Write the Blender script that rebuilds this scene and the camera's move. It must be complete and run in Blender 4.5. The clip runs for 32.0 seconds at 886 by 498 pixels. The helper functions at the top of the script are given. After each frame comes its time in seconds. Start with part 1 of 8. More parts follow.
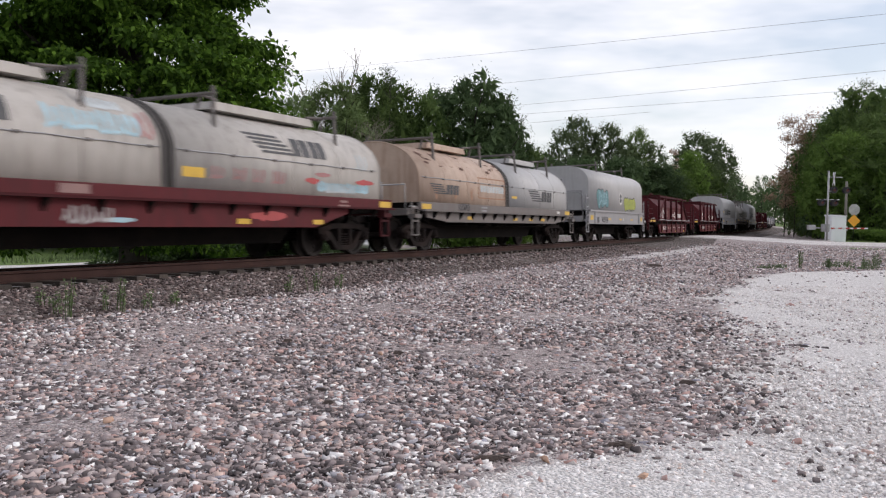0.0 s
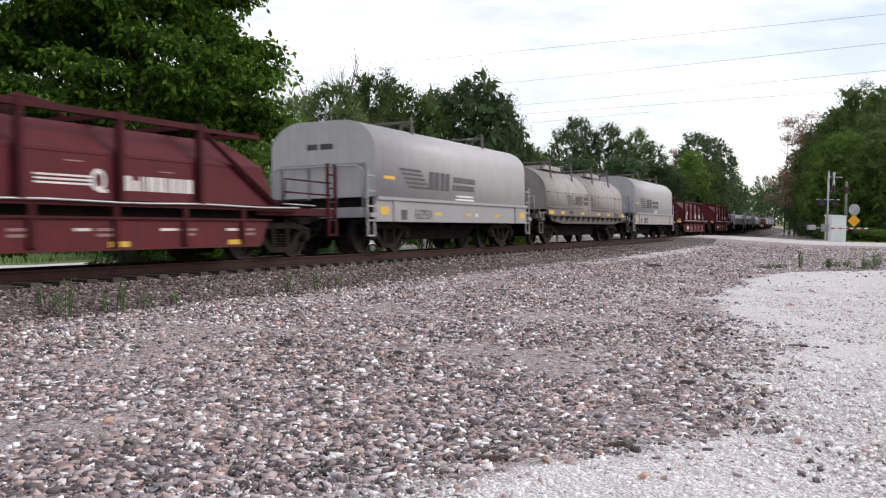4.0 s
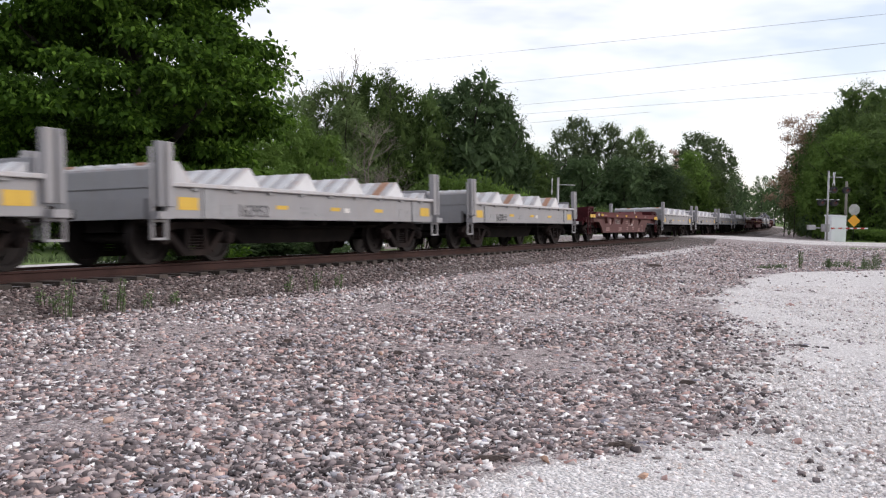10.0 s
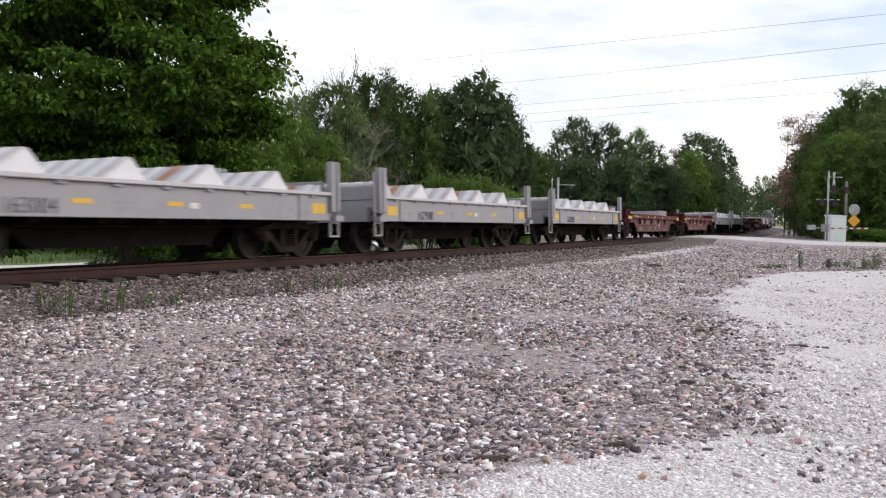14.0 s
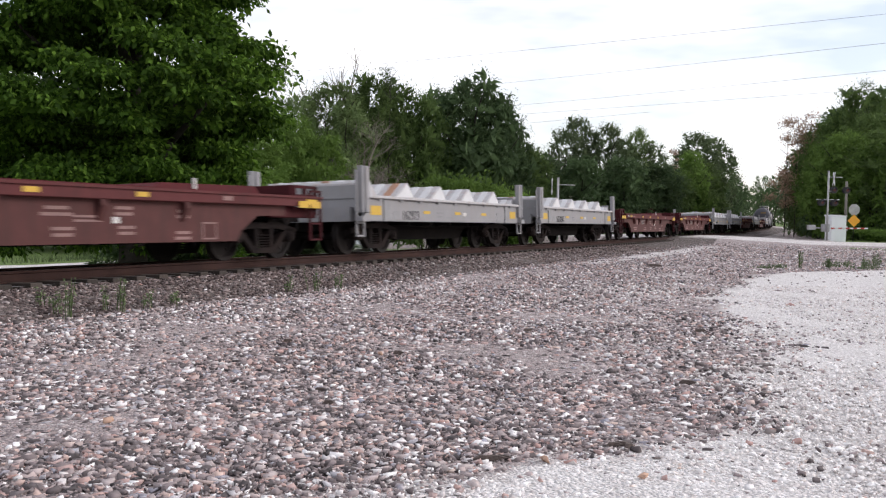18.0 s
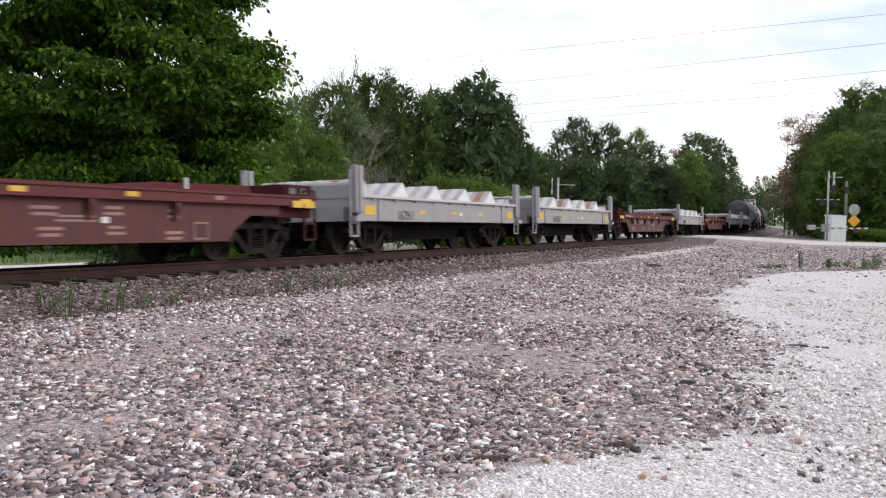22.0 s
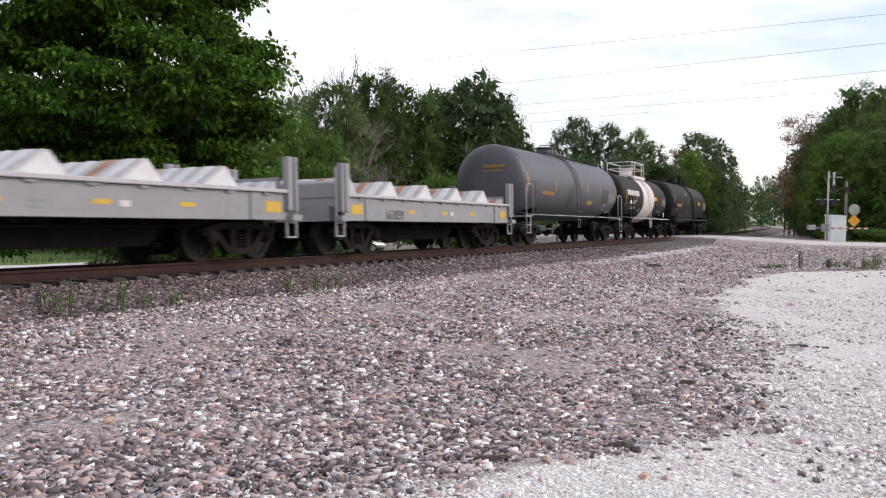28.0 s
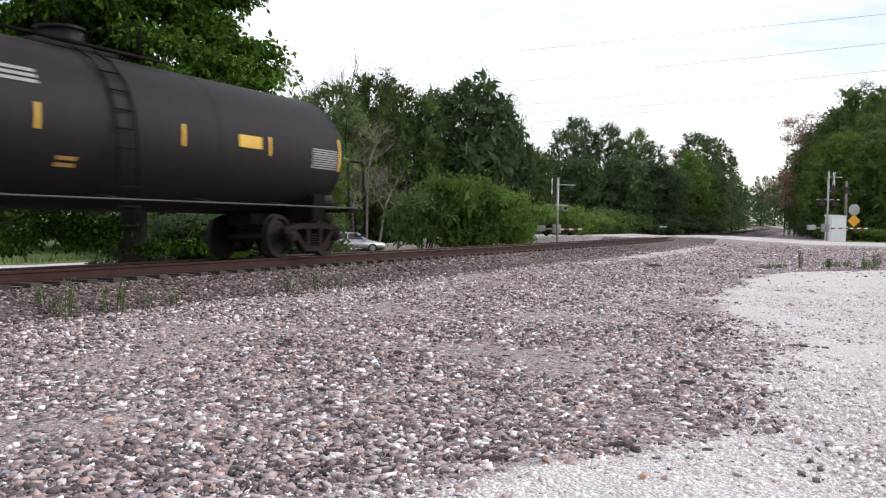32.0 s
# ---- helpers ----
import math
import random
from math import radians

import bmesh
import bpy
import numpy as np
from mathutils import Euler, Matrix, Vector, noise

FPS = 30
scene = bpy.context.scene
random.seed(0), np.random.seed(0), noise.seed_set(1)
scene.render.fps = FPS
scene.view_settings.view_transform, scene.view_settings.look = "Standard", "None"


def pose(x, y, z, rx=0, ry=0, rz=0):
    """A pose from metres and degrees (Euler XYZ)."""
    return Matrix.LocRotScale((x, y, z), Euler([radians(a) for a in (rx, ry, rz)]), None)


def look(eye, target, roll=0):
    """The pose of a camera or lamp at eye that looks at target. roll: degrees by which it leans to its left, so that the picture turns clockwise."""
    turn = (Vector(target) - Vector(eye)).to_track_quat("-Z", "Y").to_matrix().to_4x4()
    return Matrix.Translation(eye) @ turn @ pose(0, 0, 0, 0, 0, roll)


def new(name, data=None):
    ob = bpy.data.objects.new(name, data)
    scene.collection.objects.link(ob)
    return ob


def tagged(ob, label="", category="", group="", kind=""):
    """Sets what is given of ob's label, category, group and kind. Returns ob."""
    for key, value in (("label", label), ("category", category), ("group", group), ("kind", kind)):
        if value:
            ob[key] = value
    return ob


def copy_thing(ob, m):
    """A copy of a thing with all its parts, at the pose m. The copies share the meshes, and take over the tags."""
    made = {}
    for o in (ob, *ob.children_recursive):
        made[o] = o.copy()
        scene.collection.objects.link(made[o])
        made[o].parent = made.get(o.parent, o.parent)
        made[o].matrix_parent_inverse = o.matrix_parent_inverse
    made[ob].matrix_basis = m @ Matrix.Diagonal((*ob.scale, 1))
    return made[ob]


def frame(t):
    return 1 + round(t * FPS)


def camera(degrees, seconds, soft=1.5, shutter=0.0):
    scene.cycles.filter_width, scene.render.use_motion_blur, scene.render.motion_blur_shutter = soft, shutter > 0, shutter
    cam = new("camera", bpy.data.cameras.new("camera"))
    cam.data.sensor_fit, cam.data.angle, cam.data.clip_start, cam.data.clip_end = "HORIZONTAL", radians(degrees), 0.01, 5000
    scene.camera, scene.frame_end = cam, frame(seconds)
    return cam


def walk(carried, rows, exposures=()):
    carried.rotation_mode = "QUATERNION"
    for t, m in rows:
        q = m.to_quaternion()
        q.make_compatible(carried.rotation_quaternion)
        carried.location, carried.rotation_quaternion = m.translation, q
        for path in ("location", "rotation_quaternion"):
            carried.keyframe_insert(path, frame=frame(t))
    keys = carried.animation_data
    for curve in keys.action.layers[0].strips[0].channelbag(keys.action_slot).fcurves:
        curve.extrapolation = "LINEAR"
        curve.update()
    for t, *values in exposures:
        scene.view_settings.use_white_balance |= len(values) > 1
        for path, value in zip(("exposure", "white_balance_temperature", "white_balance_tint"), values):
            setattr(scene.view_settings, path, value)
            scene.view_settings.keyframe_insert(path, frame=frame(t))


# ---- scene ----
cam = camera(50.84, 32.0, soft=1.2, shutter=0.3)
EYE = (0.0, 0.0, 0.891)
VIEW = pose(*EYE, 90 - 1.792, 0, 0) @ pose(0, 0, 0, 0, 0, 1.133)
walk(cam, [(0, VIEW), (32, VIEW)], [(0, 0.16, 6500, 15), (3, 0.40, 6500, 15), (6, 0.30, 6500, 15), (9, 0.33, 6500, 15), (17, 0.38, 6500, 15), (20, 0.44, 6500, 15), (29, 0.40, 6500, 15), (32, 0.50, 6500, 15)])

# ---- sky and sun: a bright overcast evening ----
world = bpy.data.worlds.new("sky")
scene.world = world
world.use_nodes = True
wt = world.node_tree
wt.nodes.clear()
w_out = wt.nodes.new("ShaderNodeOutputWorld")
w_bg = wt.nodes.new("ShaderNodeBackground")
w_sky = wt.nodes.new("ShaderNodeTexSky")
w_sky.sky_type = "NISHITA"
w_sky.sun_disc = False
w_sky.sun_elevation = radians(28)
w_sky.sun_rotation = radians(83)
w_co = wt.nodes.new("ShaderNodeTexCoord")
w_map = wt.nodes.new("ShaderNodeMapping")
w_map.inputs["Scale"].default_value = (1.3, 1.3, 5.0)
w_noise = wt.nodes.new("ShaderNodeTexNoise")
w_noise.inputs["Scale"].default_value = 1.6
w_noise.inputs["Detail"].default_value = 5
w_noise.inputs["Roughness"].default_value = 0.55
w_ramp = wt.nodes.new("ShaderNodeValToRGB")
w_ramp.color_ramp.elements[0].position = 0.42
w_ramp.color_ramp.elements[0].color = (0.30, 0.30, 0.30, 1)
w_ramp.color_ramp.elements[1].position = 0.63
w_ramp.color_ramp.elements[1].color = (0.95, 0.95, 0.95, 1)
w_mix = wt.nodes.new("ShaderNodeMix")
w_mix.data_type = "RGBA"
w_mix.inputs["B"].default_value = (9.3, 9.35, 9.42, 1)
wt.links.new(w_co.outputs["Generated"], w_map.inputs["Vector"])
wt.links.new(w_map.outputs["Vector"], w_noise.inputs["Vector"])
wt.links.new(w_noise.outputs["Fac"], w_ramp.inputs["Fac"])
wt.links.new(w_ramp.outputs["Color"], w_mix.inputs["Factor"])
wt.links.new(w_sky.outputs["Color"], w_mix.inputs["A"])
wt.links.new(w_mix.outputs["Result"], w_bg.inputs["Color"])
w_bg.inputs["Strength"].default_value = 0.115
wt.links.new(w_bg.outputs["Background"], w_out.inputs["Surface"])

sun = new("sun", bpy.data.lights.new("sun", "SUN"))
sun.data.energy = 1.3
sun.data.angle = radians(25)
sun.data.color = (1.0, 0.96, 0.9)
sun.matrix_world = look((0, 0, 50), (-24, -3, 36))


# ---- the line of the track: one wide curve ----
HEADING = 1.1332
NEAR = 10.7586          # from the eye to the near side of the cars
BEND = 0.00043765
HALF = 1.5              # half a car's width
SPEED, SLOWING = 15.0711, -0.09026


# slack runs in and out: how far the train lags behind an even slowing, second by second
LAG = (0, 0.15, -0.05, 0, 0.1, 0.2, 0.27, -0.03, 0, 0.01, 0.1, 0, -0.25, 0.22, 0.3, 0.27, 0.22, 0.2, 0.1, 0.24, 0.37, 0.14,
       -0.22, -0.19, -0.16, -0.27, -0.1, 0.1, 0.23, 0.33, 0.2, -0.2, -0.7)


def along(t):
    """How far the train has come at t seconds, from where it is at 13 s."""
    return SPEED * (t - 13) + 0.5 * SLOWING * (t - 13) ** 2 - float(np.interp(t, range(33), LAG))


def rise(s):
    return 0.00354 * (math.sqrt((s - 40) ** 2 + 400) + (s - 40)) / 2 if s > -200 else 0.0


def on_track(s, lat=0.0, z=0.0):
    """World place of a point s metres along the line and lat metres beyond its middle, z over the rails."""
    a = BEND * s
    lx, ly = math.sin(a) / BEND, (1 - math.cos(a)) / BEND
    lx, ly = lx - math.sin(a) * lat, ly + math.cos(a) * lat + NEAR + HALF
    c, n = math.cos(HEADING), math.sin(HEADING)
    return Vector((c * lx - n * ly, n * lx + c * ly, z + rise(s)))


def to_track(x, y):
    """s and lat of a world place."""
    c, n = math.cos(HEADING), math.sin(HEADING)
    lx, ly = c * x + n * y, -n * x + c * y - NEAR - HALF
    r = 1 / BEND
    return math.atan2(lx, r - ly) * r, r - math.hypot(lx, r - ly)


GAUGE = 1.507
CANT = radians(2.3)     # the curve's outer rail, the near one, lies higher


def track_pose(s, lat=0.0, z=0.0):
    """The frame of the track at s, tilted about the near rail's head."""
    tilt = Matrix.Translation((0, -GAUGE / 2, 0)) @ Matrix.Rotation(-CANT, 4, "X") @ Matrix.Translation((0, GAUGE / 2, 0))
    return Matrix.Translation(on_track(s, lat, z)) @ Matrix.Rotation(HEADING + BEND * s, 4, "Z") @ tilt


# ---- materials ----
def material(name, colour, rough=0.7, metal=0.0, dark=0.7, light=1.15, scale=3.0, bump=0.0, bump_scale=60.0,
             grime=None, grime_amount=0.0, streak=False, per=0.0, island=0.0, spec=0.5):
    """A weathered surface: two scales of tone, optional dirt (streaks run down), relief, and tone per object or island."""
    m = bpy.data.materials.new(name)
    m.use_nodes = True
    nt = m.node_tree
    N, K = nt.nodes, nt.links
    b = N["Principled BSDF"]
    b.inputs["Roughness"].default_value = rough
    b.inputs["Metallic"].default_value = metal
    b.inputs["Specular IOR Level"].default_value = spec
    co = N.new("ShaderNodeTexCoord")
    n1 = N.new("ShaderNodeTexNoise")
    n1.inputs["Scale"].default_value = scale
    n1.inputs["Detail"].default_value = 6
    K.new(co.outputs["Object"], n1.inputs["Vector"])
    n2 = N.new("ShaderNodeTexNoise")
    n2.inputs["Scale"].default_value = scale * 14
    n2.inputs["Detail"].default_value = 3
    K.new(co.outputs["Object"], n2.inputs["Vector"])
    mixn = N.new("ShaderNodeMix")
    mixn.inputs["Factor"].default_value = 0.35
    K.new(n1.outputs["Fac"], mixn.inputs["A"])
    K.new(n2.outputs["Fac"], mixn.inputs["B"])
    r = N.new("ShaderNodeMapRange")
    r.inputs["From Min"].default_value, r.inputs["From Max"].default_value = 0.3, 0.7
    r.inputs["To Min"].default_value, r.inputs["To Max"].default_value = dark, light
    K.new(mixn.outputs["Result"], r.inputs["Value"])
    value = r.outputs["Result"]
    if per or island:
        src = N.new("ShaderNodeObjectInfo") if per else N.new("ShaderNodeNewGeometry")
        pr = N.new("ShaderNodeMapRange")
        pr.inputs["To Min"].default_value, pr.inputs["To Max"].default_value = 1 - (per or island), 1 + (per or island)
        K.new(src.outputs["Random" if per else "Random Per Island"], pr.inputs["Value"])
        mul = N.new("ShaderNodeMath")
        mul.operation = "MULTIPLY"
        K.new(value, mul.inputs[0])
        K.new(pr.outputs["Result"], mul.inputs[1])
        value = mul.outputs["Value"]
    tone = N.new("ShaderNodeVectorMath")
    tone.operation = "SCALE"
    tone.inputs[0].default_value = colour
    K.new(value, tone.inputs["Scale"])
    col = tone.outputs["Vector"]
    if grime:
        mp = N.new("ShaderNodeMapping")
        mp.inputs["Scale"].default_value = (4.5, 4.5, 0.5) if streak else (1.2, 1.2, 1.2)
        K.new(co.outputs["Object"], mp.inputs["Vector"])
        g = N.new("ShaderNodeTexNoise")
        g.inputs["Scale"].default_value = 1.4
        g.inputs["Detail"].default_value = 7
        g.inputs["Roughness"].default_value = 0.65
        K.new(mp.outputs["Vector"], g.inputs["Vector"])
        gr = N.new("ShaderNodeMapRange")
        gr.inputs["From Min"].default_value, gr.inputs["From Max"].default_value = 0.48, 0.72
        gr.inputs["To Max"].default_value = grime_amount
        K.new(g.outputs["Fac"], gr.inputs["Value"])
        gm = N.new("ShaderNodeMix")
        gm.data_type = "RGBA"
        gm.inputs["B"].default_value = (*grime, 1)
        K.new(gr.outputs["Result"], gm.inputs["Factor"])
        K.new(col, gm.inputs["A"])
        col = gm.outputs["Result"]
    K.new(col, b.inputs["Base Color"])
    if bump:
        nb = N.new("ShaderNodeTexNoise")
        nb.inputs["Scale"].default_value = bump_scale
        nb.inputs["Detail"].default_value = 4
        K.new(co.outputs["Object"], nb.inputs["Vector"])
        bp = N.new("ShaderNodeBump")
        bp.inputs["Strength"].default_value = bump
        bp.inputs["Distance"].default_value = 0.02
        K.new(nb.outputs["Fac"], bp.inputs["Height"])
        K.new(bp.outputs["Normal"], b.inputs["Normal"])
    return m


M_WHITE = material("white_hood", (0.395, 0.39, 0.395), 0.5, grime=(0.28, 0.265, 0.25), grime_amount=0.45, streak=True, dark=0.9, light=1.06)
M_CREAM = material("rusty_cream_hood", (0.43, 0.32, 0.252), 0.6, grime=(0.22, 0.115, 0.075), grime_amount=0.65, streak=True, dark=0.85, light=1.1)
M_OLDWHITE = material("dirty_white_hood", (0.42, 0.395, 0.37), 0.55, grime=(0.20, 0.17, 0.15), grime_amount=0.6, streak=True, dark=0.86, light=1.08)
M_DULLWHITE = material("grimed_white_hood", (0.30, 0.275, 0.262), 0.6, grime=(0.17, 0.145, 0.13), grime_amount=0.7, streak=True, dark=0.84, light=1.08)
M_GRIMEGREY = material("grimed_grey_sill", (0.135, 0.118, 0.114), 0.65, grime=(0.10, 0.07, 0.058), grime_amount=0.6, streak=True, dark=0.8, light=1.1)
M_GREY = material("pale_grey_sill", (0.265, 0.26, 0.272), 0.55, grime=(0.25, 0.22, 0.2), grime_amount=0.45, streak=True, dark=0.88, light=1.06)
M_TROUGH = material("pale_trough", (0.43, 0.425, 0.44), 0.6, grime=(0.34, 0.19, 0.12), grime_amount=0.55, streak=True, dark=0.88, light=1.08)
M_RED = material("oxide_red", (0.088, 0.011, 0.015), 0.65, spec=0.2, grime=(0.045, 0.014, 0.015), grime_amount=0.6, streak=True, dark=0.8, light=1.15)
M_REDDARK = material("grimy_oxide_red", (0.055, 0.009, 0.012), 0.75, spec=0.15, grime=(0.03, 0.012, 0.012), grime_amount=0.7, dark=0.75, light=1.15)
M_CHORD = material("worn_red_chord", (0.105, 0.028, 0.029), 0.7, spec=0.2, grime=(0.05, 0.02, 0.02), grime_amount=0.6, dark=0.8, light=1.15)
M_BROWN = material("faded_red_brown", (0.088, 0.031, 0.029), 0.7, spec=0.25, grime=(0.045, 0.024, 0.021), grime_amount=0.6, streak=True, dark=0.8, light=1.15)
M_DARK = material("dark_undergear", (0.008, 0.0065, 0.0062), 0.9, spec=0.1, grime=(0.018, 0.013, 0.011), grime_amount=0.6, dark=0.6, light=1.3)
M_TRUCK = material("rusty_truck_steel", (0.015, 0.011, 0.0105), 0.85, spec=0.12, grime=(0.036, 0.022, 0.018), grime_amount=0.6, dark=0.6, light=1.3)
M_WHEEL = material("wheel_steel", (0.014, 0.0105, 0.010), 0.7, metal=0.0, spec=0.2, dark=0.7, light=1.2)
M_TANKGREY = material("grey_tank", (0.070, 0.070, 0.086), 0.5, grime=(0.06, 0.054, 0.052), grime_amount=0.6, streak=True, dark=0.85, light=1.1)
M_TANKBLACK = material("black_tank", (0.008, 0.0065, 0.0075), 0.6, spec=0.2, grime=(0.018, 0.014, 0.013), grime_amount=0.5, streak=True, dark=0.8, light=1.15)
M_BAND = material("pinkish_white_band", (0.66, 0.60, 0.58), 0.5, grime=(0.4, 0.33, 0.3), grime_amount=0.35, streak=True, dark=0.92, light=1.05)
M_YELLOW = material("safety_yellow", (0.55, 0.34, 0.03), 0.5, dark=0.85)
M_MARKWHITE = material("white_stencil", (0.62, 0.60, 0.58), 0.6)
M_MARKFADE = material("faded_stencil", (0.25, 0.145, 0.135), 0.65)
M_MARKDULL = material("dull_white_stencil", (0.34, 0.29, 0.275), 0.65, dark=0.6)
M_MARKBLACK = material("black_stencil", (0.045, 0.045, 0.05), 0.6)
M_MARKGREY = material("grey_stencil", (0.26, 0.26, 0.27), 0.6)
M_PATCH = material("dark_grey_patch", (0.05, 0.05, 0.055), 0.6)
M_PAINTBLUE = material("sprayed_pale_blue", (0.36, 0.54, 0.62), 0.6, island=0.2)
M_PAINTRED = material("sprayed_red", (0.42, 0.06, 0.06), 0.6, island=0.2)
M_PAINTLIME = material("sprayed_lime", (0.33, 0.37, 0.06), 0.6, island=0.15)
M_PAINTTEAL = material("sprayed_teal", (0.11, 0.25, 0.27), 0.6, island=0.2)
M_PAINTGREY = material("sprayed_silver", (0.40, 0.38, 0.38), 0.6, island=0.2)
M_STEEL = material("galvanised_steel", (0.42, 0.42, 0.43), 0.45, metal=0.5)
M_BRACKET = material("grimy_bracket_steel", (0.12, 0.105, 0.098), 0.7, dark=0.6)
M_HANDRAIL = material("grey_handrail", (0.34, 0.34, 0.35), 0.5, metal=0.2)
M_RAIL = material("rusty_rail", (0.044, 0.022, 0.019), 0.85, spec=0.2, grime=(0.07, 0.036, 0.027), grime_amount=0.6, bump=0.2)
M_RAILTOP = material("worn_rail_head", (0.30, 0.27, 0.26), 0.35, metal=0.8)
M_TIE = material("creosoted_tie", (0.055, 0.043, 0.036), 0.9, per=0.3, bump=0.4, bump_scale=30)
M_GRAVEL = material("grey_gravel_bed", (0.28, 0.255, 0.25), 0.95, scale=9, dark=0.55, light=1.35, bump=0.8, bump_scale=45)


# ---- small mesh tools ----
def box(bm, x0, x1, y0, y1, z0, z1, bevel=0.0):
    vs = [bm.verts.new((x, y, z)) for x in (x0, x1) for y in (y0, y1) for z in (z0, z1)]
    fs = [bm.faces.new([vs[i] for i in f]) for f in
          ((0, 1, 3, 2), (4, 6, 7, 5), (0, 4, 5, 1), (2, 3, 7, 6), (0, 2, 6, 4), (1, 5, 7, 3))]
    if bevel:
        edges = list({e for f in fs for e in f.edges})
        bmesh.ops.bevel(bm, geom=edges, offset=bevel, segments=1, affect="EDGES")
    return bm


def tube(bm, a, b, r, seg=8, r2=None):
    a, b = Vector(a), Vector(b)
    q = (b - a).to_track_quat("Z", "Y").to_matrix()
    r2 = r if r2 is None else r2
    rings = []
    for p, rr in ((a, r), (b, r2)):
        rings.append([bm.verts.new(p + q @ Vector((rr * math.cos(2 * math.pi * i / seg), rr * math.sin(2 * math.pi * i / seg), 0))) for i in range(seg)])
    for i in range(seg):
        f = bm.faces.new((rings[0][i], rings[0][(i + 1) % seg], rings[1][(i + 1) % seg], rings[1][i]))
        f.smooth = seg > 6
    bm.faces.new(rings[0][::-1])
    bm.faces.new(rings[1])
    return bm


def pipe(bm, points, r, seg=6):
    """A bent round bar through the points, in one piece."""
    P = [Vector(p) for p in points]
    rings, up = [], None
    for i, p in enumerate(P):
        d = (P[min(i + 1, len(P) - 1)] - P[max(i - 1, 0)]).normalized()
        a = d.orthogonal() if up is None else (up - d * up.dot(d))
        if a.length < 1e-4:
            a = d.orthogonal()
        a.normalize()
        up = a
        c = d.cross(a)
        rings.append([bm.verts.new(p + (a * math.cos(2 * math.pi * k / seg) + c * math.sin(2 * math.pi * k / seg)) * r) for k in range(seg)])
    for x, y in zip(rings, rings[1:]):
        for k in range(seg):
            bm.faces.new((x[k], x[(k + 1) % seg], y[(k + 1) % seg], y[k])).smooth = True
    bm.faces.new(rings[0][::-1])
    bm.faces.new(rings[-1])
    return bm


def prism(bm, profile, x0, x1, axis="x", smooth=False):
    """A closed outline (two coordinates a point) drawn out along an axis."""
    def place(p, d):
        return {"x": (d, p[0], p[1]), "y": (p[0], d, p[1]), "z": (p[0], p[1], d)}[axis]
    A = [bm.verts.new(place(p, x0)) for p in profile]
    B = [bm.verts.new(place(p, x1)) for p in profile]
    n = len(profile)
    for i in range(n):
        f = bm.faces.new((A[i], A[(i + 1) % n], B[(i + 1) % n], B[i]))
        f.smooth = smooth
    bm.faces.new(A[::-1])
    bm.faces.new(B)
    return bm


def finish(bm):
    bmesh.ops.recalc_face_normals(bm, faces=bm.faces)
    return bm


def to_mesh(bm, name, mat):
    finish(bm)
    me = bpy.data.meshes.new(name)
    bm.to_mesh(me)
    bm.free()
    me.materials.append(mat)
    return me


def part(name, bm, mat, parent=None, label=""):
    """One mesh object from a bmesh or a ready mesh, under a thing or a part."""
    me = bm if isinstance(bm, bpy.types.Mesh) else to_mesh(bm, name, mat)
    ob = new(name, me)
    if parent is not None:
        ob.parent = parent
    if label:
        ob["label"] = label
    return ob


def B():
    return bmesh.new()


def thing(name, label, category, group="", m=None):
    ob = new(name)
    ob.empty_display_size = 0.2
    if m is not None:
        ob.matrix_world = m
    return tagged(ob, label, category, group)


def mesh_from(name, verts, faces, mat, smooth=False):
    me = bpy.data.meshes.new(name)
    me.from_pydata(verts, [], faces)
    me.materials.append(mat)
    if smooth:
        me.shade_smooth()
    me.update()
    return me


def letters(text, size, mat, depth=0.004):
    """Writing as a mesh, upright in x and z, facing -y, centred."""
    cu = bpy.data.curves.new("letters", "FONT")
    cu.body, cu.size, cu.extrude, cu.align_x, cu.align_y = text, size, depth, "CENTER", "CENTER"
    cu.resolution_u = 3
    tmp = bpy.data.objects.new("letters", cu)
    me = bpy.data.meshes.new_from_object(tmp)
    bpy.data.objects.remove(tmp)
    me.transform(Matrix.Rotation(radians(90), 4, "X"))
    me.materials.clear()
    me.materials.append(mat)
    return me


# ---- the ground: one sheet, shaped by the track bed, the crossing and the gravel yard ----
def smooth(a, b, v):
    u = min(max((v - a) / (b - a), 0.0), 1.0)
    return u * u * (3 - 2 * u)


def ground_z(s, lat):
    """Height of the ground over the rails' tops."""
    a = abs(lat)
    if lat < 0:
        low = -0.40 - 0.10 * smooth(20, 60, a)
    else:
        low = -0.72 - 1.0 * smooth(5.0, 16.0, a)
    bed = -0.20 + (0.065 if lat > 0 else -0.025) * smooth(0.85, 1.15, a)
    z = bed + (low - bed) * smooth(1.55, 3.7, a)
    # the road's ramp up to the rails
    lane = smooth(58.5, 62, s) * (1 - smooth(74, 78, s))
    ramp = -0.015 - 0.26 * smooth(2.0, 11.0, a) - (1.3 * smooth(13, 26, lat) if lat > 0 else 0)
    z = z + (ramp - z) * lane
    # the bed leans with the rails
    z -= math.tan(CANT) * min(max(lat + GAUGE / 2, 0.0), 2.5) * (1 - smooth(2.0, 4.5, lat))
    # the land beyond rises gently to the woods
    if lat > 45:
        z += 0.008 * (lat - 45)
    if lat < -40:
        z += 0.004 * (-lat - 40)
    return z


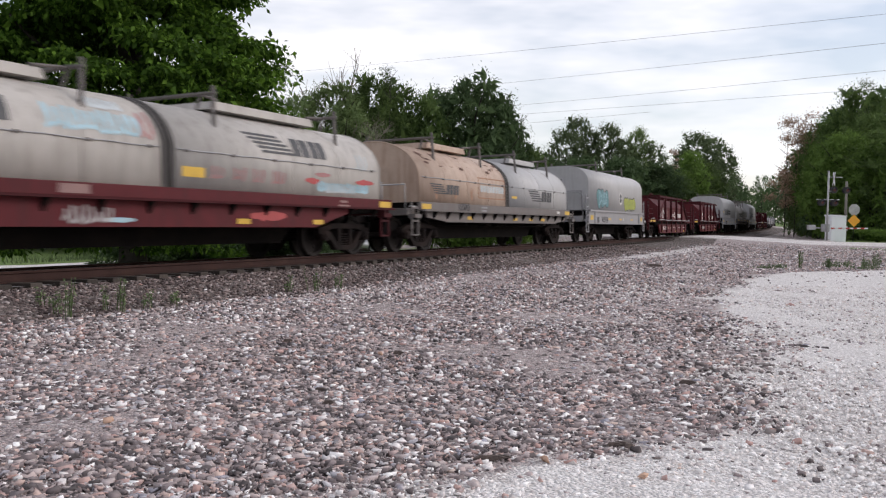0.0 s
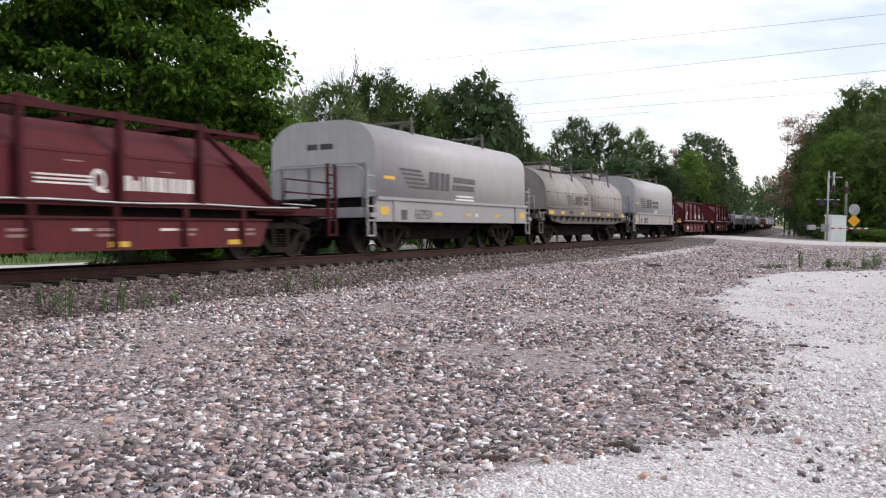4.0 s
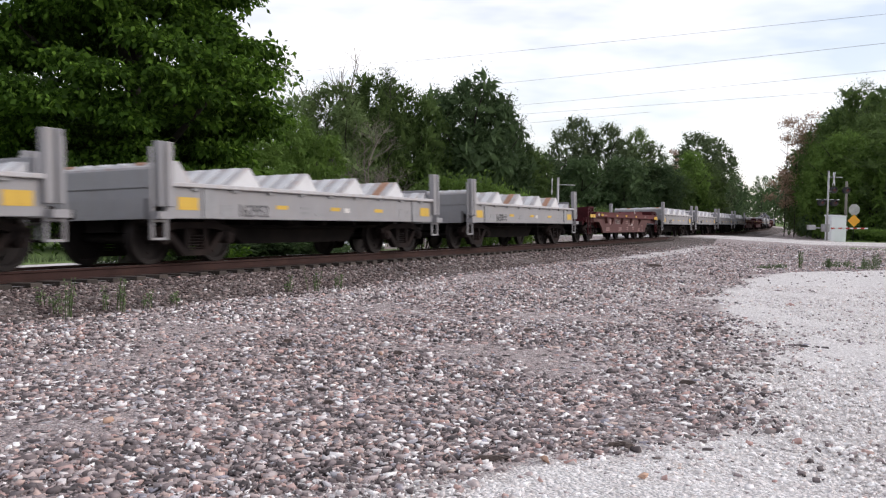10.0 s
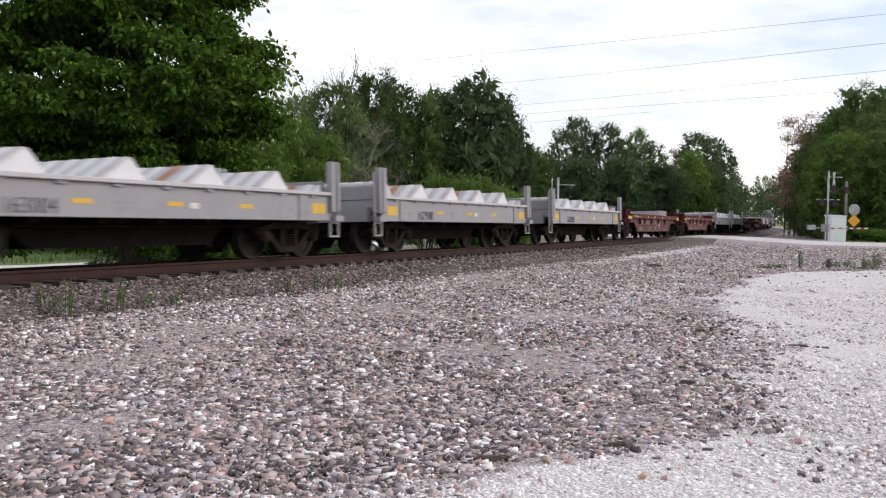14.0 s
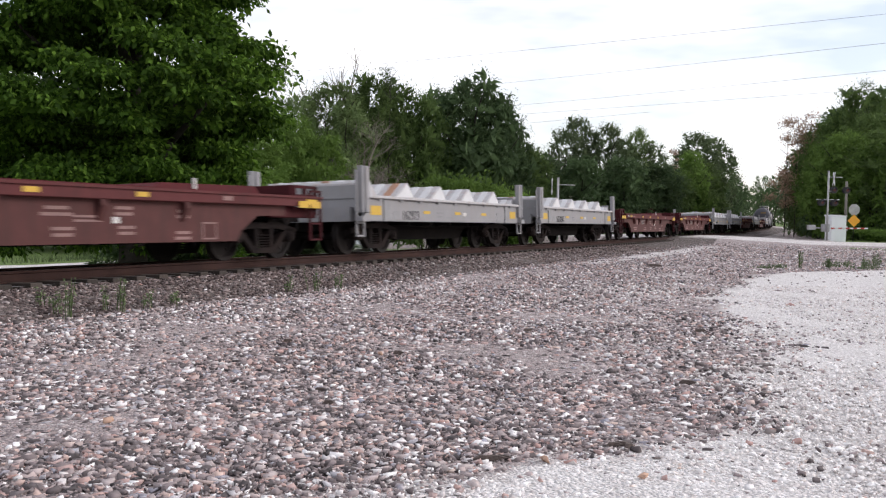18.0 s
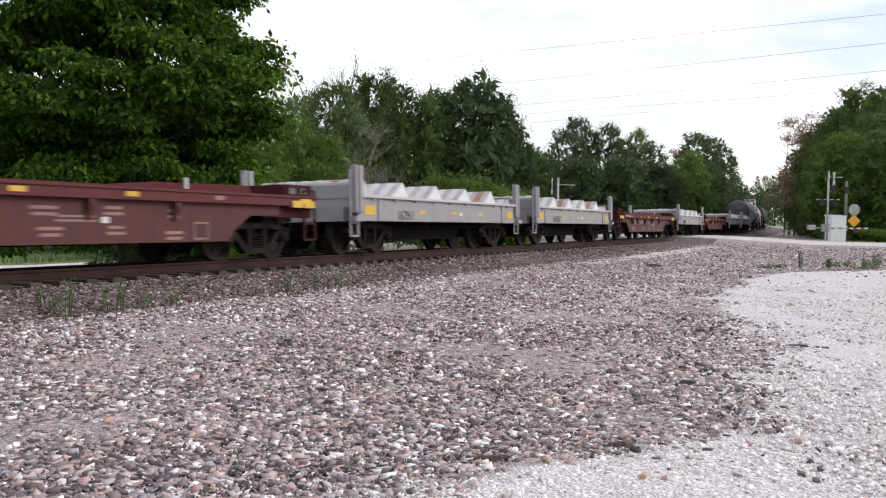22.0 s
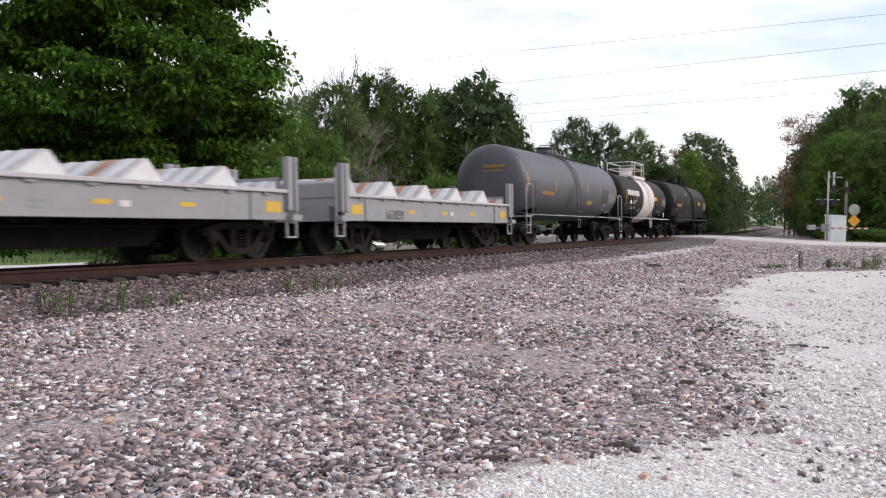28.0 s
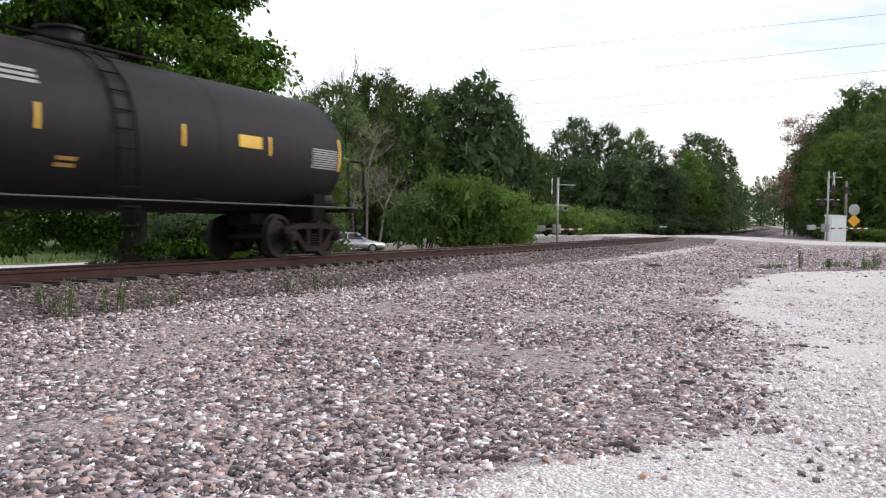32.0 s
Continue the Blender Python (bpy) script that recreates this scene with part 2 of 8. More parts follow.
def spread(lo, hi, fine_lo, fine_hi, step, grow=1.35):
    v = list(np.arange(fine_lo, fine_hi + 1e-6, step))
    d, x = step, fine_hi
    while x < hi:
        d *= grow
        x += d
        v.append(min(x, hi))
    d, x = step, fine_lo
    while x > lo:
        d *= grow
        x -= d
        v.insert(0, max(x, lo))
    return v




def ground_material():
    """Grey ballast by the line, pale crushed stone in the yard and on the road, grass beyond the line."""
    m = bpy.data.materials.new("ground")
    m.use_nodes = True
    nt = m.node_tree
    N, K = nt.nodes, nt.links
    b = N["Principled BSDF"]
    b.inputs["Roughness"].default_value = 0.95
    co = N.new("ShaderNodeTexCoord")

    def stones(scale, ramp):
        v = N.new("ShaderNodeTexVoronoi")
        v.inputs["Scale"].default_value = scale
        K.new(co.outputs["Object"], v.inputs["Vector"])
        sep = N.new("ShaderNodeSeparateColor")
        K.new(v.outputs["Color"], sep.inputs["Color"])
        r = N.new("ShaderNodeValToRGB")
        r.color_ramp.interpolation = "LINEAR"
        els = r.color_ramp.elements
        while len(els) < len(ramp):
            els.new(0.5)
        for e, (pos, c) in zip(els, ramp):
            e.position, e.color = pos, (*c, 1)
        K.new(sep.outputs["Red"], r.inputs["Fac"])
        # shade in the gaps, put into the colour: darker away from each stone's centre
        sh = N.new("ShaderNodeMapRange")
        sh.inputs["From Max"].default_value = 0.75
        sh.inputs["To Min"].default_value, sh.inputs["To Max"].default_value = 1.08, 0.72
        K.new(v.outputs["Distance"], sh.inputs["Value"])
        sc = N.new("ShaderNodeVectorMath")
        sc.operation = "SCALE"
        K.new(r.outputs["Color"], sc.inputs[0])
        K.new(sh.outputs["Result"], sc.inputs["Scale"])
        return sc.outputs["Vector"], v.outputs["Distance"]

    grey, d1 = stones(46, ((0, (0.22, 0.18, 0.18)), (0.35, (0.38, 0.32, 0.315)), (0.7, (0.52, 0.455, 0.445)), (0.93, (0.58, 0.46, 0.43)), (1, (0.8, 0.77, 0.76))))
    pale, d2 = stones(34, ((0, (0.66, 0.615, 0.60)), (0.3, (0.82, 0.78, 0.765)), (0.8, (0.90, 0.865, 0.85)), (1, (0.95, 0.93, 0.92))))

    def attr(name):
        a = N.new("ShaderNodeAttribute")
        a.attribute_name = name
        return a.outputs["Fac"]

    def soft(fac, scale, amount, lo=0.42, hi=0.58):
        n = N.new("ShaderNodeTexNoise")
        n.inputs["Scale"].default_value = scale
        n.inputs["Detail"].default_value = 6
        n.inputs["Roughness"].default_value = 0.7
        K.new(co.outputs["Object"], n.inputs["Vector"])
        c = N.new("ShaderNodeMath")
        c.operation = "MULTIPLY_ADD"
        K.new(n.outputs["Fac"], c.inputs[0])
        c.inputs[1].default_value = amount
        K.new(fac, c.inputs[2])
        r = N.new("ShaderNodeMapRange")
        r.inputs["From Min"].default_value, r.inputs["From Max"].default_value = lo + amount / 2, hi + amount / 2
        K.new(c.outputs["Value"], r.inputs["Value"])
        return r.outputs["Result"]

    def mix(f, a, c):
        x = N.new("ShaderNodeMix")
        x.data_type = "RGBA"
        K.new(f, x.inputs["Factor"])
        K.new(a, x.inputs["A"])
        K.new(c, x.inputs["B"])
        return x.outputs["Result"]

    gn = N.new("ShaderNodeTexNoise")
    gn.inputs["Scale"].default_value = 3.0
    gn.inputs["Detail"].default_value = 8
    gn.inputs["Roughness"].default_value = 0.75
    K.new(co.outputs["Object"], gn.inputs["Vector"])
    gr = N.new("ShaderNodeValToRGB")
    gr.color_ramp.elements[0].position, gr.color_ramp.elements[0].color = 0.35, (0.085, 0.14, 0.03, 1)
    gr.color_ramp.elements[1].position, gr.color_ramp.elements[1].color = 0.68, (0.17, 0.26, 0.06, 1)
    K.new(gn.outputs["Fac"], gr.inputs["Fac"])
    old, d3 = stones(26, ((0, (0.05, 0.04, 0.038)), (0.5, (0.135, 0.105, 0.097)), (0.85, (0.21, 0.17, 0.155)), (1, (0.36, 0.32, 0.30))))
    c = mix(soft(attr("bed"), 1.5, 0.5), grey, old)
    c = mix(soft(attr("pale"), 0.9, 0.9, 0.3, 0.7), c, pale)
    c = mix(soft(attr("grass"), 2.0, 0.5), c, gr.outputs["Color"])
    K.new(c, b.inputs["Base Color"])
    bp = N.new("ShaderNodeBump")
    bp.inputs["Strength"].default_value = 0.9
    bp.inputs["Distance"].default_value = 0.03
    bp.invert = True
    K.new(d1, bp.inputs["Height"])
    K.new(bp.outputs["Normal"], b.inputs["Normal"])
    return m


RIM = ((2.0, -3.0), (4.0, -0.5), (4.35, -0.05), (4.57, 0.2), (4.7, 0.65), (5.0, 1.3), (5.5, 1.9), (6.4, 2.5), (7.5, 3.0), (9.1, 3.85), (10.9, 4.3), (12.7, 4.4),
       (14.7, 4.6), (17.1, 5.2), (20.4, 6.6), (24.1, 8.4), (26.9, 10.9), (27.8, 13.2), (28.4, 30.0))
DUST = ((5.0, 0.6), (9.0, 1.9), (13.0, 2.6), (19.0, 4.0), (24.5, 6.6), (27.0, 8.5))


def paleness(x, y, s, lat):
    """1 in the crushed-stone yard to the right of the eye and on the road, less where it is only dusted over."""
    edge = float(np.interp(y, [r[0] for r in RIM], [r[1] for r in RIM]))
    wander = 0.55 * noise.noise((x * 0.9, y * 0.9, 9.0)) + 0.3 * noise.noise((x * 2.6, y * 2.6, 5.0))
    v = smooth(-1.0 - 1.1 * smooth(5.2, 8.0, y) * (1 - smooth(11, 15, y)), 0.6, x - edge + wander) if y < 28.4 else 0.0
    dust = float(np.interp(y, [r[0] for r in DUST], [r[1] for r in DUST]))
    v = max(v, (0.36 + 0.25 * wander) * math.exp(-((x - dust) / (0.7 + 0.05 * y)) ** 2) * smooth(6.0, 9.0, y) * (1 - smooth(25, 28, y)))
    lane = smooth(60, 62.5, s) * (1 - smooth(73, 75, s)) * (1 - smooth(34, 40, abs(lat)))
    path = math.exp(-((lat + 4.3 + 0.5 * wander) / 0.9) ** 2) * smooth(20, 32, s) * (1 - smooth(52, 60, s)) * 0.62
    walkway = 0.3 * math.exp(-((lat + 4.6) / 1.0) ** 2) * (1 - smooth(14, 24, s))
    return max(v, lane * 0.62, path, walkway)


def build_ground():
    ss = spread(-1500, 2600, -4, 84, 0.5)
    ls = sorted(set(round(float(v), 3) for v in spread(-1500, 1500, -15, 12, 0.25) + list(np.arange(18, 29.5, 0.7))))
    verts, faces, pale, grass, bed = [], [], [], [], []
    for s in ss:
        for l in ls:
            p = on_track(s, l, 0)
            z = ground_z(s, l)
            near = abs(s) < 120 and abs(l) < 40
            if near and abs(l) > 2.2:
                z += 0.035 * noise.noise((p.x * 0.6, p.y * 0.6, 0)) + 0.012 * noise.noise((p.x * 3, p.y * 3, 4))
            verts.append((p.x, p.y, p.z + z))
            pale.append(paleness(p.x, p.y, s, l))
            g = smooth(4.2, 5.6, l) if l > 0 else 0.0
            lane = smooth(59, 61, s) * (1 - smooth(74, 77, s))
            g *= 1 - lane * (1 - smooth(40, 60, l))
            if l < 0:
                g = smooth(76, 82, s) * smooth(9.5, 11.5, -l)
                g = max(g, smooth(30, 60, math.hypot(p.x - 8, p.y - 10)) * smooth(9, 12, -l) * (1 - lane))
            # the lane beyond the line, seen under the cars
            g *= 1 - 0.97 * math.exp(-((l - 23.2) / 2.0) ** 4)
            grass.append(g)
            bed.append(1 - smooth(3.2, 4.2, abs(l)))
            if l > 6 and abs(l - 23.2) < 5:
                pale[-1] = max(pale[-1], math.exp(-((l - 23.2) / 2.1) ** 4))
    n = len(ls)
    for i in range(len(ss) - 1):
        for j in range(n - 1):
            a = i * n + j
            faces.append((a, a + n, a + n + 1, a + 1))
    me = mesh_from("ground", verts, faces, ground_material(), True)
    for name, data in (("pale", pale), ("grass", grass), ("bed", bed)):
        at = me.attributes.new(name, "FLOAT", "POINT")
        at.data.foreach_set("value", data)
    ob = new("ground", me)
    return tagged(ob, "grey gravel, pale crushed stone and grass by the railway line", "ground", kind="structure")


build_ground()


# ---- the track ----
def build_track():
    prof = [(-0.07, -0.172), (0.07, -0.172), (0.07, -0.160), (0.012, -0.145), (0.010, -0.045), (0.036, -0.035), (0.036, -0.004), (0.028, 0.0), (-0.028, 0.0),
            (-0.036, -0.004), (-0.036, -0.035), (-0.010, -0.045), (-0.012, -0.145), (-0.07, -0.160)]
    ss = list(np.arange(-560, 620, 5.0))
    for side in (-1, 1):
        verts, faces = [], []
        n = len(prof)
        for s in ss:
            for y, z in prof:
                verts.append(tuple(on_track(s, side * 0.7535 + y, z - (math.sin(CANT) * GAUGE if side > 0 else 0.0))))
        for i in range(len(ss) - 1):
            for j in range(n):
                a, b2 = i * n + j, i * n + (j + 1) % n
                faces.append((a, b2, b2 + n, a + n))
        me = mesh_from("rail", verts, faces, M_RAIL)
        me.materials.append(M_RAILTOP)
        for i, f in enumerate(me.polygons):
            if i % n in (7,):
                f.material_index = 1
        tagged(new("rail", me), "rusty brown steel rail with a worn shiny head", "rail", "rails of the line", "structure")


build_track()


# ---- rolling stock: parts that all cars share ----
R_WHEEL = 0.457
AXLE = 0.89


def wheel_mesh():
    bm = B()
    prof = [(0.0, 0.07), (0.10, 0.07), (0.12, 0.02), (0.36, 0.0), (0.38, 0.05), (0.457, 0.05), (0.457, -0.05), (0.485, -0.06), (0.485, -0.085), (0.38, -0.085), (0.36, -0.03), (0.12, -0.05), (0.0, -0.05)]
    seg = 28
    for side in (-1, 1):
        rings = []
        for r, d in prof:
            y = side * (0.7535 + d)
            if r == 0:
                rings.append([bm.verts.new((0, y, 0))] * seg)
            else:
                rings.append([bm.verts.new((r * math.cos(2 * math.pi * i / seg), y, r * math.sin(2 * math.pi * i / seg))) for i in range(seg)])
        for a, b2 in zip(rings, rings[1:]):
            for i in range(seg):
                vs = []
                for v in (a[i], a[(i + 1) % seg], b2[(i + 1) % seg], b2[i]):
                    if v not in vs:
                        vs.append(v)
                if len(vs) > 2:
                    bm.faces.new(vs)
    tube(bm, (0, -0.95, 0), (0, 0.95, 0), 0.08, 12)
    # lightening marks on the plate show the turning
    for side in (-1, 1):
        for k in range(3):
            a = 2 * math.pi * k / 3
            tube(bm, (0.25 * math.cos(a), side * 0.765, 0.25 * math.sin(a)), (0.25 * math.cos(a), side * 0.79, 0.25 * math.sin(a)), 0.035, 8)
    return to_mesh(bm, "wheelset", M_WHEEL)


def frame_mesh(side):
    """The cast side frame of a truck: bent top and bottom bars, columns, springs and bearing boxes."""
    bm = B()
    y0, y1 = (side * 0.94, side * 1.10) if side > 0 else (side * 1.10, side * 0.94)
    for q in (((-1.12, 0.50), (-1.12, 0.62), (-0.55, 0.74), (0.55, 0.74), (1.12, 0.62), (1.12, 0.50), (0.52, 0.62), (-0.52, 0.62)),):
        prism(bm, q, y0, y1, "y")
    prism(bm, ((-0.80, 0.52), (-0.66, 0.56), (-0.30, 0.24), (0.30, 0.24), (0.66, 0.56), (0.80, 0.52), (0.38, 0.13), (-0.38, 0.13)), y0, y1, "y")
    box(bm, -0.30, -0.20, y0, y1, 0.2, 0.66)
    box(bm, 0.20, 0.30, y0, y1, 0.2, 0.66)
    for x in (-AXLE, AXLE):
        tube(bm, (x, side * 0.93, R_WHEEL), (x, side * 1.16, R_WHEEL), 0.115, 14)
        tube(bm, (x, side * 1.16, R_WHEEL), (x, side * 1.19, R_WHEEL), 0.07, 10)
        box(bm, x - 0.17, x + 0.17, y0, y1, 0.50, 0.62)
    for x in (-0.13, 0.0, 0.13):
        for k in range(5):
            tube(bm, (x, side * 1.02, 0.25 + 0.055 * k), (x, side * 1.02, 0.285 + 0.055 * k), 0.058, 8)
    return to_mesh(bm, "side_frame", M_TRUCK)


def bolster_mesh():
    bm = B()
    box(bm, -0.2, 0.2, -0.95, 0.95, 0.50, 0.72, 0.03)
    tube(bm, (0, 0, 0.72), (0, 0, 0.86), 0.22, 14)
    for x in (-0.45, 0.45):
        box(bm, x - 0.05, x + 0.05, -0.85, 0.85, 0.36, 0.46)
    return to_mesh(bm, "bolster", M_TRUCK)


WHEEL, FRAME_L, FRAME_R, BOLSTER = wheel_mesh(), frame_mesh(-1), frame_mesh(1), bolster_mesh()
FRONT_WHEELS, REAR_WHEELS = [], []


def trucks(car, centre, other=None):
    for x in (-centre, centre if other is None else other):
        tr = part("truck", BOLSTER, None, car, "rust-brown cast steel truck with four wheels")
        tr.location = (x, 0, 0)
        part("side_frame", FRAME_L, None, tr)
        part("side_frame", FRAME_R, None, tr)
        for dx, kept in ((-AXLE, FRONT_WHEELS), (AXLE, REAR_WHEELS)):
            w = part("wheelset", WHEEL, None, tr, "dark steel wheels on an axle")
            w.location = (dx, 0, R_WHEEL)
            kept.append(w)


def coupler_mesh():
    bm = B()
    box(bm, -0.42, 0.12, -0.09, 0.09, 0.78, 0.96, 0.02)
    prism(bm, ((0.05, -0.16), (0.34, -0.16), (0.36, -0.05), (0.22, 0.0), (0.30, 0.14), (0.18, 0.18), (0.05, 0.10)), 0.74, 1.0, "z")
    return to_mesh(bm, "coupler", M_TRUCK)


COUPLER = coupler_mesh()


def hose_mesh():
    bm = B()
    pts = [(0.0, 0.35, 0.78), (0.12, 0.36, 0.60), (0.24, 0.30, 0.47), (0.36, 0.18, 0.42), (0.46, 0.05, 0.45)]
    pipe(bm, pts, 0.022)
    return to_mesh(bm, "air_hose", M_DARK)


HOSE = hose_mesh()


def ends(car, half):
    """Couplers and hoses; half is half the length over the couplers."""
    for sign in (-1, 1):
        for name, me in (("coupler", COUPLER), ("air_hose", HOSE)):
            o = part(name, me, None, car)
            o.location = (sign * (half - 0.26), 0, 0)
            o.rotation_euler = (0, 0, 0 if sign > 0 else math.pi)


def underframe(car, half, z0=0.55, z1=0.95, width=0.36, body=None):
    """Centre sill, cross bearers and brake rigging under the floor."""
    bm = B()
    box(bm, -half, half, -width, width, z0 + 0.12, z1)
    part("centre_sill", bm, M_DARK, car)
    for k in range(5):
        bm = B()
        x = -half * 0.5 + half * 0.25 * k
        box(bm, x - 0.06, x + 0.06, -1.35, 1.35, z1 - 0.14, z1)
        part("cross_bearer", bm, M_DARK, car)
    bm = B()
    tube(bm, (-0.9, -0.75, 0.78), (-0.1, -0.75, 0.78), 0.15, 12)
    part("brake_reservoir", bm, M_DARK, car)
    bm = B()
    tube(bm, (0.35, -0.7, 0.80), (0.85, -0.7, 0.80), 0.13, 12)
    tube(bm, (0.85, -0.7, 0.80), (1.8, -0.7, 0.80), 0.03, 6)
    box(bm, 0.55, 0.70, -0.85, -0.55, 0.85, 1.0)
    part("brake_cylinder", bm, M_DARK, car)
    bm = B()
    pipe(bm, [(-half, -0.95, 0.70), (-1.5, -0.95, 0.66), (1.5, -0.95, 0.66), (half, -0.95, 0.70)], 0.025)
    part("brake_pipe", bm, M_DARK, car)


# a near-black block added to carry the deep shade under the floor
def shade_well(car, half):
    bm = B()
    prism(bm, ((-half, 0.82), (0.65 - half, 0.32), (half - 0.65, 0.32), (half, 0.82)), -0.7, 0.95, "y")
    part("shade_well", bm, M_DARK, car, "coil wells' underside, near-black for the deep shade under the car")


def stripe(car, name, x0, x1, y, z0, z1, mat, label="", parent=None):
    bm = B()
    box(bm, x0, x1, y - 0.004, y, z0, z1)
    return part(name, bm, mat, parent or car, label)


def bars(car, x, y, z, rows, w, h, mat, rng, name="small_print"):
    """Lines of small writing that cannot be read, as plain bars."""
    bm = B()
    for k in range(rows):
        ww = w * rng.uniform(0.6, 1.0)
        box(bm, x - ww / 2, x + ww / 2, y - 0.004, y, z - k * h * 1.9 - h, z - k * h * 1.9)
    return part(name, bm, mat, car)


def number(car, text, x, y, z, size, mat, label=""):
    o = part("car_number", letters(text, size, mat), None, car, label)
    o.location = (x, y - 0.003, z)
    return o


def ladder(car, x, y, z0, z1, mat, step=0.3, width=0.42, name="ladder", label=""):
    bm = B()
    for dx in (-width / 2, width / 2):
        box(bm, x + dx - 0.025, x + dx + 0.025, y - 0.05, y, z0, z1)
    z = z0 + 0.04
    while z < z1:
        tube(bm, (x - width / 2, y - 0.03, z), (x + width / 2, y - 0.03, z), 0.014, 6)
        z += step
    return part(name, bm, mat, car, label)


def scrawl(car, x0, x1, z0, z1, mat, surf, rng, width=0.045, name="spray_paint", label="sprayed graffiti in run-on loops"):
    """One run-on looping stroke from x0 to x1, like handwriting nobody can read; surf(x, z) gives the surface's y."""
    h = z1 - z0
    loops = max(2, int((x1 - x0) / (h * 0.42)))
    pts = []
    for k in range(loops):
        tall, fat, back = rng.uniform(0.5, 1.0), rng.uniform(0.55, 1.1), rng.uniform(-0.6, 0.9)
        for i in range(10):
            a = 2 * math.pi * i / 10
            x = x0 + (x1 - x0) * (k + i / 10 + 0.35 * fat * math.sin(a)) / loops
            z = z0 + h * (0.5 - 0.5 * tall * math.cos(a + 0.3 * back))
            pts.append((min(max(x, x0), x1), min(max(z, z0), z1)))
    bm = B()
    last = None
    for (xa, za), (xb, zb) in zip(pts, pts[1:]):
        d = math.hypot(xb - xa, zb - za) or 1.0
        nx, nz = -(zb - za) / d * width / 2, (xb - xa) / d * width / 2
        q = [bm.verts.new((xa + sg * nx, surf(xa, za + sg * nz) - 0.008, za + sg * nz)) for sg in (-1, 1)]
        if last:
            bm.faces.new((last[0], q[0], q[1], last[1]))
        last = q
    return part(name, bm, mat, car, label)


def smear(car, x0, x1, z0, z1, mat, surf, rng, name="paint_patch", label="rough patch of sprayed paint"):
    """A rough-edged flat patch laid on the surface."""
    bm = B()
    n = max(3, int((x1 - x0) / 0.12))
    last = None
    for i in range(n + 1):
        x = x0 + (x1 - x0) * i / n
        end = min(1.0, 0.35 + 2.0 * min(i, n - i) / n)
        m = (z0 + z1) / 2
        lo, hi = m - (m - z0) * end * rng.uniform(0.6, 1.0), m + (z1 - m) * end * rng.uniform(0.6, 1.0)
        q = [bm.verts.new((x, surf(x, z) - 0.007, z)) for z in (lo, m, hi)]
        if last:
            bm.faces.new((last[0], q[0], q[1], last[1]))
            bm.faces.new((last[1], q[1], q[2], last[2]))
        last = q
    return part(name, bm, mat, car, label)


def bubbles(car, x0, x1, z0, z1, count, fill, surf, rng, label):
    """Fat rounded letters run together: a dark outline with a filled body on it."""
    step = (x1 - x0) / count
    for off, grow, mat, name in ((0.006, 0.05, M_PATCH, "paint_outline"), (0.011, 0.0, fill, "paint_fill")):
        r2 = random.Random(7)
        for k in range(count):
            cx, cz = x0 + step * (k + 0.5), (z0 + z1) / 2 + r2.uniform(-0.03, 0.03)
            rx, rz = step * r2.uniform(0.62, 0.74) + grow, (z1 - z0) / 2 * r2.uniform(0.85, 1.05) + grow
            bm = B()
            rim = []
            for i in range(18):
                a = 2 * math.pi * i / 18
                rr = 1 + 0.10 * math.sin(3 * a + k * 2.1)
                x, z = cx + rx * rr * math.cos(a), cz + rz * rr * math.sin(a)
                rim.append(bm.verts.new((x, surf(x, z) - off - 0.0012 * k, z)))
            mid = bm.verts.new((cx, surf(cx, cz) - off - 0.0012 * k, cz))
            for i in range(18):
                bm.faces.new((mid, rim[i], rim[(i + 1) % 18]))
            part(name, bm, mat, car, label if off > 0.01 else "")
    # dark strokes inside
    for k in range(count):
        x = x0 + step * (k + 0.5)
        a, b2 = z0 + (z1 - z0) * 0.3, z0 + (z1 - z0) * 0.72
        bm = B()
        bm.faces.new([bm.verts.new((px, surf(px, pz) - 0.024, pz)) for px, pz in ((x - 0.02, a), (x + 0.015, a), (x + 0.05, b2), (x + 0.015, b2))])
        part("paint_stroke", bm, M_PATCH, car)


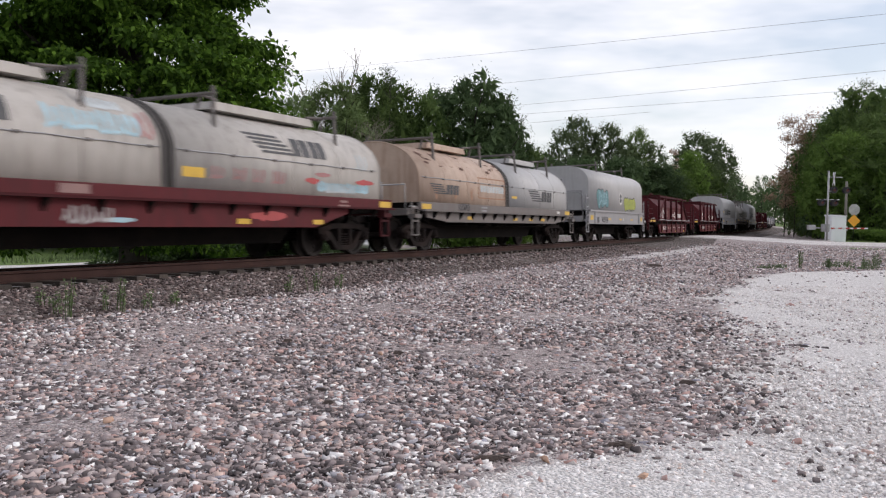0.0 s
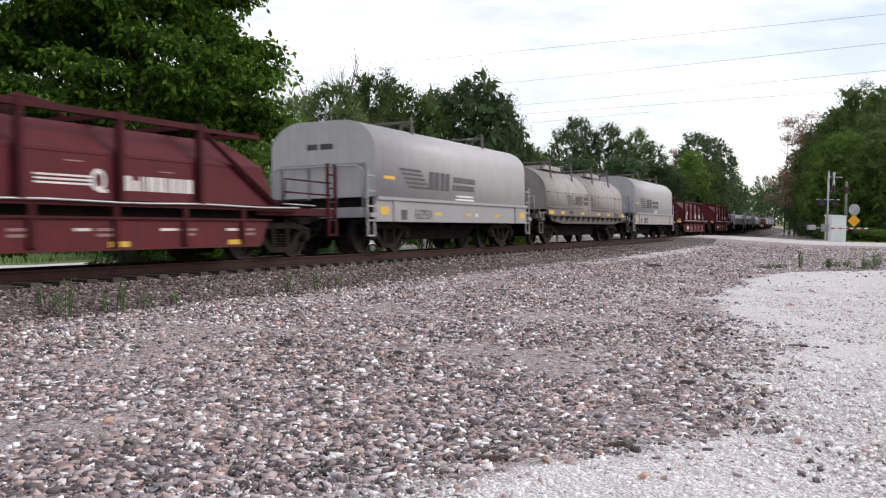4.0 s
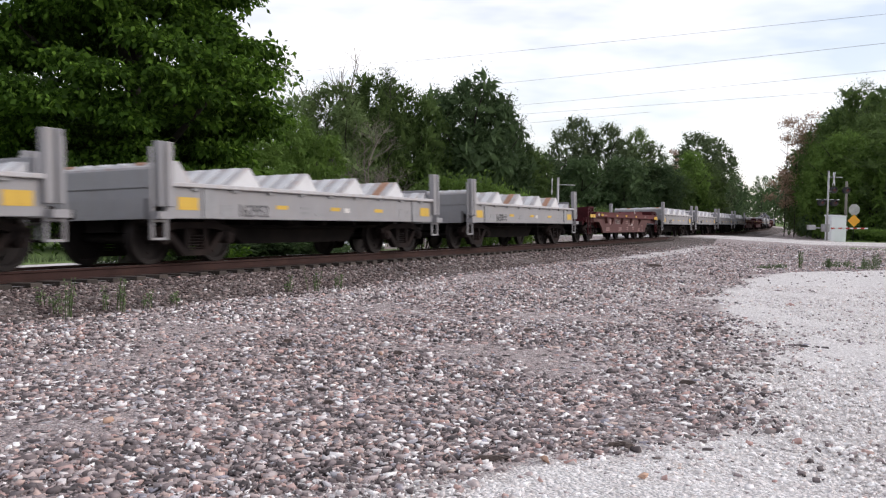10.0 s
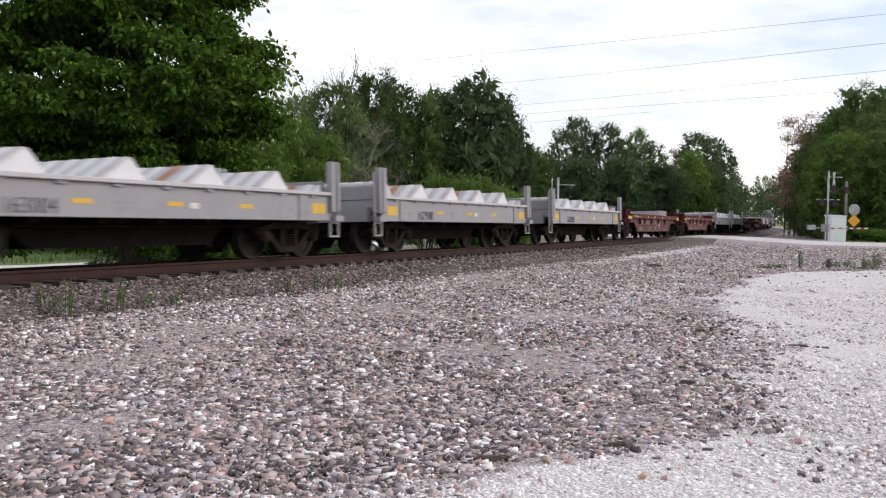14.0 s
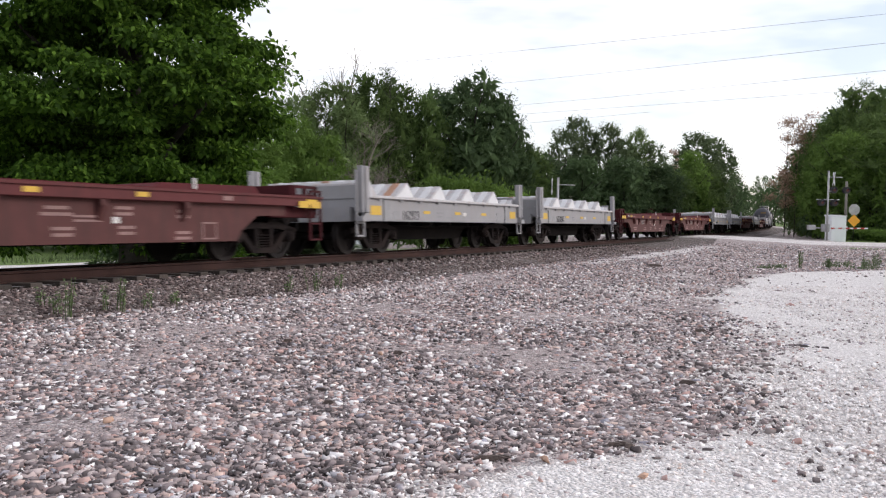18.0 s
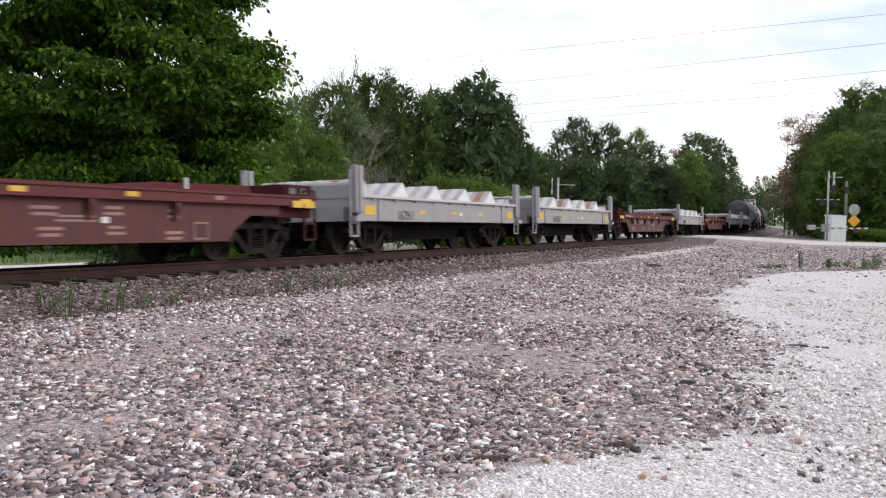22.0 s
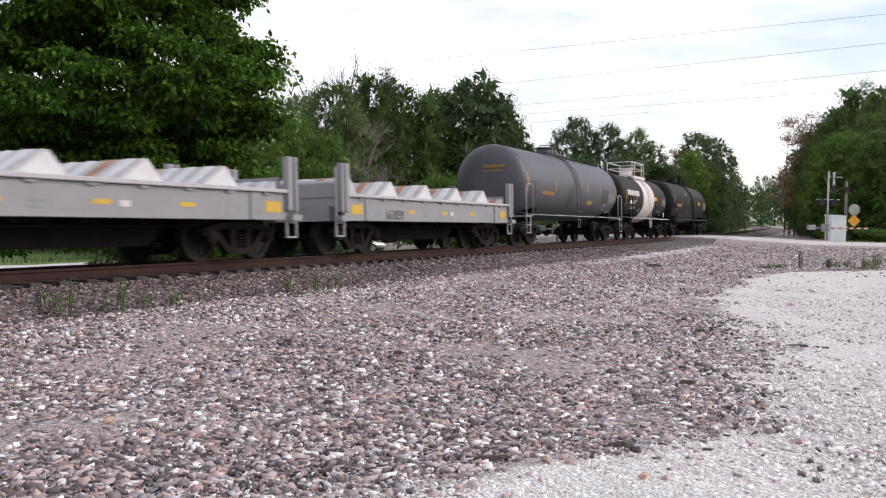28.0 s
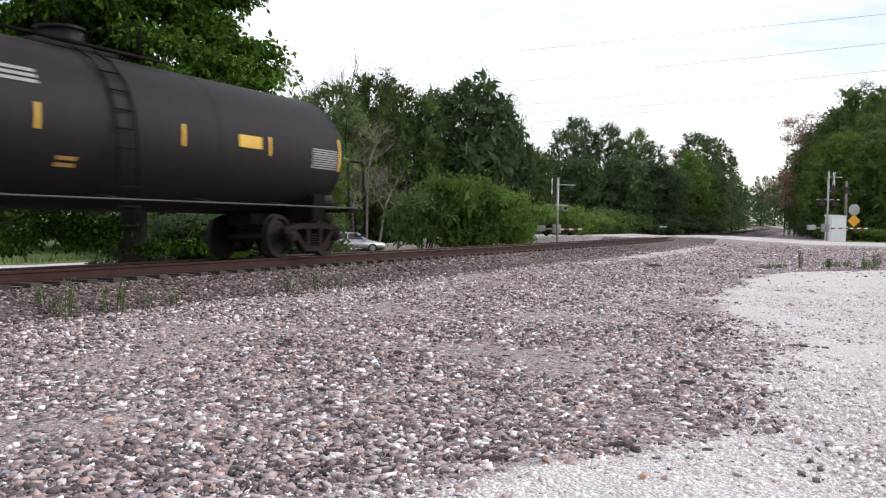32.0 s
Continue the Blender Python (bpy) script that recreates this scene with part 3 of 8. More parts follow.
# ---- trough cars: low pale-grey coil cars without hoods ----
def trough_car(num, seed, rusty=0.0):
    rng = random.Random(seed)
    car = thing("trough_coil_car", "pale grey open coil car with sawtooth cradles and bulkhead posts", "railway car", "open trough coil cars in the train")
    hb, half = 5.17, 6.5
    zb, zt = 0.78, 1.32
    y = HALF
    for sy in (-1, 1):
        bm = B()
        box(bm, -hb, hb, sy * y - 0.05 * (sy > 0) * 2, sy * y + 0.05 * (sy < 0) * 2, zb, zt, 0.01)
        part("side_sill", bm, M_GREY, car)
        bm = B()
        box(bm, -hb - 0.02, hb + 0.02, sy * y - 0.20 if sy > 0 else sy * y - 0.08, sy * y + 0.08 if sy > 0 else sy * y + 0.20, zt, zt + 0.075, 0.012)
        part("top_flange", bm, M_TROUGH, car)
        for x in (-hb + 1.05, hb - 1.05):
            bm = B()
            box(bm, x - 0.16, x + 0.16, sy * y - 0.03, sy * y + 0.03, zb + 0.01, zt)
            part("sill_stiffener", bm, M_MARKGREY, car)
        for k in range(9 if sy < 0 else 0):
            x = -hb + 0.7 + k * (2 * hb - 1.4) / 8
            bm = B()
            box(bm, x - 0.10, x + 0.10, sy * y - 0.045, sy * y + 0.045, zt - 0.05, zt)
            part("hood_guide", bm, M_MARKGREY, car)
    # the ridges between the coil wells, with slats up their slopes
    rise, foot = 0.45, 0.80
    for k in range(6):
        xc = -4.76 + 2.04 * k
        left, right = max(xc - foot, -5.0), min(xc + 0.42, 5.0)
        slope = lambda x: zt + 0.03 + (rise - 0.03) * min(1.0, (x - xc + foot) / (foot - 0.10))
        top = ((xc - 0.10, zt + rise), (xc + 0.02, zt + rise), (right, zt + 0.03)) if right < 5.0 else ((right, slope(right)), (right, zt + 0.03))
        low = ((left, zt + 0.02),) if left > xc - foot else ()
        bm = B()
        prism(bm, low + ((left, slope(left)),) + top, -1.38, 1.38, "y")
        cradle = part("coil_cradle", bm, M_TROUGH, car, "pale steel ridge between coil wells")
        if not low and right < 5.0:
            bm = B()
            prism(bm, ((xc - 0.66, zt + 0.05), (xc - 0.08, zt + rise - 0.04), (xc, zt + rise - 0.04), (xc + 0.36, zt + 0.05)), -1.40, -1.38, "y")
            part("end_gusset", bm, M_SLAT, cradle)
        xa, xb = left + 0.05, min(xc - 0.13, right - 0.02)
        for j in range(6):
            y0 = -1.22 + j * 0.42
            bm = B()
            prism(bm, ((xa, slope(xa)), (xa, slope(xa) + 0.022), (xb, slope(xb) + 0.022), (xb, slope(xb))), y0, y0 + 0.20, "y")
            stained = rusty > 0 and j % 2 or (k * 7 + j * 3 + seed) % 13 < 2
            part("slat", bm, M_RUSTSTREAK if stained else M_SLAT, cradle, "rust-stained slat" if stained else "")
    # deck, end walls, bulkhead posts, steps
    bm = B()
    box(bm, -hb, hb, -y + 0.1, y - 0.1, zt - 0.28, zt - 0.02)
    part("deck", bm, M_GREY, car)
    for sx in (-1, 1):
        bm = B()
        x = sx * (hb - 0.12)
        box(bm, min(x, x + sx * 0.1), max(x, x + sx * 0.1), -y + 0.12, y - 0.12, zt - 0.3, zt + 0.32, 0.01)
        box(bm, min(x, x + sx * 0.14), max(x, x + sx * 0.14), -y + 0.12, y - 0.12, zt + 0.0, zt + 0.05)
        part("end_wall", bm, M_GREY, car)
        bm = B()
        box(bm, min(sx * hb, sx * (hb + 0.22)), max(sx * hb, sx * (hb + 0.22)), -1.2, 1.2, zb, zb + 0.34)
        part("end_sill", bm, M_GREY, car)
        for sy in (-1, 1):
            for dx, hw in ((0.03, 0.085), (0.24, 0.05)):
                bm = B()
                px = sx * (hb + dx)
                box(bm, px - hw, px + hw, sy * (y + 0.03) - 0.07, sy * (y + 0.03) + 0.07, zt - 0.35, zt + 0.74, 0.012)
                part("bulkhead_post", bm, M_GREY, car)
            bm = B()
            a, b2 = sx * (hb + 0.03), sx * (hb + 0.37)
            yy = sy * (y - 0.02)
            for px in (a, b2):
                box(bm, px - 0.025, px + 0.025, yy - 0.02, yy + 0.02, 0.42, zt + (0.64 if px == b2 else -0.1))
            for zz in (0.44, 0.74, 1.04):
                box(bm, min(a, b2), max(a, b2), yy - 0.02, yy + 0.02, zz - 0.02, zz + 0.02)
            box(bm, min(a, b2), max(a, b2), yy - 0.16, yy + 0.02, 0.77, 0.89)
            part("corner_step", bm, M_GREY, car)
    # markings
    for x, w in ((-hb + 0.52, 0.26), (hb - 0.45, 0.26)):
        stripe(car, "reflector", x - w, x + w, -y - 0.003, 0.93, 1.15, M_YELLOW, "square yellow reflector plate")
    for x in (-1.83, 0.22, 2.2):
        stripe(car, "reflector", x - 0.2, x + 0.2, -y - 0.003, 0.99, 1.07, M_YELLOW, "yellow reflector strip")
    bars(car, -1.0, -y - 0.003, 1.05, 2, 0.4, 0.05, M_MARKGREY, rng)
    bars(car, -0.45, -y - 0.003, 0.93, 1, 0.3, 0.05, M_MARKGREY, rng)
    stripe(car, "label_plate", 0.60, 0.82, -y - 0.003, 0.96, 1.06, M_MARKWHITE)
    bm = B()
    for q in ((3.25, 3.65, 1.07, 1.09), (3.25, 3.65, 0.83, 0.85), (3.25, 3.27, 0.83, 1.09), (3.63, 3.65, 0.83, 1.09), (3.76, 4.0, 0.98, 1.03)):
        box(bm, q[0], q[1], -y - 0.007, -y - 0.003, q[2], q[3])
    part("stencil_box", bm, M_MARKGREY, car)
    number(car, num, -2.78, -y - 0.003, 0.93, 0.33, M_MARKBLACK, "grey stencilled car number")
    stripe(car, "owner_mark", -3.76, -3.42, -y - 0.003, 0.83, 1.04, M_MARKGREY, "grey owner's initials as a plain block")
    trucks(car, 3.95, 4.2)
    underframe(car, hb, 0.45, 0.84)
    shade_well(car, 2.75)
    ends(car, half)
    return car


M_SLAT = material("pale_slat", (0.56, 0.56, 0.57), 0.6, dark=0.9)
M_RUSTSTREAK = material("rust_streaks", (0.36, 0.20, 0.13), 0.8, dark=0.6, light=1.3)


# ---- deep-bellied red-brown coil gondolas ----
def belly_car(num, seed, load=False):
    rng = random.Random(seed)
    car = thing("coil_gondola", "faded red-brown coil gondola with ribbed, deep-bellied sides", "railway car", "red-brown gondolas in the train")
    hb, half = 7.40, 7.98
    y = HALF
    zt = 1.27
    for sy in (-1, 1):
        bm = B()
        prism(bm, ((-6.1, 1.10), (6.1, 1.10), (6.1, 0.88), (5.15, 0.86), (4.65, 0.58), (4.5, 0.38), (-4.5, 0.38), (-4.65, 0.58), (-5.15, 0.86), (-6.1, 0.88)),
              sy * (y - 0.16) - 0.04, sy * (y - 0.16) + 0.04, "y")
        part("side_plate", bm, M_BROWN, car)
        bm = B()
        box(bm, -6.15, 7.3, sy * y - 0.12 if sy > 0 else sy * y, sy * y if sy > 0 else sy * y + 0.12, zt - 0.20, zt, 0.012)
        box(bm, -6.15, 7.3, sy * y - 0.2 if sy > 0 else sy * y - 0.03, sy * y + 0.03 if sy > 0 else sy * y + 0.2, zt - 0.03, zt + 0.015)
        part("top_chord", bm, M_CHORD, car)
        for x in (-2.87, -0.9, 1.07, 3.0):
            bm = B()
            yo = sy * (y - 0.12)
            prism(bm, ((yo, zt - 0.2), (sy * y, zt - 0.2), (sy * y, zt - 0.3), (yo + sy * 0.02, 0.74), (yo, 0.74)), x - 0.055, x + 0.055, "x")
            part("side_rib", bm, M_BROWN, car)
        bm = B()
        prism(bm, ((-4.15, zt - 0.2), (-3.95, zt - 0.2), (-4.05, 0.8)), sy * (y - 0.06) - 0.06, sy * (y - 0.06) + 0.06, "y")
        part("corner_gusset", bm, M_BROWN, car)
        for sx in (-1, 1):
            bm = B()
            box(bm, min(sx * 5.6, sx * (hb - 0.1)), max(sx * 5.6, sx * (hb - 0.1)), sy * (y - 0.2) - 0.05, sy * (y - 0.2) + 0.05, 0.84, 1.06, 0.01)
            part("end_beam", bm, M_REDDARK, car)
            bm = B()
            a, b2, yy = sx * (hb - 0.50), sx * (hb - 0.10), sy * (y - 0.05)
            for px in (a, b2):
                box(bm, px - 0.025, px + 0.025, yy - 0.02, yy + 0.02, 0.36, 1.42)
            for zz in (0.38, 0.72, 1.06, 1.40):
                box(bm, min(a, b2), max(a, b2), yy - 0.02, yy + 0.02, zz - 0.02, zz + 0.02)
            part("corner_ladder", bm, M_REDDARK, car)
    # inner hood rim, floor and end platforms
    bm = B()
    for sy in (-1, 1):
        box(bm, -4.9, 4.9, sy * 1.12 - 0.05, sy * 1.12 + 0.05, 0.6, zt + 0.06)
    part("inner_trough", bm, M_RED, car)
    bm = B()
    prism(bm, ((2.6, zt + 0.02), (2.9, zt + 0.16), (5.6, zt + 0.20), (5.8, zt + 0.02)), -1.0, 1.25, "y")
    part("well_cover", bm, M_RED, car, "dark red raised cover")
    bm = B()
    box(bm, 3.72, 3.78, -1.04, -1.0, zt + 0.02, zt + 0.27)
    part("marker_stake", bm, M_MARKWHITE, car, "short white marker on the cover")
    for x, w, tint in ((-5.75, 0.08, M_MARKWHITE), (-5.2, 0.14, M_YELLOW), (6.85, 0.2, M_YELLOW)):
        stripe(car, "chord_plate", x - w, x + w, -y - 0.035, zt - 0.15, zt - 0.05, tint, "small plate on the chord")
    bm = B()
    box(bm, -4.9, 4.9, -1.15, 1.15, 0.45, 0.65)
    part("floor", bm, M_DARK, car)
    for sx in (-1, 1):
        bm = B()
        box(bm, min(sx * 4.9, sx * hb), max(sx * 4.9, sx * hb), -1.3, 1.3, 0.90, 1.04)
        part("end_platform", bm, M_REDDARK, car)
        bm = B()
        box(bm, min(sx * 6.22, sx * 6.30), max(sx * 6.22, sx * 6.30), -1.42, 1.42, 1.04, zt + 0.24, 0.01)
        part("end_bulkhead", bm, M_REDDARK, car)
        for sy in (-1, 1):
            bm = B()
            box(bm, min(sx * 6.30, sx * 7.20), max(sx * 6.30, sx * 7.20), sy * 1.42 - 0.03, sy * 1.42 + 0.03, zt + 0.18, zt + 0.24)
            box(bm, min(sx * 6.30, sx * 7.20), max(sx * 6.30, sx * 7.20), sy * 1.42 - 0.03, sy * 1.42 + 0.03, zt + 0.0, zt + 0.05)
            for px in (6.35, 6.75, 7.15):
                box(bm, sx * px - 0.04, sx * px + 0.04, sy * 1.42 - 0.03, sy * 1.42 + 0.03, 1.0, zt + 0.24)
            part("end_frame", bm, M_REDDARK, car)
        for sy in (-1, 1):
            stripe(car, "reflector", sx * (6.78 + sy * 0.22) - 0.19, sx * (6.78 + sy * 0.22) + 0.19, -y - 0.034, 1.04, 1.18, M_YELLOW, "yellow reflector")
        for k in (-1, 1):
            bm = B()
            px = sx * (hb - 0.15)
            box(bm, px - 0.05, px + 0.05, k * 0.6 - 0.05, k * 0.6 + 0.05, 1.0, zt + 0.28)
            part("end_post", bm, M_REDDARK, car)
    bm = B()
    tube(bm, (-6.9, 0.4, 1.0), (-6.9, 0.4, 1.6), 0.03, 6)
    for k in range(10):
        a, b2 = 2 * math.pi * k / 10, 2 * math.pi * (k + 1) / 10
        tube(bm, (-6.96, 0.4 + 0.28 * math.cos(a), 1.52 + 0.28 * math.sin(a)), (-6.96, 0.4 + 0.28 * math.cos(b2), 1.52 + 0.28 * math.sin(b2)), 0.016, 5)
    part("brake_wheel", bm, M_REDDARK, car)
    if load:
        for k in range(5):
            bm = B()
            box(bm, 2.6 + 0.5 * k, 2.8 + 0.5 * k, -1.2, 1.2, zt, zt + 0.33)
            part("stake", bm, M_TROUGH, car, "pale upright stake over the side")
    yy = -y + 0.116
    o = number(car, num, -1.75, yy, 0.87, 0.30, M_MARKDULL, "faded white car number")
    stripe(car, "owner_mark", -3.28, -2.72, yy, 0.76, 1.0, M_MARKFADE, "faded owner's initials as a plain block")
    for x, z, w in ((-3.6, 0.62, 0.9), (-1.2, 0.62, 0.7), (0.25, 0.95, 0.6), (0.35, 0.64, 0.6), (1.6, 0.97, 0.55), (1.65, 0.66, 0.5), (3.0, 0.94, 0.45), (3.0, 0.57, 0.5)):
        bars(car, x, yy, z, 2, w, 0.05, M_MARKFADE, rng)
    bars(car, 0.85, yy, 0.82, 2, 0.9, 0.035, M_MARKFADE, rng)
    stripe(car, "label_plate", 1.35, 1.5, yy, 0.70, 0.80, M_MARKWHITE)
    bm = B()
    for q in ((3.5, 3.9, 0.70, 0.73), (3.5, 3.9, 0.42, 0.45), (3.5, 3.53, 0.42, 0.72), (3.87, 3.9, 0.42, 0.72)):
        box(bm, q[0], q[1], yy - 0.006, yy, q[2], q[3])
    part("stencil_box", bm, M_MARKFADE, car)
    for x in (-4.9, -2.2, -0.3, 1.9, 4.1):
        stripe(car, "reflector", x - 0.14, x + 0.14, -y - 0.002, zt - 0.14, zt - 0.06, M_YELLOW if x < 3 else M_MARKFADE, "small yellow reflector")
    stripe(car, "chord_print", -5.3, -4.4 + 0.3, -y - 0.002, zt - 0.12, zt - 0.085, M_MARKFADE)
    trucks(car, 5.75)
    underframe(car, 4.0, 0.25, 0.5)
    for sx in (-1, 1):
        bm = B()
        box(bm, min(sx * 4.0, sx * hb), max(sx * 4.0, sx * hb), -0.3, 0.3, 0.66, 0.90)
        part("draft_sill", bm, M_DARK, car)
    ends(car, half)
    return car


# ---- hooded coil cars ----
def arch(w, z0, z1, zt, round_part, n=10):
    """Half-open outline of a hood: straight sides, rounded shoulders or a full arch."""
    pts = [(-w, z0), (-w, z1)]
    h = zt - z1
    for i in range(1, n):
        a = math.pi / 2 * i / n
        pts.append((-w + round_part * (1 - math.cos(a)), z1 + h * math.sin(a)))
    pts.append((-w + round_part, zt))
    return pts + [(-p[0], p[1]) for p in pts[::-1] if abs(p[0]) > 1e-6]


def hood_surface(w, z1, zt, round_part):
    def surf(x, z):
        if z <= z1:
            return -w
        s = min((z - z1) / (zt - z1), 1.0)
        return -w + round_part * (1 - math.sqrt(max(1 - s * s, 0)))
    return surf


def shell(bm, pts, x0, x1, y_scale=1.0):
    prism(bm, pts, x0, x1, "x")
    for f in bm.faces:
        f.smooth = len(f.verts) == 4 and abs(f.normal.x) < 0.5


def logo_bars(car, x0, z0, w, h, surf, mat, label="black striped emblem drawn as plain bars"):
    """A slanted block of stripes, run on into two leaning blocks."""
    def slab(bm, a, b2, lo, hi, lean):
        n = 3
        rows = []
        for i in range(n + 1):
            u = lo + (hi - lo) * i / n
            z = z0 + h * u
            rows.append([bm.verts.new((x + lean * h * u, surf(x, z) - 0.009, z)) for x in (a, b2)])
        for p, q in zip(rows, rows[1:]):
            bm.faces.new((p[0], p[1], q[1], q[0]))

    for k in range(5):
        bm = B()
        lo = 0.04 + 0.2 * k
        slab(bm, x0 + w * 0.035 * (4 - k), x0 + w * (0.56 - 0.035 * k), lo, lo + 0.115, -0.18)
        part("emblem_stripe", bm, mat, car, label)
    for a, b2 in ((0.54, 0.64), (0.66, 0.76), (0.79, 0.88), (0.90, 0.99)):
        bm = B()
        slab(bm, x0 + w * a, x0 + w * b2, 0.04, 0.94, 0.12)
        part("emblem_block", bm, mat, car, label)


def lift_bracket(car, x, zt, reach, mat, both=True):
    """The lifting frame on a hood's roof: two slanted legs and a bar across."""
    bm = B()
    for sy in (-1, 1):
        tube(bm, (x, sy * 1.15, zt - 0.52), (x + 0.16, sy * 1.02, zt + 0.34), 0.04, 6)
        tube(bm, (x + 0.06, sy * 0.7, zt - 0.1), (x + 0.14, sy * 0.75, zt + 0.2), 0.03, 6)
    tube(bm, (x + 0.12, -1.1, zt + 0.20), (x + 0.12, 1.1, zt + 0.20), 0.04, 6)
    tube(bm, (x + 0.12, -0.75, zt + 0.2), (x + reach, -0.75, zt + 0.14), 0.03, 6)
    return part("lifting_bracket", bm, mat, car, "grey steel lifting bracket")


def corner_steps(car, x_in, x_out, y, zt, mat):
    for sx in (-1, 1):
        for sy in (-1, 1):
            bm = B()
            a, b2, yy = sx * x_in, sx * x_out, sy * y
            for px in (a, b2):
                box(bm, px - 0.025, px + 0.025, yy - 0.02, yy + 0.02, 0.42, zt if px == b2 else 1.2)
            for zz in (0.44, 0.80, 1.14, 1.5, 1.86):
                if zz < zt:
                    box(bm, min(a, b2), max(a, b2), yy - 0.02, yy + 0.02, zz - 0.02, zz + 0.02)
            box(bm, min(a, b2), max(a, b2), yy - 0.1, yy + 0.1, 0.88, 0.98)
            part("corner_step", bm, mat, car)


M_LOWSILL = material("rust_stained_lower_sill", (0.13, 0.115, 0.11), 0.7, grime=(0.08, 0.05, 0.04), grime_amount=0.7, streak=True)


def square_hood_car(num, seed, painted=False):
    rng = random.Random(seed)
    car = thing("hooded_coil_car", "white single-hood coil car" + (" sprayed with teal and lime graffiti" if painted else " with a black striped emblem"), "railway car", "single-hood coil cars in the train")
    hb, half = 5.35, 6.25
    y, w = HALF, 1.47
    zb, zs, z1, zt = 0.77, 1.33, 2.56, 3.26
    for sy in (-1, 1):
        bm = B()
        box(bm, -hb, hb, sy * y - (0.1 if sy > 0 else 0), sy * y + (0.1 if sy < 0 else 0), zb, zs, 0.01)
        part("side_sill", bm, M_GREY, car)
        bm = B()
        box(bm, -hb, hb, sy * y - 0.06, sy * y + 0.06, zs - 0.03, zs + 0.05)
        part("hood_rest", bm, M_GREY, car)
        for x in (-hb + 1.0, hb - 1.0):
            bm = B()
            box(bm, x - 0.14, x + 0.14, sy * y - 0.03, sy * y + 0.03, zb + 0.01, zs - 0.03)
            part("sill_stiffener", bm, M_MARKGREY, car)
    bm = B()
    shell(bm, arch(w, zs + 0.05, z1, zt, 0.9), -hb + 0.02, hb - 0.02)
    hood = part("hood", bm, M_WHITE, car)
    bm = B()
    box(bm, -hb + 0.2, hb - 0.2, -1.4, 1.4, zb + 0.1, zs)
    part("deck", bm, M_DARK, car)
    surf = hood_surface(w, z1, zt, 0.9)
    for sx in (-1, 1):
        x = sx * (hb - 0.02)
        bm = B()
        for q in ((-1.2, 1.2, 2.16, 2.20), (-1.2, -1.16, zs, 2.16), (-0.42, -0.36, zs, 2.16), (0.36, 0.42, zs, 2.16), (1.16, 1.2, zs, 2.16)):
            box(bm, min(x, x + sx * 0.05), max(x, x + sx * 0.05), q[0], q[1], q[2], q[3])
        part("end_ribs", bm, M_GREY, hood)
        bm = B()
        box(bm, min(x, x + sx * 0.006), max(x, x + sx * 0.006), -0.32, 0.05, 2.56, 2.70)
        box(bm, min(x, x + sx * 0.006), max(x, x + sx * 0.006), 0.12, 0.42, 2.56, 2.70)
        part("end_emblem", bm, M_MARKBLACK, hood)
        bm = B()
        box(bm, min(sx * hb, sx * (hb + 0.3)), max(sx * hb, sx * (hb + 0.3)), -1.25, 1.25, 0.88, 1.12)
        part("end_sill", bm, M_GREY, car)
        bm = B()
        pipe(bm, [(sx * (hb + 0.28), -1.3, 1.1), (sx * (hb + 0.28), -1.3, 2.0), (sx * (hb + 0.24), -1.1, 2.12), (sx * (hb + 0.24), 1.1, 2.12), (sx * (hb + 0.28), 1.3, 2.0), (sx * (hb + 0.28), 1.3, 1.1)], 0.022)
        part("end_handrail", bm, M_HANDRAIL, car)
    corner_steps(car, hb + 0.05, hb + 0.38, y - 0.03, 2.0, M_GREY)
    lift_bracket(car, -2.6, zt, 0.3, M_BRACKET)
    lift_bracket(car, 2.4, zt, -0.4, M_BRACKET)
    for x, ww in ((-hb + 0.42, 0.22), (hb - 0.42, 0.22)):
        stripe(car, "reflector", x - ww, x + ww, -y - 0.003, 0.94, 1.14, M_YELLOW, "square yellow reflector plate")
    for x in (-1.85, 0.3, 2.65):
        stripe(car, "reflector", x - 0.22, x + 0.22, -y - 0.003, 0.96, 1.04, M_YELLOW, "yellow reflector strip")
    stripe(car, "label_plate", 0.8, 1.0, -y - 0.003, 0.95, 1.05, M_MARKWHITE)
    number(car, num, -2.75, -y - 0.003, 0.96, 0.38, M_MARKBLACK, "black stencilled car number")
    stripe(car, "owner_mark", -4.05, -3.72, -y - 0.003, 0.83, 1.08, M_MARKBLACK, "owner's initial as a plain block")
    if painted:
        bubbles(car, -3.9, -2.0, 1.50, 2.35, 3, M_PAINTTEAL, surf, rng, "teal bubble graffiti")
        scrawl(car, -3.7, -2.2, 1.6, 2.25, M_PAINTBLUE, lambda x, z: surf(x, z) - 0.02, rng, 0.05)
        bubbles(car, 1.25, 3.55, 1.46, 2.10, 5, M_PAINTLIME, surf, rng, "lime bubble graffiti with a dark outline")
        bm = B()
        tube(bm, (0.5, -w - 0.004, 2.0), (0.5, -w, 2.0), 0.30, 24)
        part("round_mark", bm, M_MARKWHITE, car, "white round mark")
        bm = B()
        tube(bm, (0.5, -w - 0.008, 2.0), (0.5, -w - 0.004, 2.0), 0.21, 20)
        part("round_mark_centre", bm, M_PATCH, car)
        stripe(car, "mark_bar", 0.32, 0.68, -w - 0.009, 1.97, 2.06, M_MARKGREY)
    else:
        logo_bars(car, -4.0, 1.62, 3.0, 0.54, surf, M_MARKBLACK)
        for k, (a, z) in enumerate(((-0.70, 1.90), (-0.76, 1.68))):
            for j in range(8):
                stripe(car, "name_block", a + 0.20 * j, a + 0.20 * j + 0.16, -w - 0.002, z, z + 0.16, M_MARKBLACK)
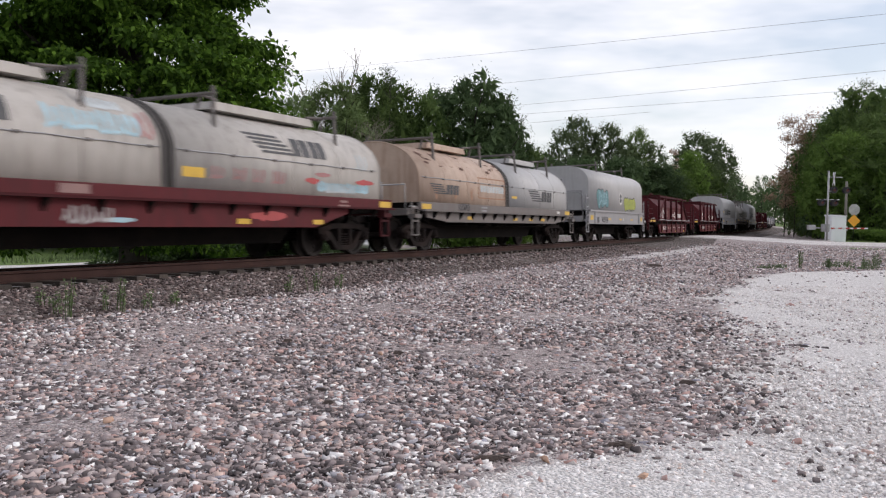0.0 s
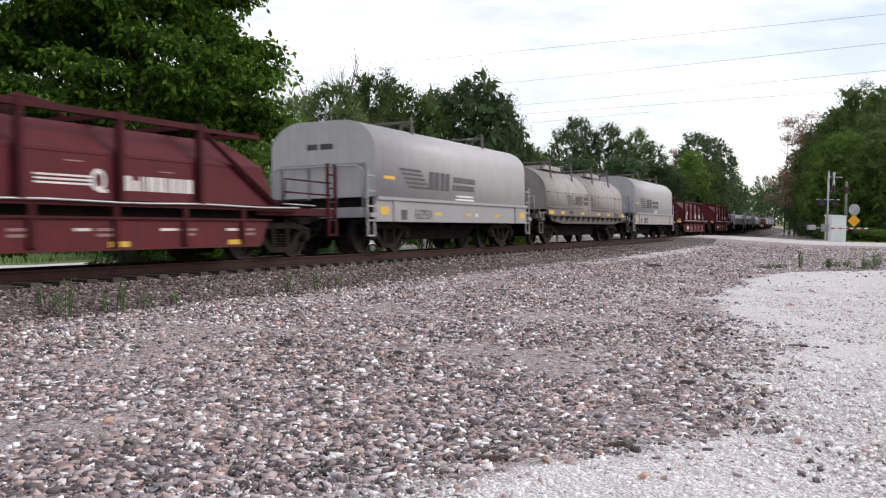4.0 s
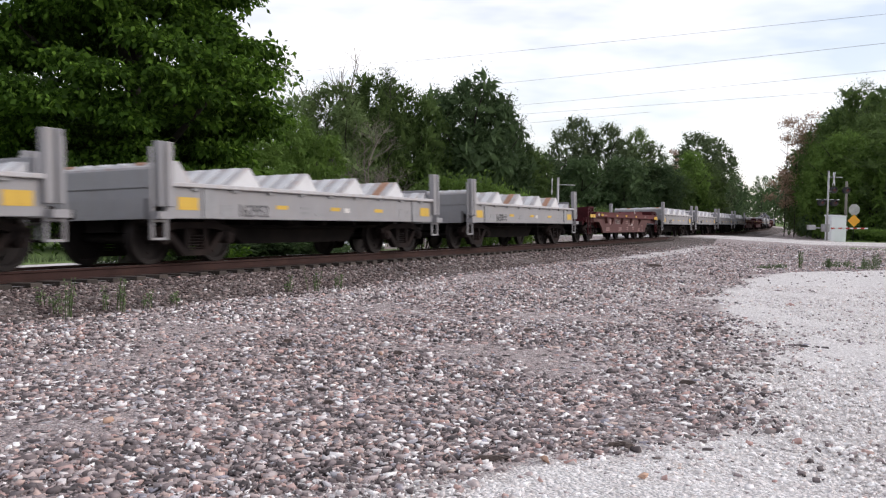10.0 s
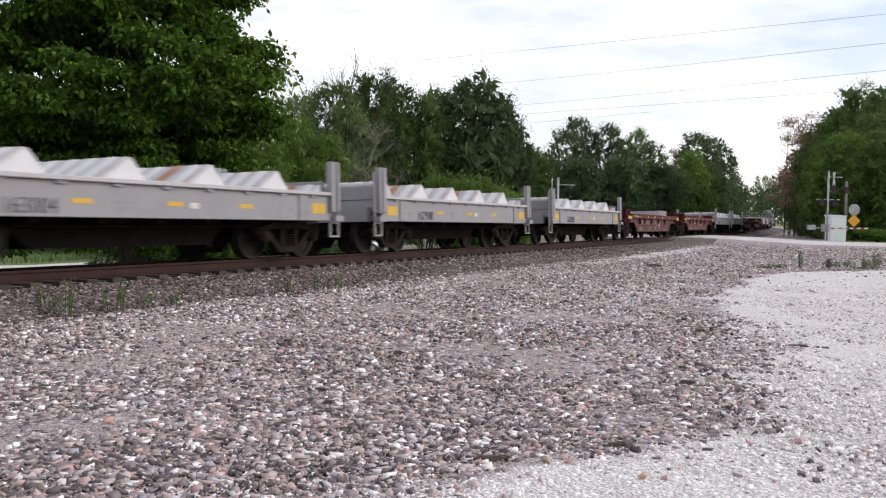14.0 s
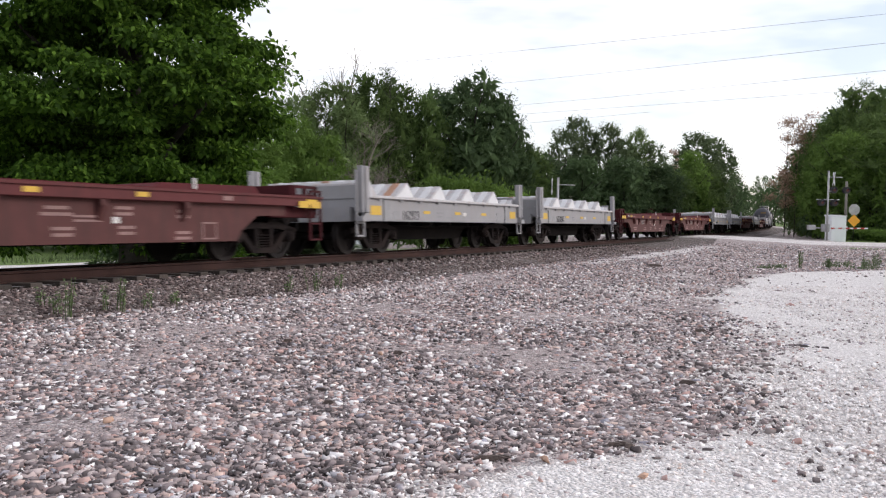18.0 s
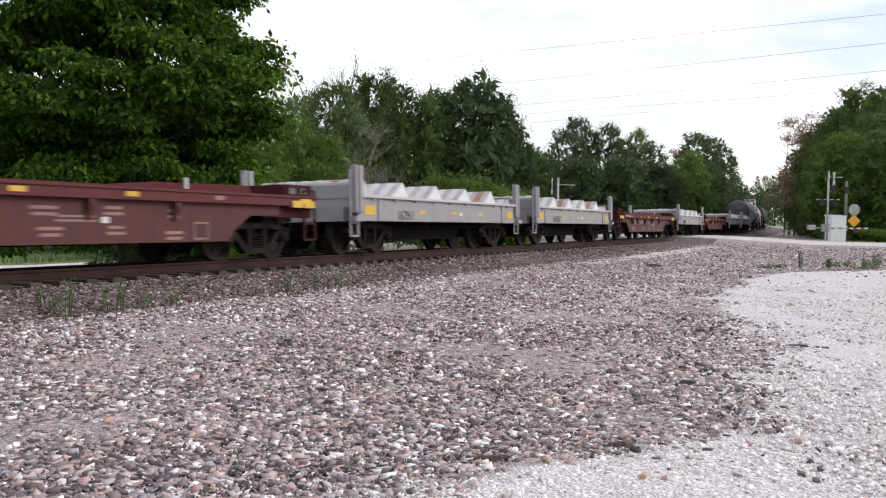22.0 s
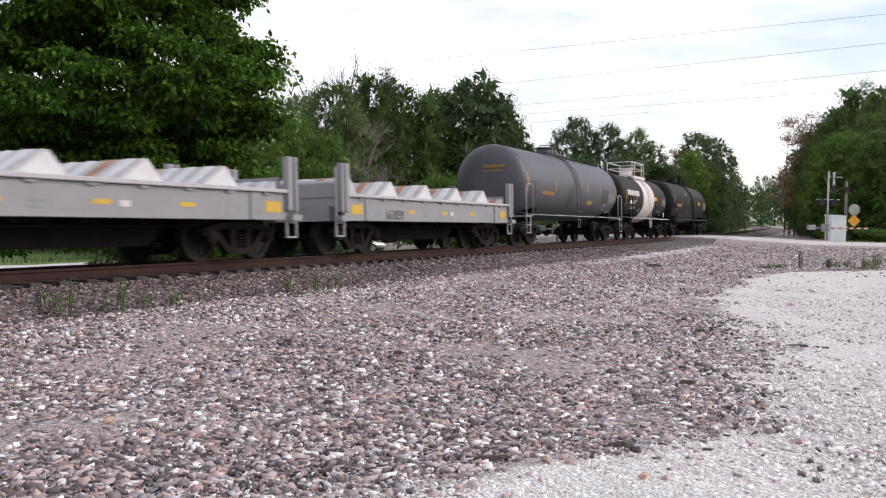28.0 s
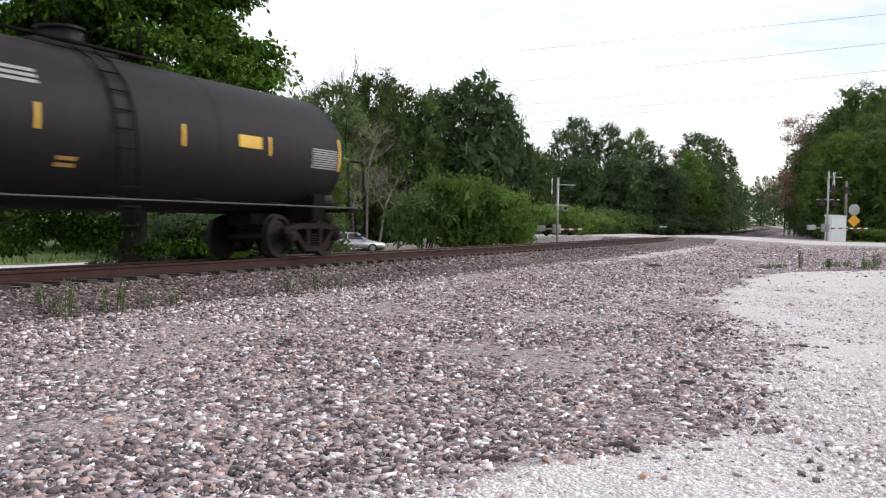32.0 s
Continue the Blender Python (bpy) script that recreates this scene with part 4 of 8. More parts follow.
        bars(car, 0.1, -w, 1.55, 2, 1.5, 0.05, M_MARKWHITE, rng)
        stripe(car, "reflector", -4.9, -4.3, -w - 0.004, 1.82, 1.9, M_YELLOW)
        for x in (2.1, 2.6):
            stripe(car, "wear_mark", x, x + 0.14, -w + 0.12, 2.26, 2.42, M_MARKGREY)
    trucks(car, 3.95)
    underframe(car, hb, 0.45, 0.86)
    shade_well(car, 2.7)
    ends(car, half)
    return car


def round_hood_car(num, seed, hoods, sill, style=""):
    """A long coil car under two half-round hoods."""
    rng = random.Random(seed)
    what = {"red": "coil car with two white round hoods on a red sill", "cream": "coil car with a rusty cream and a white hood", "": "coil car under two dirty white round hoods"}[style]
    car = thing("round_hood_coil_car", what, "railway car", "round-hood coil cars in the train")
    # half the hoods' length, the sill's, the couplers', and where the trucks stand
    hb, sh, half, centre = {"red": (7.45, 7.9, 8.2, 6.3), "cream": (6.65, 6.75, 7.7, 5.95), "": (6.0, 6.0, 7.5, 4.95)}[style]
    y, w = HALF, 1.40
    zs, z1, zt = 1.36, 1.95, 2.96
    zb = 0.64 if style == "red" else 0.78
    under = {"red": M_REDDARK, "cream": M_LOWSILL, "": M_GRIMESILL}[style]
    for sy in (-1, 1):
        bm = B()
        o0, o1 = (sy * y - 0.1, sy * y) if sy > 0 else (sy * y, sy * y + 0.1)
        box(bm, -sh, sh, o0, o1, 1.10, zs - 0.05, 0.01)
        part("side_sill", bm, sill, car)
        bm = B()
        box(bm, -sh, sh, sy * (y + 0.05) - 0.05, sy * (y + 0.05) + 0.05, 1.06, 1.10)
        part("sill_ledge", bm, under, car)
        bm = B()
        prism(bm, ((-sh + 1.6, 1.06), (sh - 1.6, 1.06), (sh - 3.4, zb), (3.4 - sh, zb)) if style == "red" else ((-sh + 0.4, 1.06), (sh - 0.4, 1.06), (sh - 0.5, zb + 0.12), (sh - 1.9, zb), (1.9 - sh, zb), (0.5 - sh, zb + 0.12)),
              sy * (y - 0.09) - 0.04, sy * (y - 0.09) + 0.04, "y")
        part("lower_sill", bm, under if style == "" else sill, car)
        n = 14
        for k in range(n if sy < 0 else 0):
            x = -sh + 0.9 + k * (2 * sh - 1.8) / (n - 1)
            bm = B()
            prism(bm, ((sy * (y - 0.05), 1.06), (sy * (y + 0.08), 1.06), (sy * (y - 0.05), 0.86)), x - 0.035, x + 0.035, "x")
            part("sill_gusset", bm, M_DARK if style else under, car)
    bm = B()
    box(bm, -hb + 0.1, hb - 0.1, -1.4, 1.4, 0.98, zs - 0.05)
    part("deck", bm, M_DARK, car)
    surf = hood_surface(w, z1, zt, w)
    for k, mat in enumerate(hoods):
        x0, x1 = ((-hb, -0.05), (0.05, hb))[k]
        bm = B()
        shell(bm, arch(w, zs - 0.05, z1, zt, w, 12), x0, x1)
        hood = part("hood", bm, mat, car, "rusty cream half-round hood" if mat is M_CREAM else "dirty white half-round hood")
        outer = arch(w + 0.02, zs - 0.05, z1, zt + 0.02, w + 0.02, 12)
        inner_end = x1 if k == 0 else x0
        bm = B()
        prism(bm, outer, inner_end - 0.11 * (1 - k), inner_end + 0.11 * k, "x")
        part("hood_rim", bm, M_GASKET if style else mat, hood, "dark gasket round the hood's inner end")
        bm = B()
        pipe(bm, [(x1 if k else x0, *a) for a in arch(w + 0.004, zs - 0.05, z1, zt + 0.004, w + 0.004, 12)], 0.018, 5)
        part("hood_rim", bm, mat, hood)
        for j in range(1, 4):
            x = x0 + j * (x1 - x0) / 4
            bm = B()
            pipe(bm, [(x, p[0] * 1.002, p[1]) for p in arch(w, zs - 0.05, z1, zt, w, 12)[:11]], 0.007, 4)
            part("hood_seam", bm, mat, hood)
        bm = B()
        pipe(bm, [(x0 + 0.15 + (x1 - x0 - 0.3) * j / 12, -w - 0.012, z1 + 0.04 - 0.012 * (j % 2)) for j in range(13)], 0.012, 5)
        part("tarp_line", bm, M_HANDRAIL, hood, "thin pale line along the hood")
        for j in range(6):
            x = x0 + 0.4 + j * (x1 - x0 - 0.8) / 5
            bm = B()
            box(bm, x - 0.04, x + 0.04, -w - 0.03, -w, z1 + 0.0, z1 + 0.05)
            part("line_clip", bm, M_BRACKET, hood)
        # the flat lifting beam on the roof, with its brackets
        bm = B()
        prism(bm, ((x0 + 1.9, zt - 0.04), (x1 - 1.9, zt - 0.04), (x1 - 2.0, zt + 0.12), (x0 + 2.0, zt + 0.12)), -0.75, 0.75, "y")
        part("lifting_beam", bm, mat, hood, "low flat lifting beam along the roof")
        lift_bracket(car, x0 + 1.5, zt, 0.6, M_BRACKET)
        lift_bracket(car, x1 - 1.6, zt, -0.6, M_BRACKET)
    for sx in (-1, 1):
        bm = B()
        a, b2 = sx * sh, sx * (half - 0.45)
        box(bm, min(a, b2), max(a, b2), -1.35, 1.35, 0.95, 1.14, 0.01)
        part("end_platform", bm, under, car)
        bm = B()
        pipe(bm, [(b2, -1.3, 1.14), (b2, -1.3, 1.75), (b2, 1.3, 1.75), (b2, 1.3, 1.14)], 0.02)
        part("end_handrail", bm, M_HANDRAIL, car)
        bm = B()
        pipe(bm, [(a + sx * 0.1, -1.42, 1.18), (b2, -1.42, 1.18)], 0.018)
        part("step_edge", bm, M_STEEL, car, "pale worn platform edge")
        stripe(car, "reflector", min(sx * (sh - 0.65), sx * (sh - 0.08)), max(sx * (sh - 0.65), sx * (sh - 0.08)), -y - 0.003, 1.12, 1.26, M_YELLOW, "yellow reflector plate")
    corner_steps(car, half - 0.85, half - 0.47, y - 0.03, 1.3, under)
    if style == "red":
        logo_bars(car, 2.35, 2.1, 2.75, 0.42, surf, M_MARKBLACK)
        logo_bars(car, -5.9, 2.1, 2.75, 0.42, surf, M_MARKBLACK)
        scrawl(car, -2.55, -0.55, 2.08, 2.50, M_PAINTBLUE, surf, rng, 0.07)
        scrawl(car, -1.5, -0.75, 2.52, 2.72, M_PAINTWASH, surf, rng, 0.06)
        scrawl(car, -0.6, -0.2, 2.05, 2.6, M_PAINTPINK, surf, rng, 0.05)
        for a, b2 in ((1.1, 1.55), (1.75, 2.2), (2.35, 2.8), (3.0, 3.5)):
            scrawl(car, a, b2, 1.50, 1.78, M_PAINTPINK, surf, rng, 0.035)
        smear(car, 4.2, 4.75, 1.55, 1.72, M_PAINTRED, surf, rng)
        smear(car, 4.6, 5.2, 1.72, 1.84, M_PAINTPINK, surf, rng)
        smear(car, 6.3, 7.15, 1.60, 1.76, M_PAINTRED, surf, rng)
        scrawl(car, 4.65, 6.9, 1.42, 1.64, M_PAINTBLUE, surf, rng, 0.06)
        scrawl(car, 5.0, 6.3, 1.40, 1.60, M_PAINTWASH, surf, rng, 0.05)
        scrawl(car, 6.35, 6.95, 1.95, 2.35, M_PAINTWASH, surf, rng, 0.05)
        low = lambda x, z: -y + 0.05
        scrawl(car, -2.35, -1.3, 0.68, 0.98, M_PAINTGREY, low, rng, 0.05)
        smear(car, -1.5, -0.85, 0.70, 0.80, M_PAINTBLUE, low, rng)
        smear(car, 2.2, 3.4, 0.74, 0.98, M_PAINTRED, low, rng)
        stripe(car, "patch", 0.35, 0.95, -w - 0.004, 1.52, 1.70, M_YELLOW, "yellow placard")
        stripe(car, "patch", -2.45, -1.85, -y - 0.004, 1.14, 1.28, M_MARKFADE)
        for x in (2.0, 4.6):
            stripe(car, "reflector", x - 0.2, x + 0.2, -y + 0.045, 0.70, 0.80, M_YELLOW, "yellow reflector strip")
        bars(car, -4.0, -y - 0.003, 1.26, 2, 0.9, 0.05, M_MARKFADE, rng)
        bars(car, 5.6, -y - 0.003, 1.24, 2, 0.5, 0.05, M_MARKFADE, rng)
    elif style == "cream":
        logo_bars(car, -5.9, 1.55, 1.9, 0.30, surf, M_MARKBLACK)
        logo_bars(car, 2.2, 1.55, 2.5, 0.40, surf, M_MARKBLACK)
        for a, b2, lo, hi in ((-2.5, -0.25, 2.13, 2.16), (-2.5, -0.25, 1.52, 1.55), (-2.5, -2.46, 1.52, 2.16), (-0.29, -0.25, 1.52, 2.16)):
            stripe(car, "panel_line", a, b2, -w + 0.02 if lo > 2.0 else -w - 0.002, lo, hi, M_RUSTSTREAK, "rust-brown panel outline")
        for k in range(8):
            stripe(car, "name_block", -2.3 + 0.25 * k, -2.12 + 0.25 * k, -w - 0.002, 1.72, 1.92, M_PAINTWASH)
        stripe(car, "reflector", 0.45, 0.95, -w - 0.002, 1.60, 1.68, M_YELLOW, "yellow reflector")
        for k in range(34):
            a = rng.uniform(0.35, 1.45)
            x = rng.uniform(-hb + 0.2, -0.3)
            zc = z1 + (zt - z1) * math.sin(a) * 0.97
            ln, wd = rng.uniform(0.06, 0.4), rng.uniform(0.02, 0.05)
            smear(car, x, x + ln, zc, min(zc + wd + rng.random() * 0.1, zt - 0.03), M_RUSTDARK, surf, rng, "rust_patch", "dark rust streak")
        for x in (-5.6, -4.3, -3.1):
            smear(car, x, x + 0.12, zs, z1 - 0.1, M_RUSTSTREAK, surf, rng, "rust_patch", "long rust run")
        number(car, num, -3.85, -y - 0.003, 1.21, 0.3, M_MARKBLACK, "black car number")
        bars(car, -2.3, -y - 0.003, 1.26, 2, 0.7, 0.05, M_MARKGREY, rng)
        stripe(car, "label_plate", 5.1, 5.4, -y - 0.003, 1.14, 1.24, M_MARKWHITE)
        for x in (-3.3, 0.6, 2.2, 3.5):
            stripe(car, "reflector", x - 0.2, x + 0.2, -y + 0.045, 0.86, 0.96, M_YELLOW, "yellow reflector strip")
    else:
        logo_bars(car, -3.4, 1.52, 2.3, 0.40, surf, M_MARKBLACK)
        for k in range(2):
            for j in range(8):
                stripe(car, "name_block", -0.85 + 0.19 * j, -0.69 + 0.19 * j, -w - 0.002, 1.56 + 0.19 * k, 1.70 + 0.19 * k, M_MARKBLACK)
        smear(car, -5.7, -1.0, zs, zs + 0.10, M_LOWSILL, surf, rng, "grime", "dark grime along the hood's foot")
        smear(car, 0.5, 5.6, zs, zs + 0.12, M_LOWSILL, surf, rng, "grime", "dark grime along the hood's foot")
        for x in (-4.2, -1.4, 1.2, 2.9):
            stripe(car, "reflector", x - 0.25, x + 0.25, -y - 0.003, 1.15, 1.25, M_YELLOW, "yellow reflector strip")
        stripe(car, "label_plate", 3.45, 3.65, -y - 0.003, 1.16, 1.24, M_MARKFADE)
        bm = B()
        for q in ((4.1, 4.5, 1.27, 1.30), (4.1, 4.5, 1.10, 1.13), (4.1, 4.13, 1.10, 1.30), (4.47, 4.5, 1.10, 1.30)):
            box(bm, q[0], q[1], -y - 0.03, -y, q[2], q[3])
        part("placard_frame", bm, M_PATCH, car, "dark square placard frame")
        number(car, num, -3.0, -y - 0.003, 1.21, 0.2, M_MARKBLACK)
    trucks(car, centre)
    underframe(car, hb, 0.45, 0.86)
    shade_well(car, centre - 1.4)
    ends(car, half)
    return car


M_GASKET = material("dark_hood_gasket", (0.055, 0.05, 0.048), 0.8, dark=0.7)
M_GRIMESILL = material("brown_grimed_sill", (0.085, 0.07, 0.066), 0.75, grime=(0.05, 0.033, 0.028), grime_amount=0.7, streak=True)
M_RUSTDARK = material("dark_rust", (0.10, 0.045, 0.03), 0.85, dark=0.6, light=1.3)
M_PAINTPINK = material("faded_red_spray", (0.36, 0.16, 0.16), 0.6, dark=0.7)
M_PAINTWASH = material("faded_white_spray", (0.46, 0.50, 0.52), 0.6, dark=0.8)


# ---- dark red shielded coil cars ----
def shield_car(num, seed, tags, zr=2.40):
    rng = random.Random(seed)
    car = thing("shielded_coil_car", "dark red coil car with a slant-ended ribbed hood and white markings", "railway car", "dark red shielded coil cars in the train")
    hb, half = 7.65, 8.2
    y, w = HALF, 1.43
    zs, zm, zt = 1.06, 1.80, 2.27
    x0, x1 = -5.0, 5.2
    ribs = (-4.85, -2.9, -0.97, 0.95, 2.87)
    # the hood: upright sides, sloped shoulders, one end square and the other slanted
    bm = B()
    prof = [(-w, zs), (-w, zm), (-w + 0.5, zt), (w - 0.5, zt), (w, zm), (w, zs)]
    lean = [0.0, 0.42, 0.95, 0.95, 0.42, 0.0]
    A = [bm.verts.new((x0, p[0], p[1])) for p in prof]
    C = [bm.verts.new((x1 - d, p[0], p[1])) for p, d in zip(prof, lean)]
    for i in range(6):
        bm.faces.new((A[i], A[(i + 1) % 6], C[(i + 1) % 6], C[i]))
    bm.faces.new(A[::-1])
    bm.faces.new(C)
    hood = part("hood", bm, M_RED, car, "dark red ribbed hood with sloped shoulders")
    for sy in (-1, 1):
        bm = B()
        box(bm, x0, x1 - 0.45, sy * (w + 0.006) - 0.008, sy * (w + 0.006) + 0.008, zm - 0.05, zm - 0.02)
        part("hood_seam", bm, M_RED, hood)
        for x in ribs:
            bm = B()
            box(bm, x - 0.05, x + 0.05, sy * (w + 0.06) - 0.06, sy * (w + 0.06) + 0.06, zs - 0.02, zr + 0.06)
            part("frame_post", bm, M_REDDARK, hood)
        bm = B()
        box(bm, ribs[0], ribs[-1], sy * (w + 0.05) - 0.05, sy * (w + 0.05) + 0.05, zr - 0.07, zr + 0.03)
        box(bm, ribs[-1], ribs[-1] + 1.75, sy * (w + 0.05) - 0.04, sy * (w + 0.05) + 0.04, zr - 0.08, zr - 0.01)
        part("frame_rail", bm, M_REDDARK, hood)
        bm = B()
        tube(bm, (ribs[-1], sy * (w + 0.07), zr - 0.04), (x1 - 0.05, sy * (w + 0.07), zs + 0.02), 0.06, 4)
        part("frame_brace", bm, M_REDDARK, hood)
        bm = B()
        tube(bm, (ribs[1], sy * (w + 0.04), zr - 0.08), (ribs[0] + 0.1, sy * (w + 0.04), zs + 0.12), 0.035, 4)
        part("frame_brace", bm, M_RED, hood)
    for x in ribs[2 if zr < 2.35 else 0:] + (ribs[-1] + 1.7,):
        bm = B()
        box(bm, x - 0.045, x + 0.045, -w - 0.05, w + 0.05, zr - 0.03, zr + 0.05)
        part("frame_crossbar", bm, M_REDDARK, hood)
    bm = B()
    pipe(bm, [(0.05, 0, zt), (0.10, 0, zt + 0.34), (0.28, 0, zt + 0.48), (0.95, 0, zt + 0.42), (1.15, 0, zt + 0.30), (1.25, 0, zt)], 0.055, 8)
    part("lifting_eye", bm, M_REDDARK, hood, "bent lifting loop on the roof")
    for x, zz in ((-1.9, 1.55), (-0.1, 1.62), (1.9, 1.55)):
        stripe(car, "scrape", x, x + 0.35, -w - 0.002, zz, zz + 0.02, M_MARKFADE, parent=hood)
    # the gutter line, chord and lower side
    bm = B()
    pipe(bm, [(x0 + 0.1 + 0.72 * k, -y - 0.02, zs - 0.03 + 0.012 * math.sin(k * 1.3)) for k in range(16)], 0.02)
    part("grab_line", bm, M_STEEL, car, "long pale wavy drip rail")
    bm = B()
    box(bm, x0, 6.0, -y + 0.02, y - 0.02, zs - 0.10, zs - 0.02)
    part("deck_edge", bm, M_REDDARK, car)
    # the shadow gap below the deck, painted as a near-black box
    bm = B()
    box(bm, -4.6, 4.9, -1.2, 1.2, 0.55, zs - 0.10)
    part("shadow_gap", bm, M_DARK, car, "near-black box standing in for the shadow gap below the deck")
    for sy in (-1, 1):
        bm = B()
        prism(bm, ((-4.75, 0.78), (4.95, 0.78), (4.7, 0.27), (-4.35, 0.27)), sy * (y - 0.1) - 0.04, sy * (y - 0.1) + 0.04, "y")
        part("side_plate", bm, M_RED, car)
        bm = B()
        box(bm, -4.8, 5.0, sy * (y - 0.08) - 0.07, sy * (y - 0.08) + 0.07, 0.76, 0.80)
        part("top_chord", bm, M_REDDARK, car)
        for k in range(6):
            bm = B()
            x = -4.0 + k * 1.62
            prism(bm, ((sy * (y - 0.07), 0.29), (sy * (y + 0.0), 0.34), (sy * (y + 0.0), zs - 0.10), (sy * (y - 0.07), zs - 0.10)), x - 0.05, x + 0.05, "x")
            part("side_rib", bm, M_REDDARK, car)
    for sx, inner in ((-1, x0), (1, 4.7)):
        bm = B()
        a, b2 = (-hb, inner) if sx < 0 else (inner, hb)
        box(bm, a, b2, -1.35, 1.35, 0.88, 1.04, 0.01)
        part("end_platform", bm, M_REDDARK, car)
        for k in (-1, 1):
            for off in (0.05,):
                bm = B()
                xx = sx * (hb - off)
                for dx in (0.0, 0.30):
                    box(bm, xx - sx * dx - 0.03, xx - sx * dx + 0.03, k * 1.36 - 0.03, k * 1.36 + 0.03, 0.45, 2.05 if off < 0.3 else 1.85)
                for zz in (0.47, 0.80, 1.2, 1.5, 1.8):
                    box(bm, min(xx, xx - sx * 0.3), max(xx, xx - sx * 0.3), k * 1.36 - 0.02, k * 1.36 + 0.02, zz - 0.015, zz + 0.015)
                part("end_ladder", bm, M_REDDARK, car)
        bm = B()
        for h in (1.35, 1.62):
            pipe(bm, [(sx * (hb - 0.1), -1.3, h), (sx * (hb - 1.9), -1.3, h + 0.02), (sx * (hb - 2.0), -1.3, 1.05)], 0.018)
        part("platform_handrail", bm, M_REDDARK, car)
        bm = B()
        pipe(bm, [(sx * (hb - 0.9), -1.38, 1.10), (sx * (hb - 2.1), -1.38, 1.12)], 0.016)
        part("step_edge", bm, M_STEEL, car, "pale worn step edge")
    bm = B()
    box(bm, -6.5, -5.6, -0.7, 0.5, 1.04, 1.25, 0.03)
    tube(bm, (-6.6, -0.4, 1.22), (-5.5, -0.4, 1.22), 0.16, 12)
    tube(bm, (-6.9, 0.5, 1.55), (-6.85, 0.5, 1.55), 0.28, 14)
    part("brake_stand", bm, M_REDDARK, car)
    bm = B()
    box(bm, 5.6, 6.2, -0.5, 0.4, 1.04, 1.32, 0.03)
    part("equipment_box", bm, M_REDDARK, car)
    for a, b2 in ((-6.75, -6.25), (-6.0, -5.35)):
        stripe(car, "reflector", a, b2, -1.36, 0.91, 1.02, M_YELLOW, "yellow reflector strip")
    yy = -w - 0.002
    # white markings on the hood: curl, small print, bars with a ring, and a row of blocks
    bm = B()
    for k in range(9):
        a, b2 = math.pi * k / 9, math.pi * (k + 1) / 9
        q = [(-3.28 + r * math.cos(c), 1.37 + r * math.sin(c) * 1.1) for r, c in ((0.12, a), (0.25, a), (0.25, b2), (0.12, b2))]
        bm.faces.new([bm.verts.new((p[0], yy - 0.006, p[1])) for p in q])
    box(bm, -3.53, -3.40, yy - 0.006, yy, 1.24, 1.37)
    for k in range(2):
        box(bm, -3.68, -3.22, yy - 0.006, yy, 1.16 + 0.08 * k, 1.20 + 0.08 * k)
    part("emblem", bm, M_MARKWHITE, car, "white curled emblem as plain shapes")
    stripe(car, "owner_name", -3.7, -3.12, yy, 1.70, 1.755, M_MARKFADE, "faded owner's name as a plain bar")
    for k in range(6):
        zz = 1.62 - 0.075 * k
        for a, b2 in (((-2.55, -2.05), (-1.95, -1.72)) if k % 3 else ((-2.55, -1.75),)):
            stripe(car, "small_print", a, b2 - 0.1 * rng.random(), yy, zz, zz + 0.025, M_MARKFADE)
    bm = B()
    for k in range(3):
        box(bm, -0.66, 0.42, yy - 0.006, yy, 1.27 + 0.06 * k, 1.30 + 0.06 * k)
    for k in range(12):
        a, b2 = 2 * math.pi * k / 12, 2 * math.pi * (k + 1) / 12
        q = [(0.55 + r * math.cos(c) * 0.85, 1.36 + r * math.sin(c)) for r, c in ((0.11, a), (0.18, a), (0.18, b2), (0.11, b2))]
        bm.faces.new([bm.verts.new((p[0], yy - 0.006, p[1])) for p in q])
    box(bm, 0.58, 0.72, yy - 0.006, yy, 1.17, 1.22)
    part("service_mark", bm, M_MARKWHITE, car, "white round service mark with bars")
    xx = 1.05
    for j, (ww, hh) in enumerate(((0.20, 0.24), (0.12, 0.17), (0.045, 0.24), (0.045, 0.24), (0.17, 0.24), (0.17, 0.24), (0.06, 0.24), (0.14, 0.24), (0.13, 0.24), (0.19, 0.24))):
        stripe(car, "name_block", xx, xx + ww, yy - 0.002, 1.22, 1.22 + hh, M_MARKWHITE)
        xx += ww + 0.045
    number(car, num, -2.55, -y + 0.058, 0.55, 0.27, M_MARKWHITE, "white car number")
    stripe(car, "owner_mark", -3.42, -3.1, -y + 0.056, 0.46, 0.65, M_MARKWHITE)
    for x, n in ((-1.75, 2), (-1.0, 2), (0.2, 1), (0.7, 2), (2.1, 1), (2.6, 2), (3.8, 1), (4.3, 2)):
        bars(car, x, -y + 0.056, 0.62, n, 0.45, 0.045, M_MARKFADE if n > 1 else M_MARKWHITE, rng)
    for x in (-4.05 + 0.25, 0.95, 3.9):
        stripe(car, "reflector", x - 0.22, x + 0.22, -y + 0.056, 0.32, 0.41, M_YELLOW, "yellow reflector strip")
    surf = lambda x, z: -w - 0.004
    for a, b2, mat in tags:
        scrawl(car, a, b2, 1.16, 1.62, mat, surf, rng, 0.04)
    trucks(car, 5.4, 5.85)
    underframe(car, 4.2, 0.15, 0.5)
    for sx in (-1, 1):
        bm = B()
        box(bm, min(sx * 4.0, sx * hb), max(sx * 4.0, sx * hb), -0.3, 0.3, 0.7, 0.9)
        part("draft_sill", bm, M_DARK, car)
    ends(car, half)
    return car


